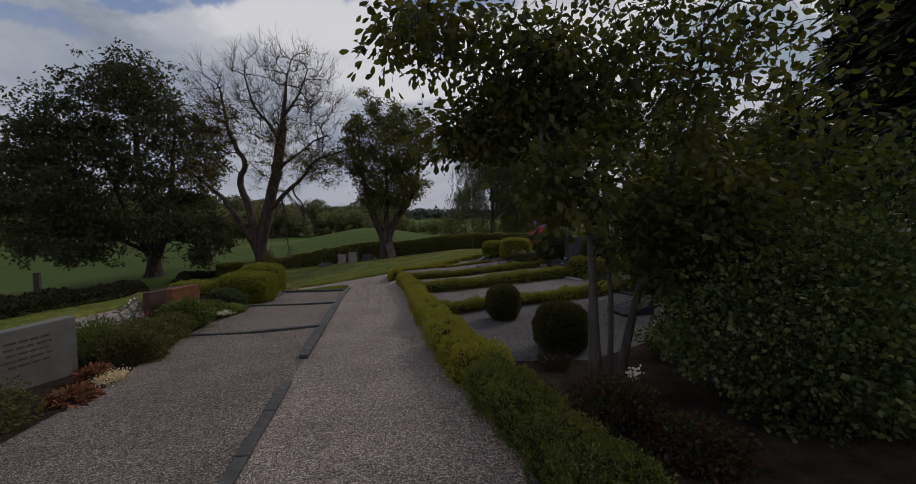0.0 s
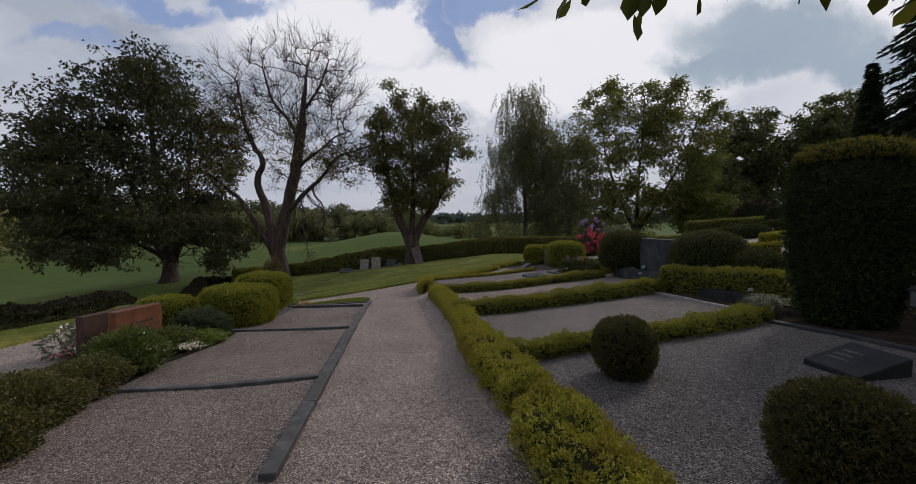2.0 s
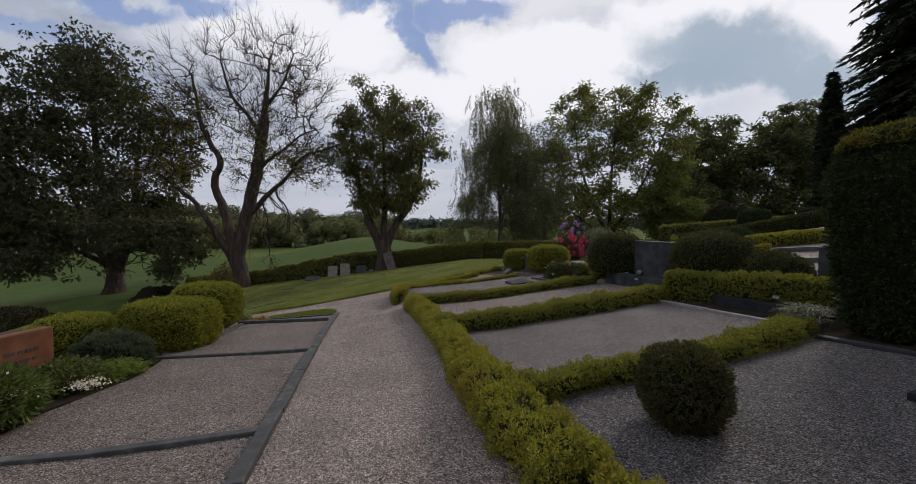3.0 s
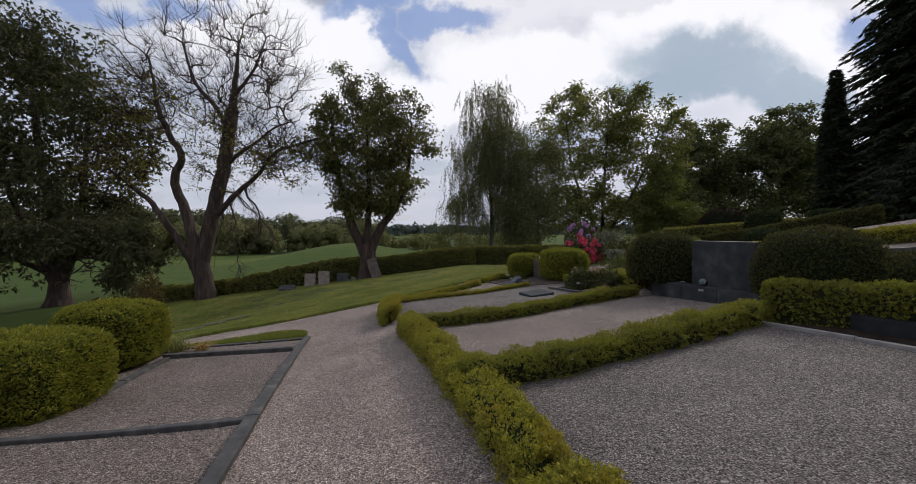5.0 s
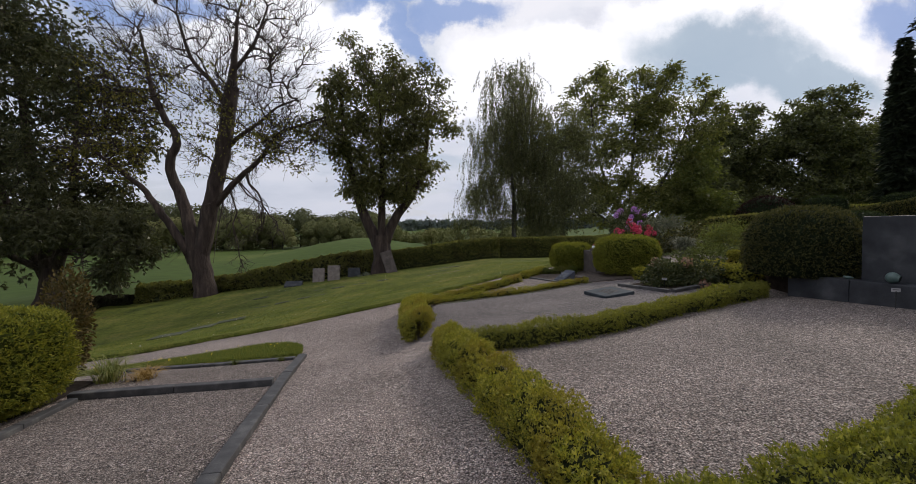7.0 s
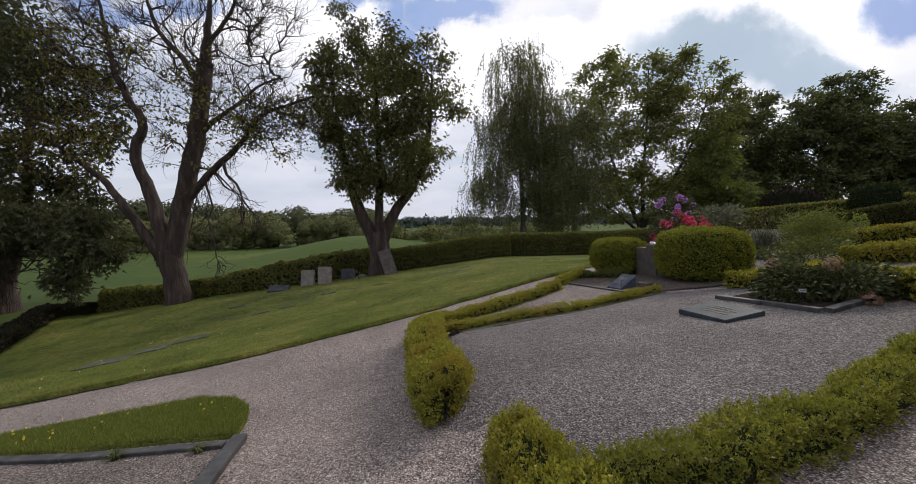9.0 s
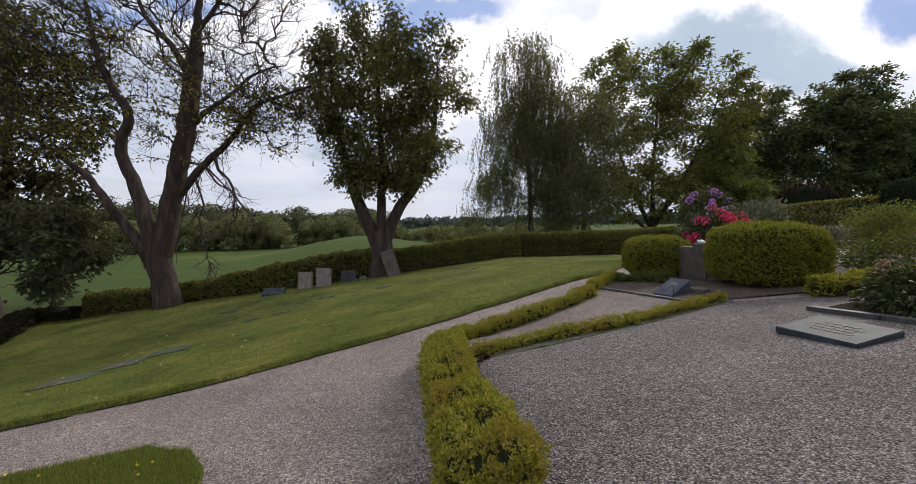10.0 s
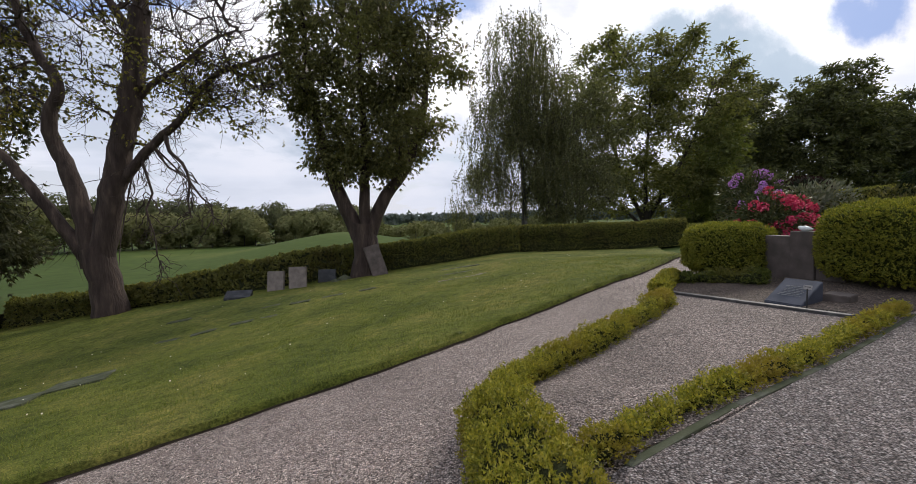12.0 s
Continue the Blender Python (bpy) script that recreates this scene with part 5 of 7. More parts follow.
hedge("beech_hedge", [(-19.8, 32.5), (-17.5, 32.8), (-15.2, 33.2), (-12.5, 33.2), (-10.0, 33.5), (-7.8, 33.9), (-5.95, 34.1)], 1.0, 1.28, "leafy dark green beech hedge along the lower edge of the lawn", 0.12, L_BEECH, M_TWIG, 900, 51, "boundary hedges", uneven=0.11, heights=(0.80, 0.70, 0.66, 0.82, 1.0, 1.08, 1.05), corners=3, tufts=5)
hedge("beech_hedge", [(-5.9, 34.0), (-3.5, 34.4), (-1.2, 35.4), (0.9, 36.5)], 0.95, 1.30, "clipped dark green hedge along the lower edge of the lawn", 0.08, L_BEECH, M_TWIG, 975, 52, "boundary hedges", uneven=0.05, heights=(0.95, 1.0, 1.05, 1.08), corners=3)
hedge("beech_hedge", [(1.0, 36.9), (5.0, 36.9), (7.5, 37.0), (10.2, 37.05)], 0.95, 1.42, "straight clipped dark green hedge behind the lawn", 0.08, L_BEECH, M_TWIG, 900, 53, "boundary hedges", uneven=0.05, corners=3)
hedge("beech_hedge", [(10.2, 38.6), (13.0, 38.7), (16.0, 38.8)], 0.9, 1.0, "lower clipped green hedge set back beyond the straight one", 0.08, L_BEECH, M_TWIG, 900, 55, "boundary hedges", uneven=0.05, corners=3)
hedge("yew_hedge", [(16.5, 39.0), (20.2, 36.6), (22.8, 34.8), (25.0, 32.9), (28.5, 29.6)], 1.0, 2.15, "tall dark clipped yew hedge on the upper slope", 0.13, L_BEECH, M_YEWCORE, 330, 54, "far clipped hedges", uneven=0.05, corners=3)
topiary("block_topiary", (21.6, 34.9, 0.95), (0.88, 0.88, 1.43), "dark yew clipped to a block above the hedge", 0.12, L_YEW, M_YEWCORE, 3500, 55, "block topiaries", 5.0)
topiary("block_topiary", (24.3, 32.7, 0.95), (0.88, 0.88, 1.43), "dark yew clipped to a block above the hedge", 0.12, L_YEW, M_YEWCORE, 3500, 56, "block topiaries", 5.0)
hedge("yew_hedge", [(11.5, 27.8), (13.5, 27.2), (16.0, 26.2), (19.0, 24.6)], 0.7, 0.9, "clipped green hedge round graves on the slope", 0.08, L_YEWTIP, M_YEWCORE, 900, 57, "far clipped hedges", corners=3)
hedge("yew_hedge", [(10.8, 20.3), (12.4, 19.9), (14.6, 19.2), (17.5, 17.8)], 0.7, 0.5, "clipped green hedge round graves on the slope", 0.07, L_BOX, M_TWIG, 1050, 58, "far clipped hedges", corners=3)


# ------------------------------------------------------------------ gravestones
def bars(root, m, w, h, lines, material, depth=0.004, seed=1, name="inscription_bar", height=0.34):
    """Unreadable lettering: plain bars on the face z=0 of the frame m."""
    rng = random.Random(seed)
    for k in range(lines):
        y = h * (0.5 - (k + 0.5) / lines)
        x = -w / 2 + rng.uniform(0, 0.22) * w
        end = w / 2 - rng.uniform(0, 0.18) * w
        while x < end - 0.02 * w:
            ln = min(end - x, w * rng.uniform(0.09, 0.24))
            part(name, block((ln, h / lines * height, depth), m @ Matrix.Translation((x + ln / 2, y, 0)), 0.0), material, root)
            x += ln + 0.05 * w


def upright(name, a, b, thick, height, label, material, seed, taper=1.0, rough=0.004, sink=0.05, bevel=0.012, text=None, back=0.0, lean=0.0, name2="slab"):
    """A standing slab whose front foot runs from a to b (as seen from the front, left to right)."""
    ax, ay = a; bx, by = b
    ang = math.degrees(math.atan2(by - ay, bx - ax))
    w = math.hypot(bx - ax, by - ay)
    cx, cy = (ax + bx) / 2, (ay + by) / 2
    z = min(gz(ax, ay), gz(bx, by))
    m = pose(cx, cy, z - sink, 0, 0, ang) @ pose(0, thick / 2, 0, -back, lean, 0)
    root = thing(name, cx, cy, z, label, "gravestone", "gravestones")
    slab = part(name2, block((w, thick, height + sink), m, bevel, 2, taper, rough, 3, seed), material, root)
    if text:
        mat_, tw, th, lines, zc = text
        face = m @ pose(0, -thick / 2 * (1.0) - 0.001, sink + zc, 90, 0, 0)
        bars(slab, face, tw, th, lines, mat_, seed=seed)
    return root, m, w


# grey granite stone at the start, with unreadable lettering
upright("gravestone", (-5.17, 3.62), (-5.03, 4.74), 0.16, 0.80, "smooth light grey granite headstone with engraved lettering", M_GREYSTONE, 61, text=(M_LETTER, 0.60, 0.36, 5, 0.50), rough=0.0)
# pair of red granite slabs
upright("gravestone", (-6.13, 8.10), (-6.02, 8.86), 0.14, 0.76, "reddish brown polished granite headstone with dark lettering", M_REDSTONE, 62, text=(M_LETTER, 0.46, 0.22, 2, 0.48), rough=0.0)
upright("gravestone", (-6.62, 8.08), (-6.50, 8.95), 0.16, 0.70, "second red granite slab standing behind the first", M_REDDARK, 63, rough=0.006)
# dark headstone with its low wall
stone, sm, sw = upright("headstone", (4.01, 14.96), (4.39, 13.66), 0.20, 1.22, "tall dark grey granite headstone on a low dark wall", M_DARKSTONE, 64, rough=0.003)
wall_a, wall_b = Vector((3.47, 15.62, 0)), Vector((4.15, 13.22, 0))
wd = wall_b - wall_a
zlow = gz(4.0, 14.4)
plinth = thing("grave_wall", 3.95, 14.5, zlow, "long low wall of dark granite blocks under the headstone", "wall", "gravestones")
for k in range(3):
    p0, p1 = wall_a + wd * (k / 3), wall_a + wd * ((k + 1) / 3)
    c = (p0 + p1) / 2
    part("wall_block", block((wd.length / 3 - 0.006, 0.26, 0.40), pose(c.x, c.y, zlow - 0.10, 0, 0, math.degrees(math.atan2(wd.y, wd.x))) @ pose(0, 0.13, 0), 0.012, 2, rough=0.004, cuts=2, seed=70 + k), M_DARKSTONE, plinth)
WALL_TOP = zlow + 0.30


def along(u, off=0.13):
    p = wall_a + wd * u
    n = Vector((-wd.y, wd.x, 0)).normalized()
    q = p + n * off
    return q.x, q.y


def lathe(profile, m, seg=20):
    """A turned body from (radius, height) rows."""
    bm = bmesh.new()
    rings = []
    for r, z in profile:
        rings.append([bm.verts.new((r * math.cos(2 * math.pi * k / seg), r * math.sin(2 * math.pi * k / seg), z)) for k in range(seg)])
    for a, b in zip(rings, rings[1:]):
        for k in range(seg):
            bm.faces.new((a[k], a[(k + 1) % seg], b[(k + 1) % seg], b[k]))
    bm.faces.new(rings[0][::-1])
    if profile[-1][0] > 0.001:
        bm.faces.new(rings[-1])
    bm.transform(m)
    bmesh.ops.recalc_face_normals(bm, faces=bm.faces[:])
    return bm


def bird(x, y, z, size, turn, label, material):
    """A small resting bird figure, one plain body."""
    bm = bmesh.new()
    bmesh.ops.create_uvsphere(bm, u_segments=18, v_segments=12, radius=1.0)
    for v in bm.verts:
        t = v.co.x
        w = 0.42 * (1 - 0.45 * max(0, -t) - 0.15 * max(0, t))
        lift = 0.18 * max(0, t - 0.45) * 2 - 0.06 * max(0, -t)
        v.co = Vector((t * size, v.co.y * w * size, (v.co.z * (0.40 - 0.18 * max(0, -t)) + 0.38 + lift) * size))
    bm.transform(pose(x, y, z, 0, 0, turn))
    return tagged(part("bird_figure", bm, material, smooth_faces=True), label, "figurine")


px, py = along(0.30)
bird(px, py, WALL_TOP, 0.062, 150, "small grey-green bird figure on the low wall", M_POT)
px, py = along(0.50)
vase = thing("vase", px, py, WALL_TOP, "round grey glazed vase lying tipped on the low wall", "vase")
vm = pose(px, py, WALL_TOP + 0.075, 0, 100, -60) @ Matrix.Scale(0.7, 4) @ Matrix.Translation((0, 0, -0.08))
part("vase_body", lathe([(0.045, -0.02), (0.085, 0.01), (0.108, 0.06), (0.105, 0.10), (0.082, 0.145), (0.064, 0.165), (0.072, 0.18)], vm), M_POT, vase, smooth_faces=True)
# a dark plug closes the opening; its colour is the vase's inner shade
part("vase_mouth_shade", lathe([(0.062, 0.183), (0.055, 0.12), (0.03, 0.10)], vm), M_METAL, vase, "dark disc in the mouth, for the shade inside")


def marker(x, y, height, turn, label):
    """A small name tag on a metal stick."""
    z = gz(x, y)
    root = thing("plant_marker", x, y, z, label, "marker", "plant markers", turn=turn)
    part("stick", lathe([(0.006, -0.05), (0.006, height)], pose(x, y, z)), M_METAL, root)
    tag = part("tag", block((0.085, 0.006, 0.05), pose(x, y, z + height - 0.01, -20, 0, turn), 0.002, 1), M_KERB2, root)
    part("inscription_bar", block((0.055, 0.001, 0.008), pose(x, y, z + height - 0.01, -20, 0, turn) @ pose(0, -0.0035, 0.025), 0.0), M_METAL, tag)


marker(3.76, 14.25, 0.24, -40, "small metal grave marker in front of the dark wall")
marker(0.90, 19.80, 0.25, -70, "small metal grave marker beside the slanted plate")
marker(-5.75, 9.05, 0.22, -15, "small pale plant tag in the flower bed")
marker(2.30, 17.25, 0.20, -30, "small pale plant tag under the rhododendron")
marker(4.35, 10.35, 0.30, -50, "small pale plant tag under the hedge")


def lantern(x, y, foot, turn, label):
    """A dark grave lantern with four glazed sides and a pointed roof, on a short post."""
    z = gz(x, y)
    root = thing("grave_lantern", x, y, z, label, "lantern", turn=turn)
    part("post", block((0.06, 0.06, foot + 0.08), pose(x, y, z - 0.08, 0, 0, turn), 0.006, 1), M_METAL, root)
    part("base_plate", block((0.19, 0.19, 0.025), pose(x, y, z + foot, 0, 0, turn), 0.005, 1), M_METAL, root)
    for sx, sy in ((-1, -1), (1, -1), (-1, 1), (1, 1)):
        part("corner_bar", block((0.014, 0.014, 0.20), pose(x, y, z + foot + 0.025, 0, 0, turn) @ pose(0.077 * sx, 0.077 * sy, 0), 0.002, 1), M_METAL, root)
    for q in range(4):
        part("pane", block((0.138, 0.003, 0.19), pose(x, y, z + foot + 0.03, 0, 0, turn + 90 * q) @ pose(0, 0.077, 0), 0.0), M_PANE, root)
    part("candle", lathe([(0.03, 0.0), (0.03, 0.09), (0.004, 0.092), (0.004, 0.105)], pose(x, y, z + foot + 0.026)), M_WHITE, root)
    part("roof", lathe([(0.145, 0.0), (0.15, 0.012), (0.05, 0.085), (0.03, 0.095), (0.03, 0.115), (0.012, 0.135)], pose(x, y, z + foot + 0.224, 0, 0, turn + 45), 4), M_METAL, root)


lantern(5.02, 8.02, 0.36, 30, "dark metal grave lantern on a post beside the column yew")


def slanted(name, x, y, turn, w, d, h_back, h_front, label, material, lines, seed, letters=M_WHITELETTER, lift=0.0, spread=0.62, shift=0.0):
    """A low desk-shaped stone whose top slopes to the front; turn: the way its front looks."""
    z = gz(x, y) - 0.02 + lift
    root = thing(name, x, y, z, label, "gravestone", "gravestones", turn=turn)
    bm = bmesh.new()
    bmesh.ops.create_cube(bm, size=1.0)
    for v in bm.verts:
        top = h_front if v.co.y < 0 else h_back
        v.co = Vector((v.co.x * w, v.co.y * d, (v.co.z + 0.5) * (top + 0.02)))
    bmesh.ops.bevel(bm, geom=bm.edges[:], offset=0.008, segments=2, affect="EDGES")
    m = pose(x, y, z, 0, 0, turn)
    bm.transform(m)
    slab = part("slab", bm, material, root)
    tilt = math.degrees(math.atan2(h_back - h_front, d))
    face = m @ pose(0, 0, (h_back + h_front) / 2 + 0.021, tilt, 0, 0)
    bars(slab, face @ Matrix.Translation((w * shift, 0, 0)), w * spread, d * 0.5, lines, letters, 0.003, seed, height=0.5)
    return root, face


slanted("slanted_gravestone", 3.20, 6.78, -80, 0.57, 0.58, 0.21, 0.05, "dark polished desk-shaped gravestone with faint lettering", M_BLACKSTONE, 3, 81, M_KERB, spread=0.42, shift=-0.18)
book, bface = slanted("slanted_gravestone", 1.055, 20.15, -72, 0.40, 0.40, 0.28, 0.03, "grey-blue slate plate leaning back with engraved lettering", M_SLATE, 7, 82, M_DIMLETTER)
slanted("flat_gravestone", 1.15, 17.20, -74, 0.72, 0.66, 0.11, 0.045, "grey-blue slate grave plate lying on gravel", M_SLATE2, 4, 83, M_LETTER)
# brown headstone: two wings with a raised pillar between them, a white bird on it
hx, hy, ha = 2.11, 21.84, math.degrees(math.atan2(-0.975, 0.222))
hz = gz(2.2, 21.4)
brown = thing("headstone", 2.2, 21.4, hz, "brown-grey sandstone headstone with a raised middle pillar between golden yews", "gravestone", "gravestones", turn=ha)
for name_, u0, u1, out_, top_ in (("side_slab", 0.0, 0.395, 0.0, 0.66), ("middle_pillar", 0.40, 0.735, 0.03, 0.735), ("side_slab", 0.74, 1.10, 0.0, 0.665)):
    cu, th_ = (u0 + u1) / 2, 0.17 + 2 * out_
    part(name_, block((u1 - u0, th_, top_ + 0.06), pose(hx, hy, hz - 0.06, 0, 0, ha) @ pose(cu, 0.085, 0), 0.012, 2, rough=0.004, cuts=3, seed=84 + int(u0 * 10)), M_BROWNSTONE, brown)
bird(2.245, 21.26, hz + 0.733, 0.11, 100, "white porcelain bird on top of the headstone", M_WHITE)
slanted("flat_gravestone", 1.42, 19.93, -72, 0.26, 0.16, 0.12, 0.10, "small low brown stone beside the slate plate", M_BROWNSTONE, 0, 87)
# low stone in the bed behind the kerb
slanted("flat_gravestone", 4.30, 10.95, -75, 1.25, 0.22, 0.20, 0.19, "low dark granite stone in a planted bed", M_BLACKSTONE, 0, 86)

upright("gravestone", (5.93, 11.38), (6.1, 10.74), 0.16, 1.02, "dark grey granite headstone behind the box hedge", M_DARKSTONE, 65)
# stones by the boundary hedge
upright("old_headstone", (-9.85, 31.93), (-9.18, 31.77), 0.14, 0.86, "pale weathered upright headstone leaning against the hedge", M_PALESTONE, 91, rough=0.01, back=5)
upright("old_headstone", (-8.95, 31.75), (-8.27, 31.7), 0.14, 0.92, "pale weathered upright headstone with a broken corner", M_PALESTONE, 92, rough=0.012, back=4, taper=0.97)
upright("old_headstone", (-8.0, 32.4), (-7.3, 32.4), 0.14, 0.62, "dark old headstone in the shade of the hedge", M_DARKSTONE, 93, rough=0.01, back=8)
upright("old_headstone", (-5.68, 32.08), (-5.10, 32.32), 0.13, 1.35, "tall dark slate headstone leaning against the chestnut trunk", M_BROWNSTONE, 94, rough=0.006, back=14, lean=-14)
slanted("flat_gravestone", -10.6, 31.2, 8, 0.9, 0.4, 0.34, 0.12, "dark slanted gravestone below the hedge", M_DARKSTONE, 0, 95)


def boulder(x, y, r, seed, label, material):
    bm = bmesh.new()
    bmesh.ops.create_icosphere(bm, subdivisions=3, radius=1.0)
    for v in bm.verts:
        v.co = v.co * (1 + 0.25 * noise.noise(v.co * 1.6 + Vector((seed, 0, 0))))
        v.co = Vector((v.co.x * r[0], v.co.y * r[1], v.co.z * r[2]))
    bm.transform(pose(x, y, gz(x, y) + r[2] * 0.45, 0, 0, seed * 37))
    return tagged(part("boulder", bm, material, smooth_faces=True), label, "boulder", "stones on the lawn")


boulder(-6.9, 32.3, (0.26, 0.2, 0.18), 1, "rough dark boulder by the hedge", M_MOSSY)
boulder(-7.2, 32.0, (0.2, 0.16, 0.13), 2, "rough dark boulder by the hedge", M_MOSSY)
boulder(-0.15, 20.95, (0.16, 0.13, 0.13), 5, "rough stone between the box hedges", M_PALESTONE)
boulder(3.05, 1.75, (0.10, 0.09, 0.07), 6, "small round stone under the shrub", M_KERB2)


def lawn_plate(x, y, w, d, turn, seed, label, lift=0.062, material=M_MOSSY):
    """A grave plate let into the turf, following the slope."""
    t = radians(turn)
    ex, ey = Vector((math.cos(t), math.sin(t), 0)), Vector((-math.sin(t), math.cos(t), 0))
    zx = gz(x + ex.x * 0.4, y + ex.y * 0.4) - gz(x - ex.x * 0.4, y - ex.y * 0.4)
    zy = gz(x + ey.x * 0.4, y + ey.y * 0.4) - gz(x - ey.x * 0.4, y - ey.y * 0.4)
    X, Y = (ex + Vector((0, 0, zx / 0.8))).normalized(), (ey + Vector((0, 0, zy / 0.8))).normalized()
    Z = X.cross(Y)
    lift += 0.04 * noise.noise(Vector((x, y, 0)) * 1.7)
    m = Matrix.Translation((x, y, gz(x, y) + lift - 0.10)) @ Matrix((X, Y, Z)).transposed().to_4x4()
    root = thing("grave_plate", x, y, gz(x, y), label, "grave plate", "grave plates in the lawn")
    part("plate", block((w, d, 0.115), m, 0.012, 2, rough=0.006, cuts=2, seed=seed), material, root)


lawn_plate(-10.45, 21.35, 0.95, 0.95, 16, 101, "grey grave plate sunk in the lawn", lift=0.078)
lawn_plate(-9.55, 23.05, 0.85, 0.85, 25, 102, "grey grave plate sunk in the lawn", lift=0.078)
lawn_plate(-10.0, 22.2, 0.75, 0.80, 22, 103, "mossy grave plate half grown over", lift=0.08)
lawn_plate(-2.4, 27.6, 1.5, 0.22, 4, 104, "pale stone edge lying in the lawn", material=M_PALESTONE)
lawn_plate(-2.4, 28.9, 1.5, 0.25, 6, 105, "dark sunken strip of an old grave", material=M_MOSSY)
lawn_plate(-2.3, 30.4, 1.4, 0.25, 6, 106, "dark sunken strip of an old grave", material=M_MOSSY)
for k, (x, y) in enumerate([(-9.9, 26.0), (-8.34, 26.55), (-7.8, 26.7), (-8.26, 28.3), (-7.3, 28.05), (-6.4, 28.35), (-5.35, 28.45), (-9.1, 26.15), (-11.0, 28.3)]):
    lawn_plate(x, y, 0.52 + 0.05 * (k % 3), 0.26, 5 + 6 * (k % 4), 110 + k, "small weathered grave plate overgrown by grass", lift=0.070)


def post(x, y, h, label):
    z = gz(x, y)
    bm = block((0.15, 0.15, h), pose(x, y, z - 0.1, 0, 1, 20), 0.015, 2, 0.95, 0.01, 2, 5)
    return tagged(part("fence_post", bm, M_WOOD), label, "post", "fence posts")


post(-13.2, 12.0, 0.98, "thick dark weathered wooden post in the field hedge")


# ------------------------------------------------------------------ trees along the hedge
def blossoms(root, rng, centres, n, name="blossom", size=0.28):
    """Upright white candles of a chestnut in flower."""
    pick = centres[rng.integers(0, len(centres), n)] + rng.normal(size=(n, 3)) * 0.35
    P = np.repeat(pick, 26, axis=0)
    h = np.tile(np.linspace(0, 1, 26), n)
    a = rng.uniform(0, 6.28, len(P))
    D = np.column_stack([np.cos(a), np.sin(a), np.full(len(P), 0.5)])
    P = P + np.column_stack([np.zeros(len(P)), np.zeros(len(P)), h * size])
    foliage(name, rng, P, D, 0.075 * (1.15 - h), P_WHITE, root, 0.8, 0.1, label="white flower candles")


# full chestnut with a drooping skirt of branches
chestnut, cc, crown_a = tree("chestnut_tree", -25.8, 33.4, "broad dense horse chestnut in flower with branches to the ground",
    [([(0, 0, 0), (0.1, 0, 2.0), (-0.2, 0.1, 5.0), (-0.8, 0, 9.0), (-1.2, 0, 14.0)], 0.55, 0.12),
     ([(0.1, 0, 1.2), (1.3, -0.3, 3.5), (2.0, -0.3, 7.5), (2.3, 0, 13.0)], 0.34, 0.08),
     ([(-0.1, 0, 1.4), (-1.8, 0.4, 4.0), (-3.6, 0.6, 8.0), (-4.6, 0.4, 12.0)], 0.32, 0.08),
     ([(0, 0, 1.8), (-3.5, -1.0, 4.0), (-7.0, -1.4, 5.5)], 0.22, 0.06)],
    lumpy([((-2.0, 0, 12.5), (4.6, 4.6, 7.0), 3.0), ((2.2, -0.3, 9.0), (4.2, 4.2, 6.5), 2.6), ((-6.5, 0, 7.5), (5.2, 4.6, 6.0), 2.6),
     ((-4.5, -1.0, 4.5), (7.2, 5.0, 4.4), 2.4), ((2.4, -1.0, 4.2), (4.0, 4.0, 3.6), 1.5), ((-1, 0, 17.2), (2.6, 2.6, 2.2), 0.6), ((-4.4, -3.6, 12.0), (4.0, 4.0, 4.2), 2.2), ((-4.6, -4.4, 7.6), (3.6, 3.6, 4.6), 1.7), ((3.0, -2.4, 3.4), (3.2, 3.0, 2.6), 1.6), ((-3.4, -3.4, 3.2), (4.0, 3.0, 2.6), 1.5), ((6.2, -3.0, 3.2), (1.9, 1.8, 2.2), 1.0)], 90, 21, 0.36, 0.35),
    2150, 21, 0.25, L_CHESTSHADE, M_BARK, 201, corners=3, fan=5, spread=0.33, tip=0.014, shell=0.30, width=0.44, step=0.9, leafy=lambda T, rng: ~((T[:, 0] * 0.76 + T[:, 1] * 0.65 > -0.6) & (T[:, 0] * 0.76 + T[:, 1] * 0.65 < 2.4) & (T[:, 2] < 3.4)))
blossoms(crown_a, np.random.default_rng(7), cc, 150)


def dying_leaves(T, rng):
    """Leaves only low down, to the left and along the right-hand lower limb."""
    k = ((T[:, 2] < 9.6) & (np.abs(T[:, 0] - 0.3) > 0.8)) | ((T[:, 0] < -2.0) & (T[:, 2] < 13.5)) | ((np.abs(T[:, 0] - 0.9) < 1.1) & (T[:, 2] < 11.5)) | (rng.random(len(T)) < 0.04)
    return k & (rng.random(len(T)) < 0.72)


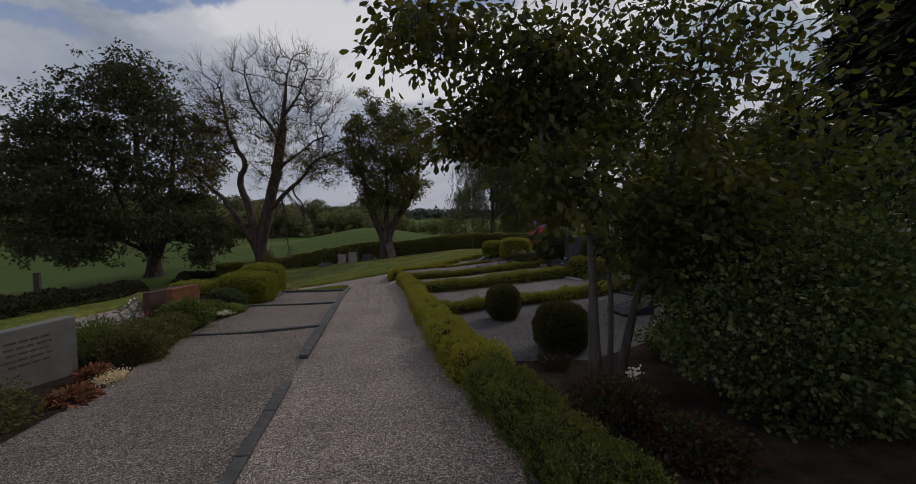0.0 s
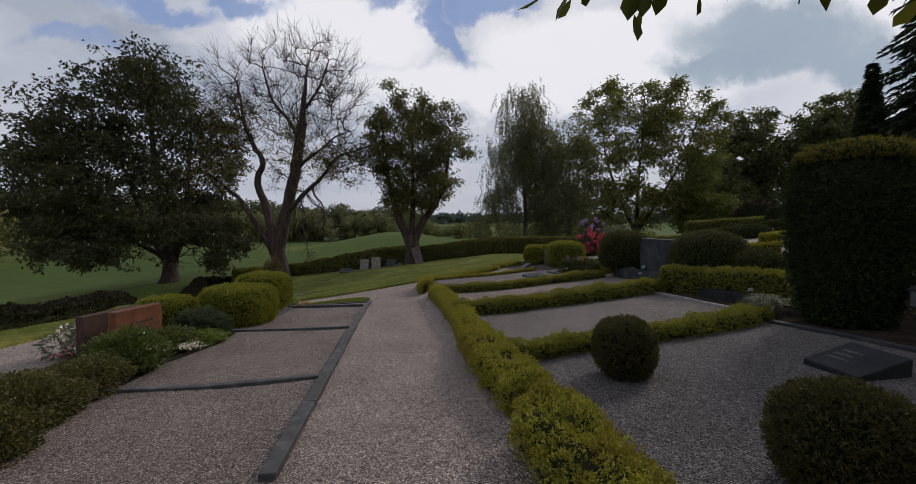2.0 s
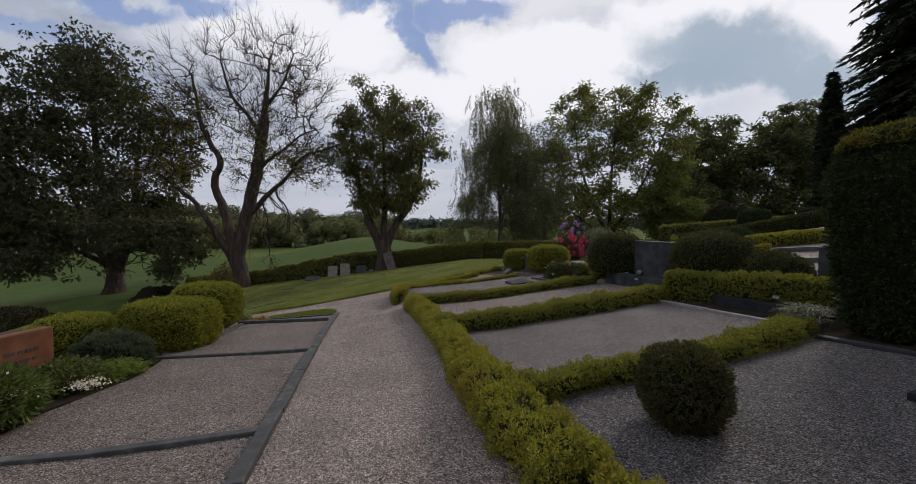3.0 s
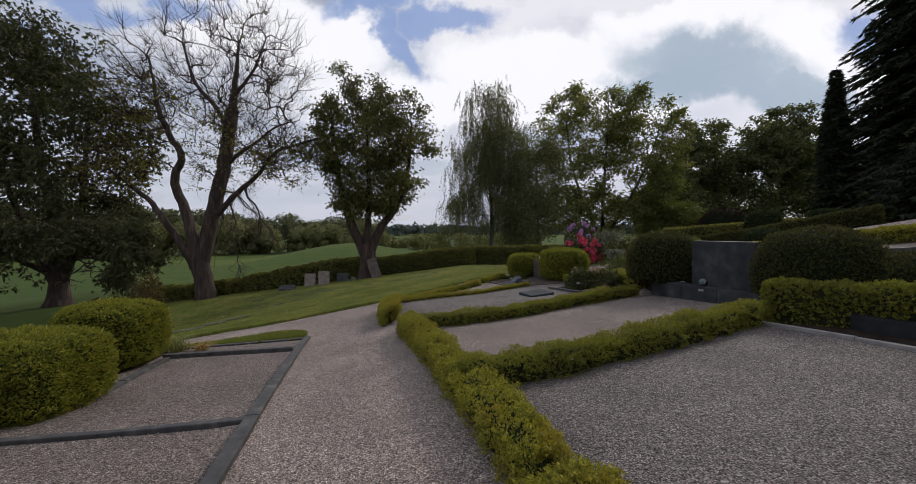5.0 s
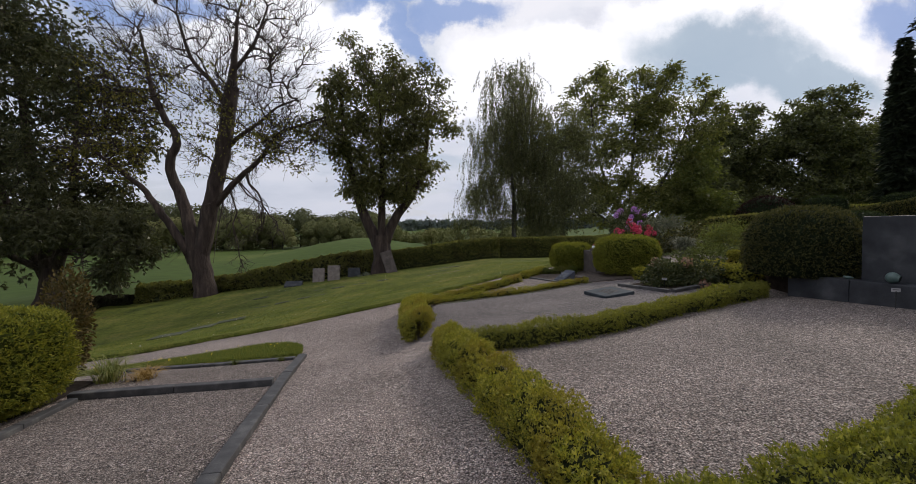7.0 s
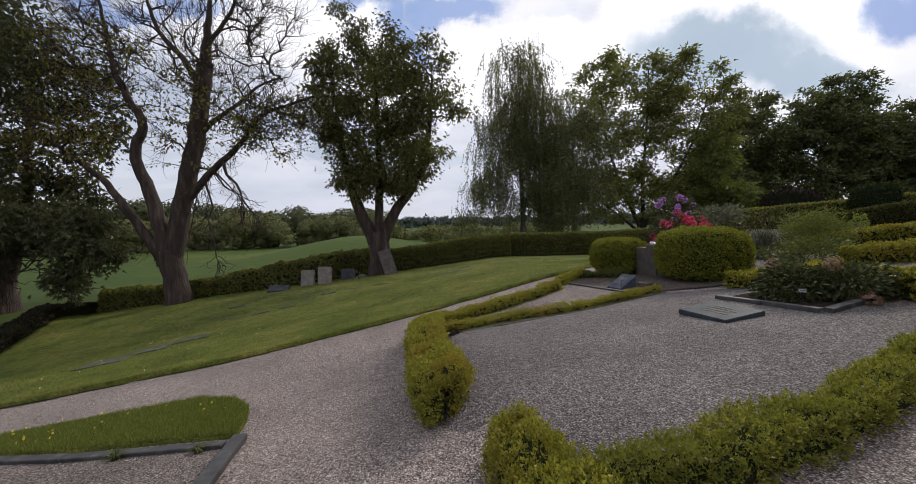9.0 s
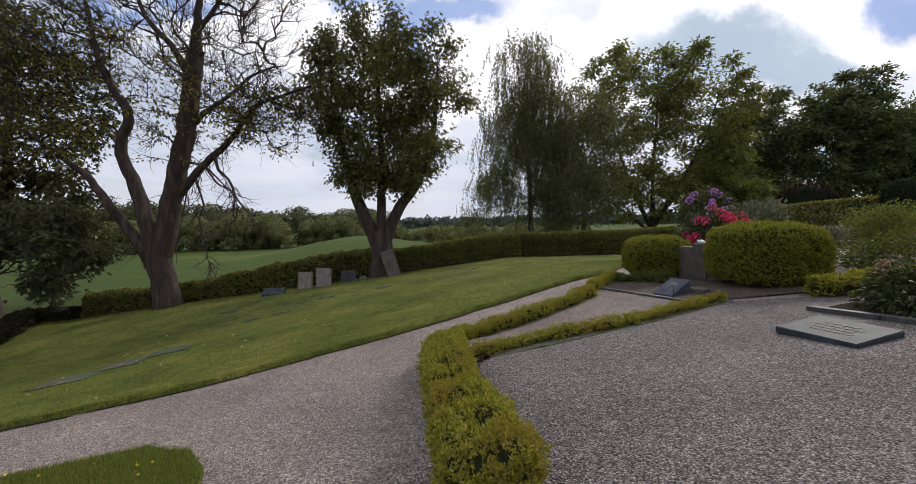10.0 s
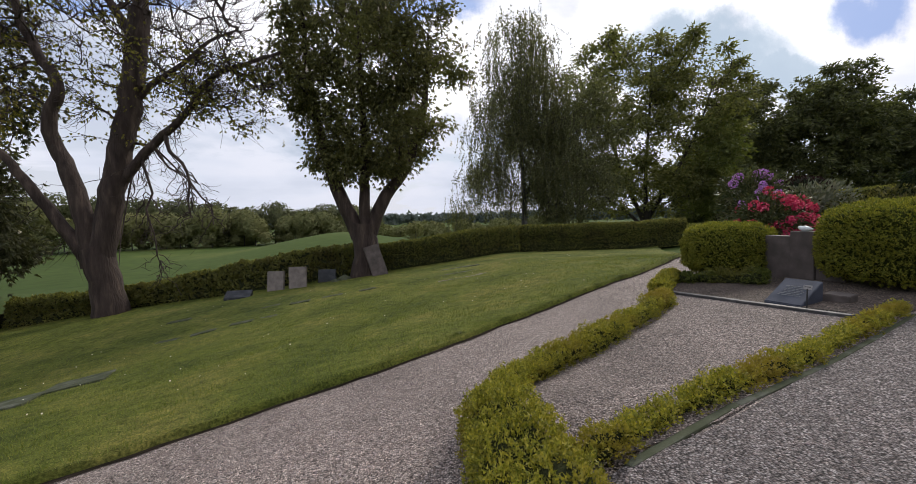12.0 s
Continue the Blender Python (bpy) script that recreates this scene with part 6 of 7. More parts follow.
half_dead, _, _ = tree("half_dead_tree", -15.8, 32.0, "tall half-dead chestnut with bare upper twigs and few leaves",
    [([(0.02, 0, 0), (-0.08, 0, 0.9), (-0.22, 0, 1.8), (-0.38, 0, 2.6)], 0.43, 0.54),
     ([(-0.35, 0, 1.9), (0.0, 0, 3.2), (0.5, 0, 5.1), (0.85, 0, 6.7), (1.22, 0.1, 8.4), (1.5, 0.1, 10.2), (1.74, 0.1, 11.6)], 0.46, 0.36),
     ([(1.70, 0.1, 11.3), (1.95, 0.1, 13.2), (2.2, 0.1, 15.6)], 0.30, 0.05),
     ([(-0.5, 0, 1.9), (-0.67, -0.1, 3.9), (-0.99, -0.1, 5.2), (-1.52, -0.1, 6.5), (-1.56, -0.2, 7.5), (-1.14, -0.2, 8.5), (-1.41, -0.2, 9.25), (-1.88, -0.2, 10.0), (-2.44, -0.1, 11.3), (-2.75, 0, 12.6), (-3.1, 0, 14.6)], 0.41, 0.06),
     ([(-0.6, 0, 2.0), (-1.1, -0.2, 3.1), (-1.69, -0.4, 4.2), (-2.27, -0.6, 5.2), (-2.86, -0.7, 6.1), (-4.2, -0.9, 7.3), (-5.42, -1.1, 8.2)], 0.28, 0.06),
     ([(0.80, 0, 5.2), (1.72, -0.1, 6.2), (2.48, -0.2, 6.84), (3.38, -0.3, 7.56), (4.45, -0.4, 8.87), (5.63, -0.5, 9.3), (7.1, -0.6, 9.73)], 0.20, 0.05),
     ([(2.55, -0.2, 6.85), (2.79, -0.4, 6.18), (3.27, -0.5, 5.73), (3.55, -0.6, 5.06), (3.47, -0.6, 4.32), (3.59, -0.7, 3.71)], 0.085, 0.022),
     ([(3.52, -0.6, 5.1), (3.99, -0.6, 4.4), (4.34, -0.7, 4.15), (4.45, -0.8, 3.4)], 0.045, 0.015),
     ([(1.55, -0.1, 6.0), (1.88, -0.3, 5.24), (2.08, -0.4, 4.64), (1.88, -0.5, 4.05), (2.11, -0.5, 3.15), (2.2, -0.5, 2.25), (2.34, -0.5, 1.75)], 0.06, 0.014),
     ([(2.0, -0.1, 6.45), (2.41, 0.1, 5.67), (2.96, 0.2, 5.29), (3.22, 0.2, 4.8)], 0.055, 0.018),
     ([(1.15, 0, 5.5), (1.22, -0.3, 4.9), (1.09, -0.4, 4.07), (0.9, -0.5, 2.9), (0.78, -0.5, 1.95)], 0.035, 0.011),
     ([(1.2, 0.1, 6.6), (1.88, 0.2, 6.45), (2.28, 0.3, 5.97), (2.68, 0.3, 5.52), (3.38, 0.4, 5.0)], 0.06, 0.018),
     ([(1.1, 0.1, 7.9), (1.9, 0.2, 8.8), (3.06, 0.3, 9.65), (4.1, 0.3, 10.5), (5.15, 0.3, 10.9)], 0.15, 0.04),
     ([(1.45, 0.1, 10.4), (0.6, 0.2, 11.9), (-0.5, 0.2, 13.2), (-1.2, 0.2, 15.6)], 0.18, 0.05),
     ([(1.75, 0.1, 12.3), (3.0, 0.2, 14.0), (3.8, 0.2, 16.0)], 0.13, 0.04)],
    [((2.0, 0, 13.3), (4.9, 4.6, 5.0), 3.6), ((4.6, -0.4, 8.7), (2.6, 2.2, 2.0), 0.9), ((-3.6, -0.2, 12.2), (2.3, 2.5, 4.9), 1.9), ((-4.6, -0.9, 8.0), (2.4, 2.0, 2.0), 0.8), ((0.8, 0, 9), (1.8, 1.8, 3.0), 0.4)],
    1150, 18, 0.145, L_SPARSE, M_BARK, 202, fan=3, spread=0.26, tip=0.015, shell=0.35, width=0.4, step=0.6, leafy=dying_leaves, extra_twigs=5200, droop=0.8, power=0.42)


def hanging_twigs(root, line, n, seed):
    """Thin dead twigs that hang from a limb in bends and turn up at their tips."""
    rng = np.random.default_rng(seed)
    way = catmull(line, 0.2)
    lines = []
    for k in range(n):
        p = way[rng.integers(0, len(way))]
        ln, w = rng.uniform(0.5, 1.7), rng.normal(size=2) * 0.42
        u = np.linspace(0, 1, 10)
        pts = p + np.column_stack([w[0] * u * ln, w[1] * u * ln, -ln * (u - 0.42 * u ** 3)]) + np.cumsum(rng.normal(size=(10, 3)) * 0.055, axis=0)
        pts[0] = p
        lines.append((pts, np.linspace(0.020, 0.006, 10)))
        for j in (2, 4, 5, 7):
            turn = np.linspace(0, 1, 5)[:, None]
            v = rng.normal(size=3) * 0.30 + np.array([0, 0, -0.30])
            q = pts[j] + turn * v + turn ** 2 * np.array([0.0, 0.0, 0.22]) * rng.uniform(0, 1.6)
            lines.append((q, np.linspace(0.010, 0.004, 5)))
    tagged(tubes("hanging_twigwork", lines, M_BARK, root, 4), kind="stuff")


zt = gz(-15.8, 32.0)
for line, n, seed in ([((0.8, 0, 5.2), (2.48, -0.2, 6.84), (4.45, -0.4, 8.87), (7.1, -0.6, 9.73)), 46, 61],
                      [((2.79, -0.4, 6.18), (3.55, -0.6, 5.06), (3.59, -0.7, 3.71)), 22, 63],
                      [((1.88, -0.3, 5.24), (1.88, -0.5, 4.05), (2.34, -0.5, 1.9)), 20, 64],
                      [((3.99, -0.6, 4.4), (4.34, -0.7, 4.15), (4.45, -0.8, 3.4)), 8, 65],
                      [((1.1, 0.1, 7.9), (3.06, 0.3, 9.65), (5.15, 0.3, 10.9)), 34, 66],
                      [((-0.6, 0, 2.4), (-1.69, -0.4, 4.2), (-2.86, -0.7, 6.1), (-5.42, -1.1, 8.2)), 24, 62]):
    hanging_twigs(half_dead, [(x - 15.8, y + 32.0, z + zt) for x, y, z in line], n, seed)

flowering, fc, crown_c = tree("chestnut_tree", -6.45, 33.0, "upright horse chestnut with forked trunk and white candles",
    [([(0.3, 0, 0), (0.34, 0, 0.8), (0.32, 0, 1.6), (0.28, 0, 2.3)], 0.47, 0.52),
     ([(0.08, 0, 1.7), (-0.32, 0, 2.6), (-0.76, 0, 3.76), (-1.3, 0.1, 5.66), (-1.7, 0, 8.0), (-1.9, 0, 11.3)], 0.36, 0.06),
     ([(0.3, 0, 1.9), (0.36, -0.1, 3.4), (0.4, 0.1, 6.0), (0.3, 0.1, 11.0)], 0.27, 0.06),
     ([(0.48, 0, 1.8), (0.8, 0, 2.6), (1.22, 0, 3.45), (2.06, 0, 4.5), (2.9, 0, 7.0), (3.2, 0, 10.0)], 0.33, 0.06)],
    lumpy([((-1.5, 0, 11.3), (1.6, 1.6, 2.0), 1.5), ((1.9, 0, 11.0), (1.7, 1.7, 2.0), 1.5), ((3.5, 0, 9.2), (1.8, 1.8, 1.9), 1.5), ((-1.9, 0, 8.3), (1.6, 1.8, 2.2), 1.5),
           ((3.1, 0, 7.0), (1.9, 1.8, 1.7), 1.5), ((-1.5, 0, 6.0), (1.6, 1.6, 1.6), 1.2), ((0.6, -0.4, 8.5), (2.2, 2.3, 2.6), 2.0), ((0.8, -0.6, 5.8), (2.0, 1.9, 1.7), 1.5),
           ((0.5, -0.3, 4.6), (1.5, 1.4, 1.0), 0.9), ((2.1, 0, 5.3), (1.4, 1.4, 1.1), 0.8), ((-0.9, 0, 4.7), (1.1, 1.1, 0.9), 0.6), ((0.3, 0.8, 11.0), (1.5, 1.5, 1.9), 1.1), ((-0.3, -0.5, 7.2), (1.7, 1.6, 1.7), 1.3)], 64, 23, 0.40, 0.25, 22),
    860, 34, 0.160, L_CHEST, M_BARK, 203, corners=3, fan=5, spread=0.28, tip=0.012, shell=0.3, width=0.42, step=0.7)
blossoms(crown_c, np.random.default_rng(9), fc, 90)


def weeping(name, x, y, label, height, blobs, strands, seed):
    rng = np.random.default_rng(seed)
    z0 = gz(x, y)
    root = thing(name, x, y, z0, label, "tree")
    o = np.array([x, y, z0])
    stems = [(catmull(np.array([(0, 0, -0.1), (0.1, 0, height * 0.3), (-0.15, 0, height * 0.6), (0.1, 0, height)], float) + o, 0.6), None),
             (catmull(np.array([(0.1, 0, height * 0.25), (1.3, 0.2, height * 0.5), (1.8, 0.2, height * 0.78)], float) + o, 0.6), None)]
    stems = [(p, np.linspace(0.26 if k == 0 else 0.14, 0.03, len(p))) for k, (p, _) in enumerate(stems)]
    T = envelope(rng, 330, [(np.array(c) + o, r, w) for c, r, w in blobs], 0.35)
    limbs, _ = grow(rng, stems, T, 0.8, 0.010, 0.42)
    tubes("trunk", stems[:1], M_BIRCHBARK, root, 10)
    tubes("limb", stems[1:], M_BIRCHBARK, root, 8)
    tagged(tubes("branchwork", limbs, M_BARKDARK, root, 5), kind="stuff")
    pick = T[rng.integers(0, len(T), strands)] + rng.normal(size=(strands, 3)) * 0.4
    ln = rng.uniform(0.8, 2.6, strands)
    sway = rng.normal(size=(strands, 2)) * 0.18
    per = 24
    h = np.tile(np.linspace(0, 1, per), strands)
    L_, S_ = np.repeat(ln, per), np.repeat(sway, per, axis=0)
    P = np.repeat(pick, per, axis=0) + np.column_stack([S_ * (h * 2 - h * h)[:, None] * L_[:, None], -h * L_]) + rng.normal(size=(strands * per, 3)) * 0.06
    P[:, 2] = np.maximum(P[:, 2], z0 + 0.6)
    D = rng.normal(size=P.shape) * 0.6 + np.array([0, 0, -1.0])
    lines = [(np.array([p, p + np.array([s[0] * l * 0.75, s[1] * l * 0.75, -l * 0.5]), p + np.array([s[0] * l, s[1] * l, -l])]), np.array([0.010, 0.007, 0.004])) for p, l, s in zip(pick, ln, sway)]
    tagged(tubes("twigwork", lines[:1400], M_BARKDARK, root, 3), kind="stuff")
    foliage("crown", rng, P, D, rng.uniform(0.10, 0.18, len(P)), L_BIRCH, root, 0.60, 0.1, 3)
    return root


weeping("birch_tree", 3.4, 46.0, "tall weeping birch with fine hanging twigs", 17.2,
        [((0.0, 0, 15.4), (2.9, 2.8, 3.4), 2.0), ((-1.4, 0, 11.0), (3.4, 3.0, 3.4), 2.0), ((2.0, 0, 10.5), (3.4, 3.2, 4.2), 1.8), ((3.4, 0, 7.5), (3.4, 3.2, 4.0), 1.4), ((-2.2, 0, 6.6), (2.8, 2.8, 2.4), 1.1), ((-4.6, 0, 4.2), (1.2, 1.6, 1.5), 0.25), ((1.0, 0, 12.5), (2.2, 2.4, 3.6), 1.4), ((2.6, 0, 5.5), (2.8, 3.0, 3.0), 0.8)], 4300, 211)
tree("birch_tree", 8.6, 49.0, "dark slender tree beside the birch",
     [([(0, 0, 0), (0.1, 0, 4), (-0.1, 0, 11)], 0.24, 0.05)], lumpy([((0, 0, 8.6), (3.4, 3.4, 5.0), 2), ((0, 0, 4.2), (4.0, 3.6, 2.8), 1.2)], 30, 24, 0.4, 0.4, 8), 260, 80, 0.22, L_BIRCH, M_BARKDARK, 212, spread=0.42, corners=3, width=0.55)

tree("cherry_tree", 19.0, 58.5, "spreading multi-stemmed cherry tree with open crown",
     [([(0, 0, 0), (0.2, 0, 2.0), (0.4, 0, 3.0)], 0.55, 0.48),
      ([(0.2, 0, 1.8), (-2.0, 0, 6.5), (-3.8, 0, 12.0), (-4.4, 0, 17.0)], 0.28, 0.06),
      ([(0.3, 0, 2.0), (0.4, 0, 8.0), (0.8, 0, 14.0), (1.0, 0, 19.5)], 0.28, 0.06),
      ([(0.4, 0, 2.0), (3.6, 0, 7.0), (6.2, 0, 12.0), (7.6, 0, 16.0)], 0.28, 0.06),
      ([(0.1, 0, 1.4), (-4.0, -0.5, 4.5), (-7.6, -0.6, 6.8)], 0.20, 0.05)],
     lumpy([((0.0, 0, 16.2), (6.8, 6, 5.6), 2.6), ((-5.4, 0, 13.0), (5.0, 5, 6.0), 2.2), ((5.4, 0, 13.6), (5.4, 5.2, 6.6), 2.4), ((8.4, 0, 13.2), (3.6, 3.6, 4.6), 0.8), ((-5.0, 0, 5.5), (4.6, 4, 2.8), 0.8),
            ((4.0, 0, 4.8), (5.6, 4, 2.6), 0.8), ((0.5, 0, 8.8), (4.6, 4, 4.2), 1.0), ((0, 0, 5.2), (7.5, 5, 3.0), 2.0)], 120, 25, 0.30, 0.35, 60),
     920, 44, 0.38, L_CHERRY, M_BARKDARK, 213, shell=0.35, spread=0.40, tip=0.02, step=1.1, width=0.55, corners=3, extra_twigs=500)
tree("light_green_tree", 25.8, 56.5, "light green rounded tree beside the cherry",
     [([(0, 0, 0), (0.1, 0, 4), (0.2, 0, 9)], 0.25, 0.05)], lumpy([((0, 0, 6.4), (3.0, 3, 4.6), 2), ((1.0, 0, 3.6), (3.2, 3.0, 3.0), 1)], 24, 26, 0.4, 0.35, 6), 190, 80, 0.34, L_LIGHT2, M_BARKDARK, 214, spread=0.5, width=0.55, corners=3)
for k, (x, y, h, r, s) in enumerate([(44.0, 76.0, 22.0, 8.5, 215), (56.0, 74.0, 24.5, 9.5, 216), (68.0, 74.0, 20.0, 8.5, 217), (36.0, 72.0, 13.0, 6.5, 218)]):
    tree("park_tree", x, y, "large dark green deciduous tree behind the churchyard",
         [([(0, 0, 0), (0.2, 0, h * 0.3), (-0.3, 0, h * 0.62), (0.1, 0, h * 0.9)], 0.55, 0.08)],
         lumpy([((0, 0, h * 0.66), (r * 0.72, r * 0.7, h * 0.33), 2.2), ((-r * 0.42, 0, h * 0.48), (r * 0.62, r * 0.6, h * 0.34), 1.5), ((r * 0.42, 0, h * 0.5), (r * 0.62, r * 0.6, h * 0.34), 1.5), ((0, 0, h * 0.30), (r * 0.9, r * 0.8, h * 0.22), 1.0)], 60, s, 0.30, 0.5, 18),
         380, 100, 0.50, L_DARK, M_BARKDARK, s, spread=0.55, tip=0.03, step=1.6, width=0.6, fan_angle=40, corners=3)
topiary("copper_bush", (31.0, 52.0, gz(31, 52) + 1.5), (3.0, 2.5, 2.6), "dark red-leaved rounded shrub under trees", 0.22, leaf_material("copper_leaves", [(0.020, 0.010, 0.010), (0.040, 0.018, 0.016)], 0.1), M_YEWCORE, 2600, 219)


def conifer(name, x, y, height, radius, label, seed, whorls, material=L_SPRUCE, low=0.06, droop=0.25, needle=0.5, slim=0.85, boughs=10):
    """Whorls of drooping boughs hung with needle sprays."""
    rng = np.random.default_rng(seed)
    z0 = gz(x, y)
    root = thing(name, x, y, z0, label, "tree")
    o = np.array([x, y, z0])
    tubes("trunk", [(catmull(np.array([(0, 0, -0.1), (0.05, 0, height * 0.5), (0, 0, height)]) + o, 1.0), np.linspace(radius * 0.07, 0.02, len(catmull(np.array([(0, 0, -0.1), (0.05, 0, height * 0.5), (0, 0, height)]), 1.0))))], M_BARKDARK, root, 9)
    lines, PP, DD, SS = [], [], [], []
    for k in range(whorls):
        f = low + (1 - low) * (k / whorls) ** 0.92
        z = height * f
        r = radius * (1 - f) ** slim + 0.12
        for a in rng.uniform(0, 6.283, boughs if f < 0.8 else boughs - 4):
            rr = r * rng.uniform(0.72, 1.12)
            u = np.linspace(0, 1, 6)
            d = np.array([math.cos(a), math.sin(a)])
            pts = np.column_stack([d[0] * rr * u, d[1] * rr * u, z - droop * rr * (u ** 1.3) + 0.10 * rr * u ** 4]) + o
            lines.append((pts, np.linspace(0.035, 0.008, 6) * max(0.4, rr / 3)))
            m = int((18 + 34 * rr / radius) * (1.8 if radius > 7 else 1.0))
            q = rng.uniform(0.15, 1.0, m)
            base = np.column_stack([np.interp(q, u, pts[:, c]) for c in range(3)])
            side = rng.choice([-1, 1], m)[:, None] * np.array([-d[1], d[0], 0]) * rng.uniform(0.2, 1.0, (m, 1)) + np.array([d[0], d[1], 0]) * 0.6
            D = side + rng.normal(size=(m, 3)) * 0.25 + np.array([0, 0, -0.45])
            PP.append(base); DD.append(D); SS.append(needle * (0.5 + 0.8 * (1 - q)) * rng.uniform(0.7, 1.3, m) * min(1.0, 0.35 + rr / radius))
    tagged(tubes("branchwork", lines, M_BARKDARK, root, 4), kind="stuff")
    P, D, S = np.concatenate(PP), np.concatenate(DD), np.concatenate(SS)
    foliage("needle_sprays", rng, P, D, S, material, root, 0.36, 0.3, 3)
    return root


conifer("spruce_tree", 36.8, 36.0, 33.0, 8.0, "huge dark spruce standing above the graves", 231, 100, needle=0.85, slim=0.5, boughs=14, droop=0.6)
conifer("spruce_tree", 45.0, 33.0, 29.0, 8.0, "huge dark spruce standing above the graves", 232, 52, needle=1.3)
conifer("spruce_tree", 31.3, 39.4, 14.6, 1.35, "slim dark spruce with a pointed tip", 233, 46, needle=0.9, slim=0.65, droop=0.5)
conifer("spruce_tree", 10.9, 6.8, 15.0, 3.6, "tall dark conifer beside the start of the path", 236, 46, needle=0.75, slim=0.6, droop=0.4)
conifer("spruce_tree", 28.0, 28.5, 9.5, 4.6, "broad dark conifer on the upper slope", 234, 42, needle=0.8)
conifer("spruce_tree", 38.0, 26.0, 12.5, 5.5, "broad dark conifer on the upper slope", 235, 42, needle=0.9)


# ------------------------------------------------------------------ small tree and shrub at the start
near_tree, _, _ = tree("broadleaf_tree", 1.58, 3.62, "small three-stemmed tree with broad drooping leaves over the path",
    [([(0, 0, 0), (-0.06, -0.02, 0.7), (-0.10, 0.0, 1.5), (-0.25, 0.1, 2.4), (-0.4, 0.1, 3.6)], 0.055, 0.02),
     ([(0.17, 0.10, 0), (0.17, 0.12, 0.8), (0.12, 0.2, 1.8), (0.1, 0.4, 3.4)], 0.035, 0.015),
     ([(0.24, 0.02, 0), (0.38, 0.05, 0.7), (0.62, 0.1, 1.6), (1.0, 0.2, 3.2)], 0.055, 0.02),
     ([(-0.15, 0.0, 1.9), (-0.7, -0.2, 2.7), (-1.4, -0.45, 3.15), (-1.95, -0.6, 3.25)], 0.022, 0.008),
     ([(-0.12, 0.0, 1.8), (-0.55, -0.05, 2.35), (-1.05, -0.1, 2.58), (-1.6, -0.12, 2.5)], 0.018, 0.006)],
    [((0.5, 0.2, 2.5), (1.2, 1.1, 1.25), 2.2), ((-0.35, 0.25, 2.95), (0.95, 0.9, 0.75), 1.2), ((1.5, -0.1, 2.9), (1.25, 1.1, 1.0), 1.0), ((0.5, 0.0, 1.6), (0.75, 0.6, 0.6), 0.8), ((0.9, -0.3, 4.0), (1.4, 1.1, 0.9), 0.8), ((-0.8, -0.2, 3.15), (0.8, 0.8, 0.55), 1.6), ((-0.75, -0.05, 2.6), (0.75, 0.6, 0.45), 1.5), ((-1.4, -0.1, 2.5), (0.42, 0.42, 0.32), 0.9), ((0.1, 0.3, 3.5), (1.2, 0.9, 0.7), 0.8), ((1.0, 0.0, 3.3), (1.0, 0.9, 0.7), 0.3), ((-1.7, -0.52, 3.35), (0.6, 0.6, 0.40), 0.9), ((0.6, 0.2, 1.2), (0.5, 0.4, 0.35), 0.25), ((1.4, 0.6, 1.4), (0.55, 0.5, 0.9), 2.0), ((1.0, -0.25, 1.6), (0.75, 0.55, 0.75), 2.4), ((1.9, 0.1, 2.1), (0.7, 0.7, 0.8), 0.9), ((-0.7, -0.95, 2.0), (0.38, 0.30, 0.40), 1.0)],
    1220, 18, 0.095, L_MAG, M_STEM, 241, spread=0.12, tip=0.0045, step=0.25, width=0.52, corners=6, droop=0.7, shell=0.3, flat=0.8, sides=8, keep=lambda T: ~((T[:, 0] < 1.12 * T[:, 1] - 0.55) & (T[:, 2] < 0.68 * T[:, 1] + 2.31)) & ~((T[:, 0] < 0.97 * T[:, 1] + 0.1) & (T[:, 2] < 2.4)))
bushy("lobed_shrub", (3.15, 2.95, 0.68), (1.18, 1.0, 0.90), "dense dark green currant shrub with lobed leaves", 0.044, L_SHRUB, 26000, 242, width=0.95, droop=0.5, lumps=26, stems=26)
bushy("lobed_shrub", (5.0, 3.5, 1.2), (1.4, 1.4, 1.45), "dense dark green shrub beside another", 0.07, L_SHRUB, 7000, 243, width=0.9, droop=0.5, lumps=18)
bushy("berberis", (1.42, 2.5, 0.03), (0.32, 0.5, 0.24), "low dark red-leaved berberis under the small tree", 0.035, L_BERB, 5200, 244, droop=0.1, lumps=14)
bushy("berberis", (1.75, 2.1, 0.02), (0.32, 0.32, 0.2), "low dark red-leaved berberis under the shrub", 0.035, L_BERB, 3600, 245, lumps=12)
bushy("ground_cover", (2.85, 4.35, 0.05), (0.5, 0.36, 0.26), "low dark green ground cover under the shrub", 0.045, L_SHRUB, 3000, 246, lumps=12, category="plant")
bushy("ground_cover", (1.25, 4.05, -0.10), (0.2, 0.2, 0.09), "small dark ground cover at the foot of the tree", 0.03, L_BERB, 900, 247, lumps=8, category="plant")


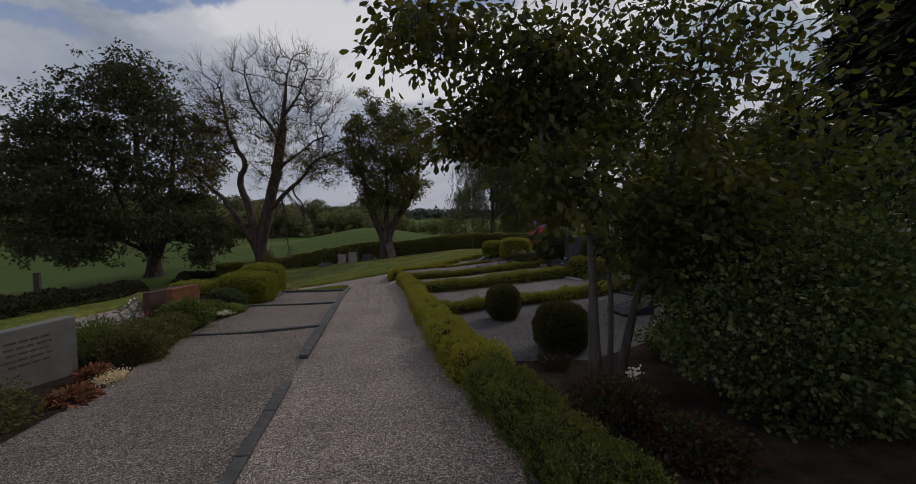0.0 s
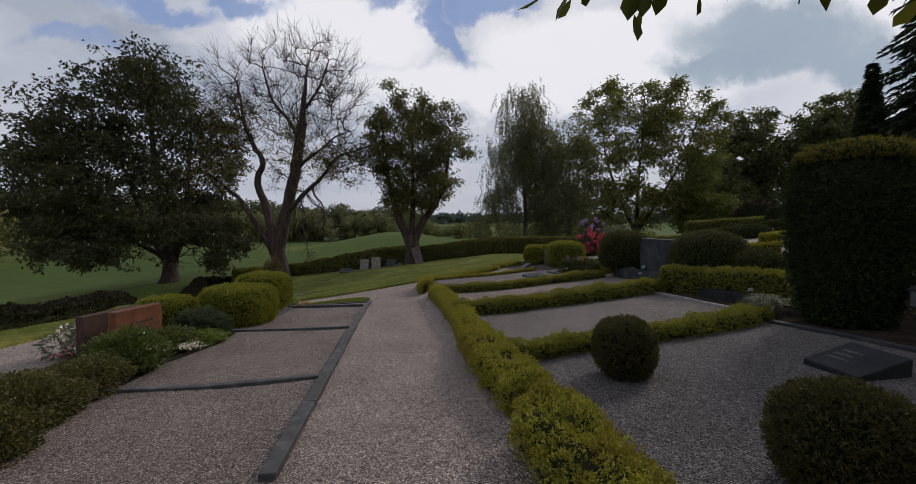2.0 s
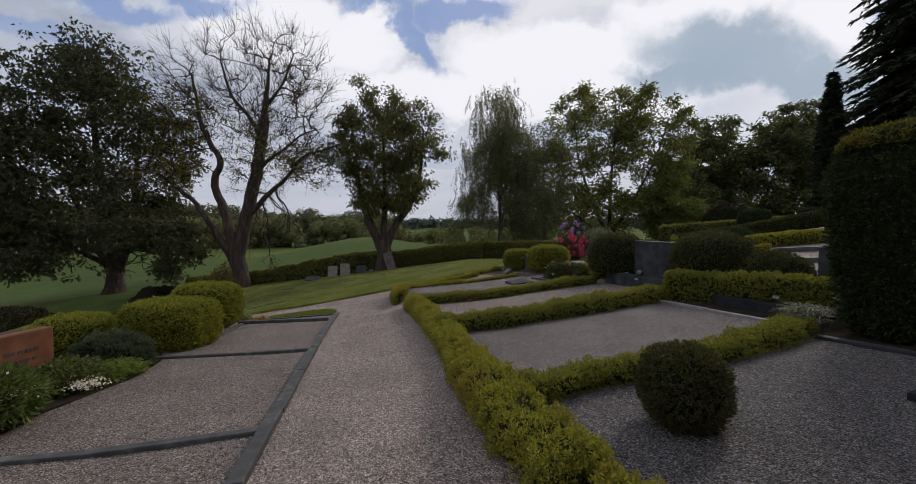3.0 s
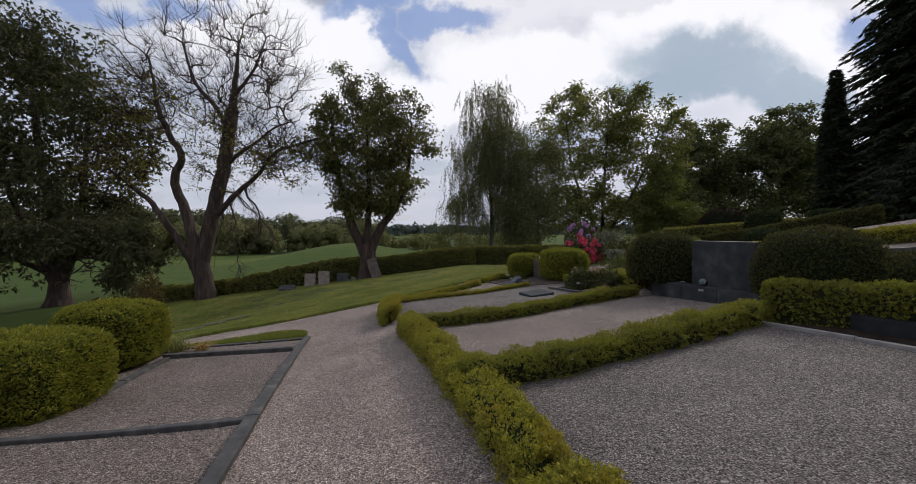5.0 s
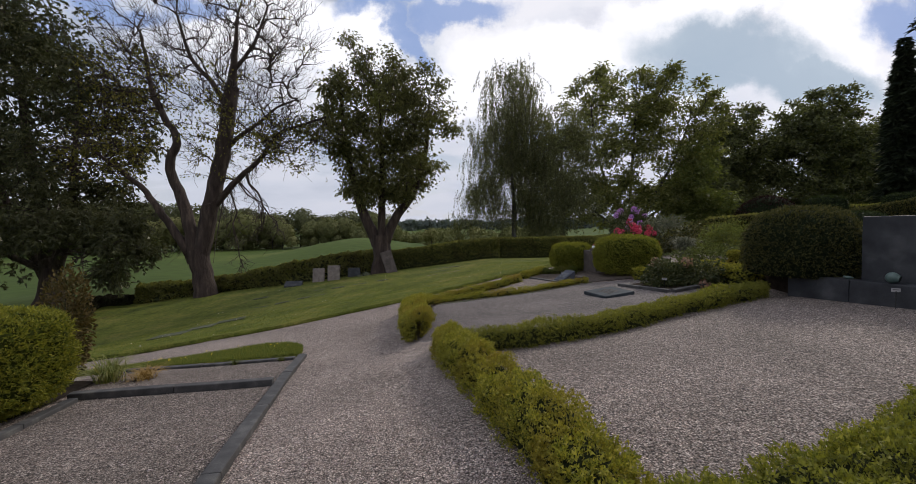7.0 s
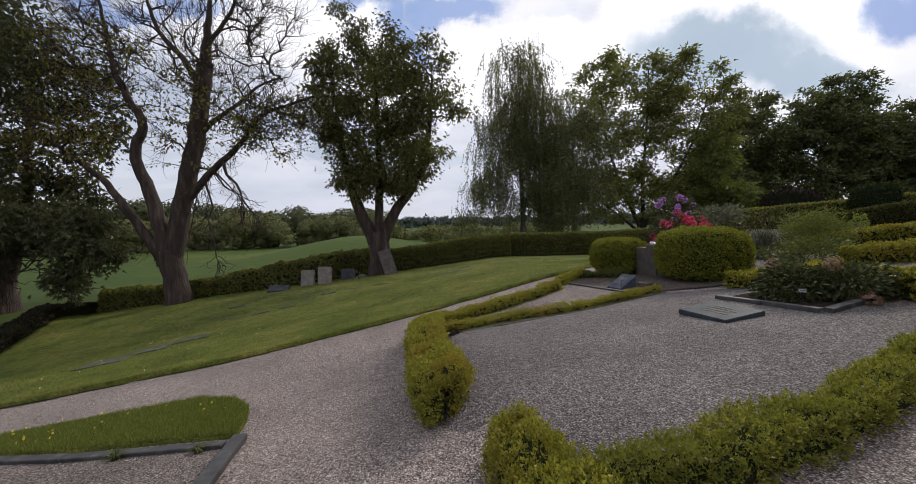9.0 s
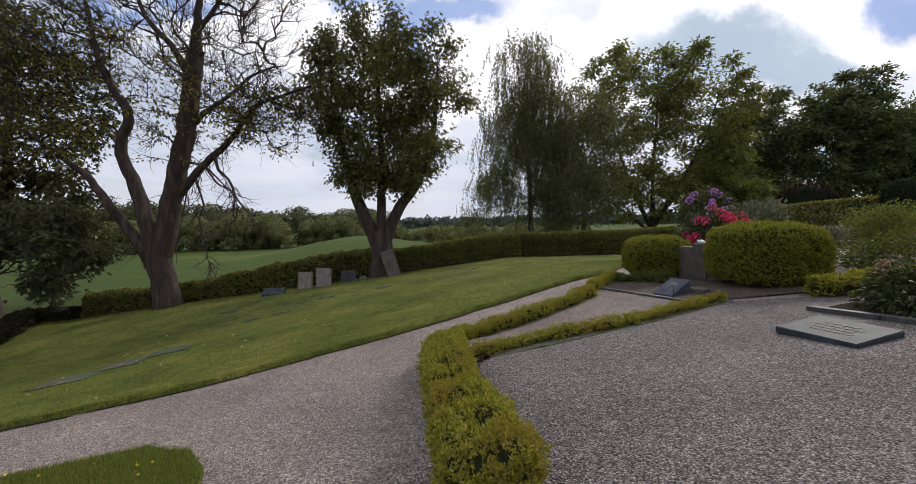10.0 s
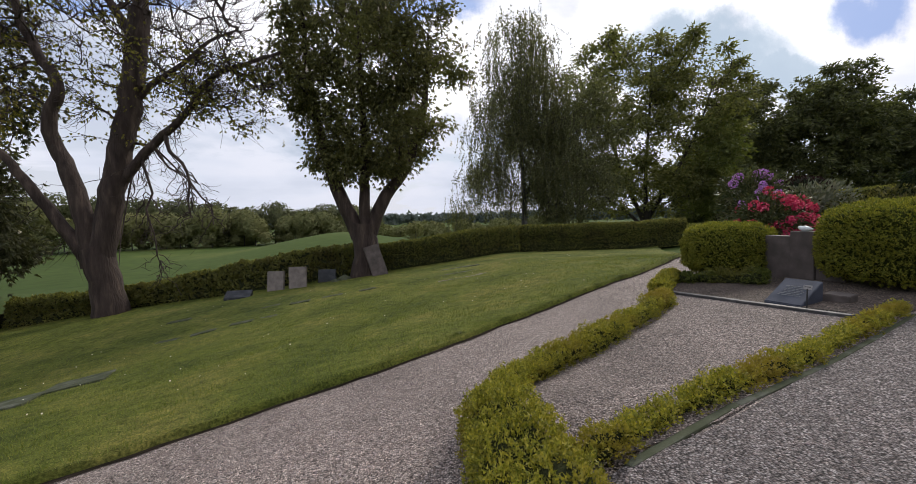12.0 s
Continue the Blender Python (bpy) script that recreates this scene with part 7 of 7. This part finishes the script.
def flower_head(name, x, y, z, r, n, petal, material, label, seed, stalk=0.3, category="flower", stalk_mat=None):
    """A loose head of blossoms on thin stalks."""
    rng = np.random.default_rng(seed)
    g = gz(x, y)
    root = thing(name, x, y, g, label, category)
    P = np.array([x, y, z]) + rng.normal(size=(n, 3)) * np.array(r) * 0.5
    k = max(3, n // 40)
    lines = [(np.array([[x + rng.normal() * r[0] * 0.2, y + rng.normal() * r[1] * 0.2, g], P[i] * 0.5 + np.array([x, y, g + 0.3 * (z - g)]) * 0.5, P[i]]), np.array([0.006, 0.005, 0.003])) for i in range(k)]
    tagged(tubes("stalk_cluster", lines, L_BED, root, 4), kind="stuff")
    D = rng.normal(size=(n, 3)) + np.array([0, 0, 0.5])
    foliage("petals", rng, P, D, petal * rng.uniform(0.7, 1.3, n), material, root, 0.8, 0.2)
    return root


flower_head("white_flower", 1.72, 3.05, 0.15, (0.055, 0.055, 0.045), 60, 0.03, P_WHITE, "white blossom head beside the tree trunks", 251)

# ------------------------------------------------------------------ plants in the beds left of the path
bushy("perennial", (-4.45, 2.85, -0.26), (0.52, 0.62, 0.33), "dense olive green perennials in front of the grey headstone", 0.036, L_ROSE, 11000, 261, category="plant", lumps=18)
bushy("rose_bush", (-4.80, 5.32, -0.38), (0.46, 0.42, 0.30), "leafy olive green rose bush beside the grey headstone", 0.034, L_ROSE, 8500, 262, category="plant", lumps=16)
bushy("perennial", (-5.35, 5.25, -0.26), (0.42, 0.40, 0.34), "feathery bright green shrub beside the grey headstone", 0.05, L_FERN, 5600, 263, category="plant", lumps=14, width=0.22)
bushy("rose_bush", (-5.02, 5.98, -0.42), (0.50, 0.46, 0.29), "leafy dark green rose bush in the flower bed", 0.034, L_ROSE, 9000, 264, category="plant", lumps=14)
bushy("rose_bush", (-5.32, 6.68, -0.46), (0.46, 0.46, 0.26), "leafy dark green rose bush in the flower bed", 0.036, L_ROSE, 8000, 265, category="plant", lumps=14)
bushy("perennial", (-5.50, 7.65, -0.48), (0.50, 0.48, 0.30), "bright green perennials before the red headstone", 0.085, L_FERN, 4600, 266, category="plant", lumps=18, width=0.26)
bushy("perennial", (-5.70, 8.55, -0.55), (0.40, 0.40, 0.20), "low green perennials beside the red headstone", 0.05, L_BED, 3000, 267, category="plant", lumps=12)
bushy("ground_cover", (-5.55, 9.0, -0.68), (0.42, 0.50, 0.13), "pale green ground cover at the bed's edge", 0.04, L_LIGHT, 4200, 268, category="plant", lumps=14)
bushy("perennial", (-6.25, 6.3, -0.56), (0.45, 0.5, 0.18), "mixed green perennials at the back of the bed", 0.05, L_BED, 3600, 269, category="plant", lumps=12)
flower_head("white_iris", -7.1, 8.25, -0.46, (0.13, 0.13, 0.15), 230, 0.065, P_WHITE, "large white blossoms on tall grey-green stalks", 271)
bushy("iris_leaves", (-7.1, 8.25, -0.55), (0.3, 0.3, 0.25), "grey-green iris leaves", 0.12, L_GREY, 500, 272, category="plant", width=0.2)
flower_head("candytuft", -5.30, 8.48, -0.60, (0.20, 0.16, 0.04), 240, 0.030, P_WHITE, "low mat of white candytuft blossoms", 273)
flower_head("white_flower", -5.28, 7.72, -0.42, (0.22, 0.22, 0.16), 110, 0.032, P_WHITE, "small white blossoms among green leaves", 274)
flower_head("red_flower", -6.0, 7.2, -0.34, (0.14, 0.12, 0.05), 16, 0.03, P_RED, "a few red blossoms in the flower bed", 275)
flower_head("cream_flower", -4.27, 4.36, -0.44, (0.12, 0.19, 0.055), 1500, 0.022, P_CREAM, "dense cream flowers along the bed's edge", 276)
bushy("withered_plant", (-4.18, 3.72, -0.42), (0.20, 0.26, 0.10), "withered reddish-brown broad leaves on the bed", 0.078, P_ORANGE, 420, 277, category="plant", lumps=10)
bushy("withered_plant", (-4.50, 4.40, -0.43), (0.15, 0.22, 0.11), "withered orange-brown heather on the bed", 0.05, P_ORANGE, 700, 278, category="plant", lumps=10)
bushy("young_shrub", (-7.15, 14.55, -0.42), (0.27, 0.27, 0.78), "upright reddish-green young conifer behind the graves", 0.05, L_YOUNG, 3600, 279, lumps=12)


def tuft(x, y, r, h, n, label, material, seed, z=None, category="grass"):
    """A tuft of long arching blades."""
    rng = np.random.default_rng(seed)
    g = gz(x, y) if z is None else z
    root = thing("grass_tuft", x, y, g, label, category)
    a = rng.uniform(0, 6.283, n)
    foot = np.column_stack([x + rng.normal(size=n) * r * 0.14, y + rng.normal(size=n) * r * 0.14, np.full(n, g)])
    out = np.column_stack([np.cos(a), np.sin(a), np.zeros(n)])
    reach, rise = r * rng.uniform(0.25, 1.05, n)[:, None], h * rng.uniform(0.6, 1.15, n)[:, None]
    side = np.column_stack([-np.sin(a), np.cos(a), np.zeros(n)])
    rows = []
    for u, w in ((0.0, 0.8), (0.3, 1.0), (0.6, 0.9), (0.85, 0.6), (1.0, 0.12)):
        c = foot + out * reach * u ** 1.5 + np.array([0, 0, 1.0]) * rise * (2.1 * u - 1.45 * u * u)
        rows += [c - side * w * 0.005, c + side * w * 0.005]
    V = np.stack(rows, 1).reshape(-1, 3)
    F = np.concatenate([np.arange(n)[:, None] * 10 + np.array([[2 * k, 2 * k + 1, 2 * k + 3, 2 * k + 2]]) for k in range(4)])
    tagged(mesh_object("leaf_tuft", V, F, material, root), kind="stuff")
    return root


tuft(-6.45, 14.35, 0.50, 0.36, 170, "arching day-lily leaves beside the kerb", L_LILY, 281)
tuft(-6.05, 14.45, 0.36, 0.18, 130, "withered straw-coloured leaves beside the kerb", L_STRAW, 282)
tuft(4.1, 9.5, 0.40, 0.42, 300, "arching grey-green leaves under the column yew", L_BED, 283)
tuft(3.95, 9.25, 0.40, 0.45, 260, "arching grey-green leaves under the column yew", L_GREY, 284)
tuft(-4.62, 15.33, 0.10, 0.09, 50, "small weed growing beside the kerb", L_BED, 288)
tuft(-5.35, 15.36, 0.12, 0.10, 60, "small weed growing beside the kerb", L_BED, 289)
tuft(-2.9, 21.22, 0.12, 0.12, 70, "small weed at the edge of the lawn", L_BED, 290)
tuft(5.35, 21.95, 0.55, 0.90, 700, "tall grey-green spiky leaves behind the bed", L_GREY, 285)
tuft(8.8, 23.2, 0.4, 0.6, 260, "tall green blades beside the far graves", L_BED, 286)

# ------------------------------------------------------------------ shrubs behind the right-hand plots
def rhododendron(name, centre, radii, label, seed, petals, heads, leaf_count=5200, leaf=0.115, rise=0.35):
    rng = np.random.default_rng(seed)
    root = bushy(name, centre, radii, label, leaf, L_RHODO, leaf_count, seed, width=0.34, droop=0.3, lumps=18)
    c, r = np.array(centre), np.array(radii)
    d = unit(rng.normal(size=(heads, 3)) + np.array([-0.25, -0.7, rise]))
    H = c + d * r * rng.uniform(0.94, 1.10, (heads, 1))
    out = unit(rng.normal(size=(heads * 60, 3)) + np.repeat(d, 60, axis=0) * 0.5)
    P = np.repeat(H, 60, axis=0) + out * np.repeat(rng.uniform(0.07, 0.115, heads), 60)[:, None]
    foliage("blossoms", rng, P, np.cross(out, rng.normal(size=out.shape)) + out * 0.4, rng.uniform(0.045, 0.075, len(P)), petals, root, 0.9, 0.25, facing=out)
    return root


rhododendron("rhododendron", (5.10, 25.2, 0.06), (0.92, 0.92, 0.74), "rhododendron covered in crimson blossoms", 291, P_RED, 38, 9500)
rhododendron("rhododendron", (4.3, 25.4, -0.25), (0.55, 0.6, 0.35), "lower rhododendron with crimson blossoms", 294, P_RED, 11, 2600)
rhododendron("rhododendron", (5.45, 26.4, 0.62), (0.80, 0.75, 0.80), "taller rhododendron with lilac blossoms", 292, P_PURPLE, 15, rise=1.6)
bushy("rhododendron", (6.5, 25.7, 0.28), (0.95, 0.9, 0.82), "grey-green rhododendron past flowering", 0.14, L_GREY, 3200, 293, width=0.34, lumps=16)
rhododendron("low_rhododendron", (2.58, 17.75, -0.36), (0.44, 0.50, 0.30), "low rhododendron with a few faded blossoms in a kerbed bed", 295, P_FADED, 2, 3600, 0.075)
rhododendron("low_rhododendron", (3.05, 17.35, -0.30), (0.42, 0.42, 0.30), "low rhododendron with faded blossoms at the end of a kerbed bed", 307, P_FADED, 2, 3000, 0.075)
bushy("round_shrub", (6.75, 22.0, 0.10), (0.75, 0.75, 0.66), "light green rounded shrub behind the bed", 0.05, L_LIGHT2, 7500, 296, lumps=20)
bushy("dark_shrub", (7.3, 24.4, 0.05), (1.4, 0.9, 0.75), "dark green shrub behind the bed", 0.09, L_YEWTIP, 5200, 297, lumps=18)
bushy("perennial", (5.2, 20.5, -0.2), (0.8, 0.6, 0.4), "green perennials behind the golden yew", 0.06, L_BED, 3600, 298, category="plant", lumps=14)
bushy("young_shrub", (10.0, 24.2, 0.1), (0.35, 0.35, 0.6), "slender young shrub by the far graves", 0.07, L_LIGHT, 900, 299, lumps=8)
topiary("dome_yew", (12.6, 23.6, 0.45), (0.9, 0.8, 0.7), "dark clipped dome by the far graves", 0.06, L_YEW, M_YEWCORE, 4200, 300, "dome yews", 2.3)
bushy("dark_shrub", (7.3, 6.9, 0.55), (1.3, 1.5, 1.2), "dark green shrub behind the column yew", 0.08, L_DARK, 6000, 301, lumps=18)
bushy("dark_shrub", (6.9, 9.2, 0.55), (1.1, 1.3, 0.95), "dark green shrub in the bed beside the column yew", 0.07, L_DARK, 5200, 308, lumps=18)
bushy("perennial", (5.2, 14.9, -0.1), (0.3, 0.4, 0.4), "reddish leafy plant beside the dark headstone", 0.07, L_BERB, 1200, 302, category="plant", lumps=10)
slanted("flat_gravestone", 13.6, 24.4, -40, 0.7, 0.5, 0.34, 0.28, "pale low gravestone on the upper slope", M_GREYSTONE, 0, 303)
upright("gravestone", (10.6, 15.4), (11.6, 14.6), 0.18, 0.85, "dark grey granite headstone on the upper slope", M_DARKSTONE, 304)
kerb([(9.6, 16.6), (12.4, 14.8)], 0.2, 0.16, "dark granite step on the upper slope", M_KERB, seed=305, piece=1.6)
kerb([(10.8, 18.8), (14.0, 16.8)], 0.2, 0.16, "dark granite step on the upper slope", M_KERB, seed=306, piece=1.6)


# ------------------------------------------------------------------ woods and distance
def far_wood(name, spots, label, material, seed, leaf, per):
    """Many trees seen from far off: trunks and lumpy crowns of leaf clumps, in one mesh each."""
    rng = np.random.default_rng(seed)
    PP, DD, SS, NN, lines = [], [], [], [], []
    for x, y, h, r in spots:
        z0 = gz(x, y)
        lumps = 8
        c = np.column_stack([x + rng.normal(size=lumps) * r * 0.34, y + rng.normal(size=lumps) * r * 0.34, z0 + h * rng.uniform(0.10, 0.78, lumps)])
        c[0] = (x, y, z0 + h * 0.62)
        rr = r * rng.uniform(0.34, 0.52, lumps)
        rr[0] = min(r, h * 0.42)
        w = rng.integers(0, lumps, per) * (rng.random(per) > 0.35)
        d = unit(rng.normal(size=(per, 3)))
        P = c[w] + d * (rr[w] * rng.uniform(0.75, 1.05, per))[:, None] * np.array([1, 1, 0.85])
        P[:, 2] = np.maximum(P[:, 2], z0 + 0.2)
        NN.append(d + rng.normal(size=d.shape) * 0.14); PP.append(P); DD.append(np.cross(d, rng.normal(size=d.shape)) + d * 0.25); SS.append(leaf * rng.uniform(0.6, 1.4, per))
        lines.append((np.array([[x, y, z0 - 0.2], [x, y, z0 + h * 0.35], [x, y, z0 + h * 0.7]]), np.array([0.16, 0.12, 0.08])))
    x0, y0 = spots[0][0], spots[0][1]
    root = thing(name, x0, y0, gz(x0, y0), label, "woods", kind="stuff")
    tubes("trunks", lines, M_BARKDARK, root, 5)
    foliage("crowns", rng, np.concatenate(PP), np.concatenate(DD), np.concatenate(SS), material, root, 0.8, 0.2, 3, facing=np.concatenate(NN))
    return root


rw = random.Random(5)
edge_wood, shade_wood = [], []
for k in range(30):
    u = (k + rw.uniform(-0.3, 0.3)) / 29
    edge_wood.append((-172 + 148 * u, 98 + 52 * u + rw.uniform(-3, 5), (17.5 - 7.5 * u) * rw.uniform(0.70, 1.15), rw.uniform(3.8, 5.8)))
for k in range(28):
    u = (k + 0.5 + rw.uniform(-0.3, 0.3)) / 29
    shade_wood.append((-176 + 150 * u, 108 + 52 * u + rw.uniform(-2, 5), (21.5 - 9.0 * u) * rw.uniform(0.8, 1.1), rw.uniform(4.6, 6.4)))
far_wood("woodland", edge_wood, "row of round broadleaved trees beyond the green field", L_WOOD1, 401, 0.70, 3000)
far_wood("woodland", shade_wood, "darker broadleaved trees behind the first row", L_WOOD3, 405, 0.85, 2000)
brush = [(-24 + rw.uniform(-14, 60), 150 + rw.uniform(-14, 70), rw.uniform(3.0, 6.5), rw.uniform(2.5, 4.2)) for k in range(60)]
far_wood("scrub_woodland", brush, "scattered bushes and small trees in the valley", L_WOOD1, 402, 0.6, 500)
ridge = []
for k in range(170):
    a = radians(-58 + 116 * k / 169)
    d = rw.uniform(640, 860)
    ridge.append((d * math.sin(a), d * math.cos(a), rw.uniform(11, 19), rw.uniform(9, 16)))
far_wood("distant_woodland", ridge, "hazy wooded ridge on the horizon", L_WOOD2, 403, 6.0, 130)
side_wood = [(-60 - rw.uniform(0, 60), 20 + rw.uniform(0, 75), rw.uniform(9, 13), rw.uniform(3.5, 5)) for k in range(26)]
far_wood("woodland", [s for s in side_wood if s[0] < -70], "trees at the side of the field", L_WOOD1, 404, 0.9, 600)


# ------------------------------------------------------------------ grass
def blades(name, poly, n, h, label, material, seed, lift, dense=None):
    """Single blades on a patch of turf."""
    rng = np.random.default_rng(seed)
    xs, ys = [p[0] for p in poly], [p[1] for p in poly]
    x, y = rng.uniform(min(xs), max(xs), n * 3), rng.uniform(min(ys), max(ys), n * 3)
    k = inside(poly, x, y)
    if dense is not None:
        k &= rng.random(len(x)) < dense(x, y)
    x, y = x[k][:n], y[k][:n]
    m = len(x)
    f = np.column_stack([x, y, ground_z(x, y) + lift])
    a = rng.uniform(0, 6.283, m)
    hh = h * rng.uniform(0.5, 1.3, m)
    lean = rng.normal(size=(m, 2)) * 0.35
    side = np.column_stack([np.cos(a), np.sin(a), np.zeros(m)]) * (0.0022 + h * 0.03)
    tipp = f + np.column_stack([lean * hh[:, None], hh])
    V = np.stack([f - side, f + side, tipp], 1).reshape(-1, 3)
    ob = mesh_object(name, V, np.arange(m * 3).reshape(m, 3), material)
    return tagged(ob, label, "grass", kind="stuff")


blades("long_grass", WEDGE, 40000, 0.05, "longer unmown grass beside the kerb", L_BLADE, 501, 0.04)
near_lawn = [(-13, 18.2)] + [p for p in lawn_edge_fine if p[0] > -13] + [(3.4, 28), (0, 30), (-8, 29), (-13, 27)]
blades("lawn_grass", near_lawn, 70000, 0.045, "short mown lawn grass with clover", L_BLADE, 502, 0.065, lambda x, y: np.clip(1.25 - (y - np.interp(x, EDGE_X, EDGE_Y)) / 9, 0.12, 1))
rim = [(x, y + 0.10) for x, y in lawn_edge_fine if x > -13]
blades("lawn_edge_grass", [(x, y - 0.02) for x, y in rim] + [(x, y + 0.10) for x, y in rim[::-1]], 34000, 0.115, "uncut fringe of grass along the lawn's edge", L_BLADE, 503, 0.02)
rng_d = np.random.default_rng(77)
xd, yd = rng_d.uniform(-12, 2, 900), rng_d.uniform(18, 31, 900)
keepd = yd > np.interp(xd, EDGE_X, EDGE_Y) + 0.2
xd, yd = xd[keepd][:110], yd[keepd][:110]
tagged(foliage("daisies", rng_d, np.column_stack([xd, yd, ground_z(xd, yd) + 0.12]), rng_d.normal(size=(len(xd), 3)) + np.array([0, 0, 0.2]), np.full(len(xd), 0.026), P_WHITE, None, 1.0), "tiny white daisies scattered in the lawn", "flowers", kind="stuff")
xw, yw = rng_d.uniform(-9, -4.6, 40), rng_d.uniform(15.7, 16.8, 40)
kw_ = inside(WEDGE, xw, yw)
tagged(foliage("hawkweed", rng_d, np.column_stack([xw[kw_], yw[kw_], ground_z(xw[kw_], yw[kw_]) + 0.11]), rng_d.normal(size=(kw_.sum(), 3)) + np.array([0, 0, 0.2]), np.full(kw_.sum(), 0.03), P_YELLOW, None, 1.0), "small yellow flowers in the long grass", "flowers", kind="stuff")


def pebbles(name, n, seed):
    """Loose stones of the gravel where one walks past, each its own little lump."""
    rng = np.random.default_rng(seed)
    y = rng.uniform(1.0, 20.5, n)
    x = -0.55 - 0.2218 * (y - 2.6) + rng.normal(size=n) * 1.25
    y = y + rng.normal(size=n) * 0.1
    k = (y < np.interp(x, EDGE_X, EDGE_Y) - 0.15) & ~inside(WEDGE, x, y)
    x, y = x[k], y[k]
    m = len(x)
    r = rng.uniform(0.0045, 0.0100, m)
    base = np.array([(1, 0, 0), (0, 1, 0), (-1, 0, 0), (0, -1, 0), (0, 0, 1), (0, 0, -1)], float)
    V = base[None] * (r[:, None, None] * rng.uniform(0.6, 1.4, (m, 6, 1))) * np.array([1.25, 1.0, 0.8])
    a = rng.uniform(0, 6.283, m)
    c, s = np.cos(a)[:, None], np.sin(a)[:, None]
    V = np.stack([V[..., 0] * c - V[..., 1] * s, V[..., 0] * s + V[..., 1] * c, V[..., 2]], -1)
    V = V + np.column_stack([x, y, ground_z(x, y) + 0.010 + r * 0.3])[:, None]
    F = np.array([(0, 1, 4), (1, 2, 4), (2, 3, 4), (3, 0, 4), (1, 0, 5), (2, 1, 5), (3, 2, 5), (0, 3, 5)])
    F = (F[None] + (np.arange(m) * 6)[:, None, None]).reshape(-1, 3)
    return tagged(mesh_object(name, V.reshape(-1, 3), F, M_PEBBLE), "loose grey and brown crushed gravel stones", "gravel", kind="stuff")


M_PEBBLE = leaf_material("pebble_stone", [(0.16, 0.145, 0.14), (0.26, 0.235, 0.22), (0.37, 0.34, 0.32), (0.22, 0.19, 0.175), (0.52, 0.49, 0.47)], 0.0, 0.85)
pebbles("gravel_stones", 12000, 601)
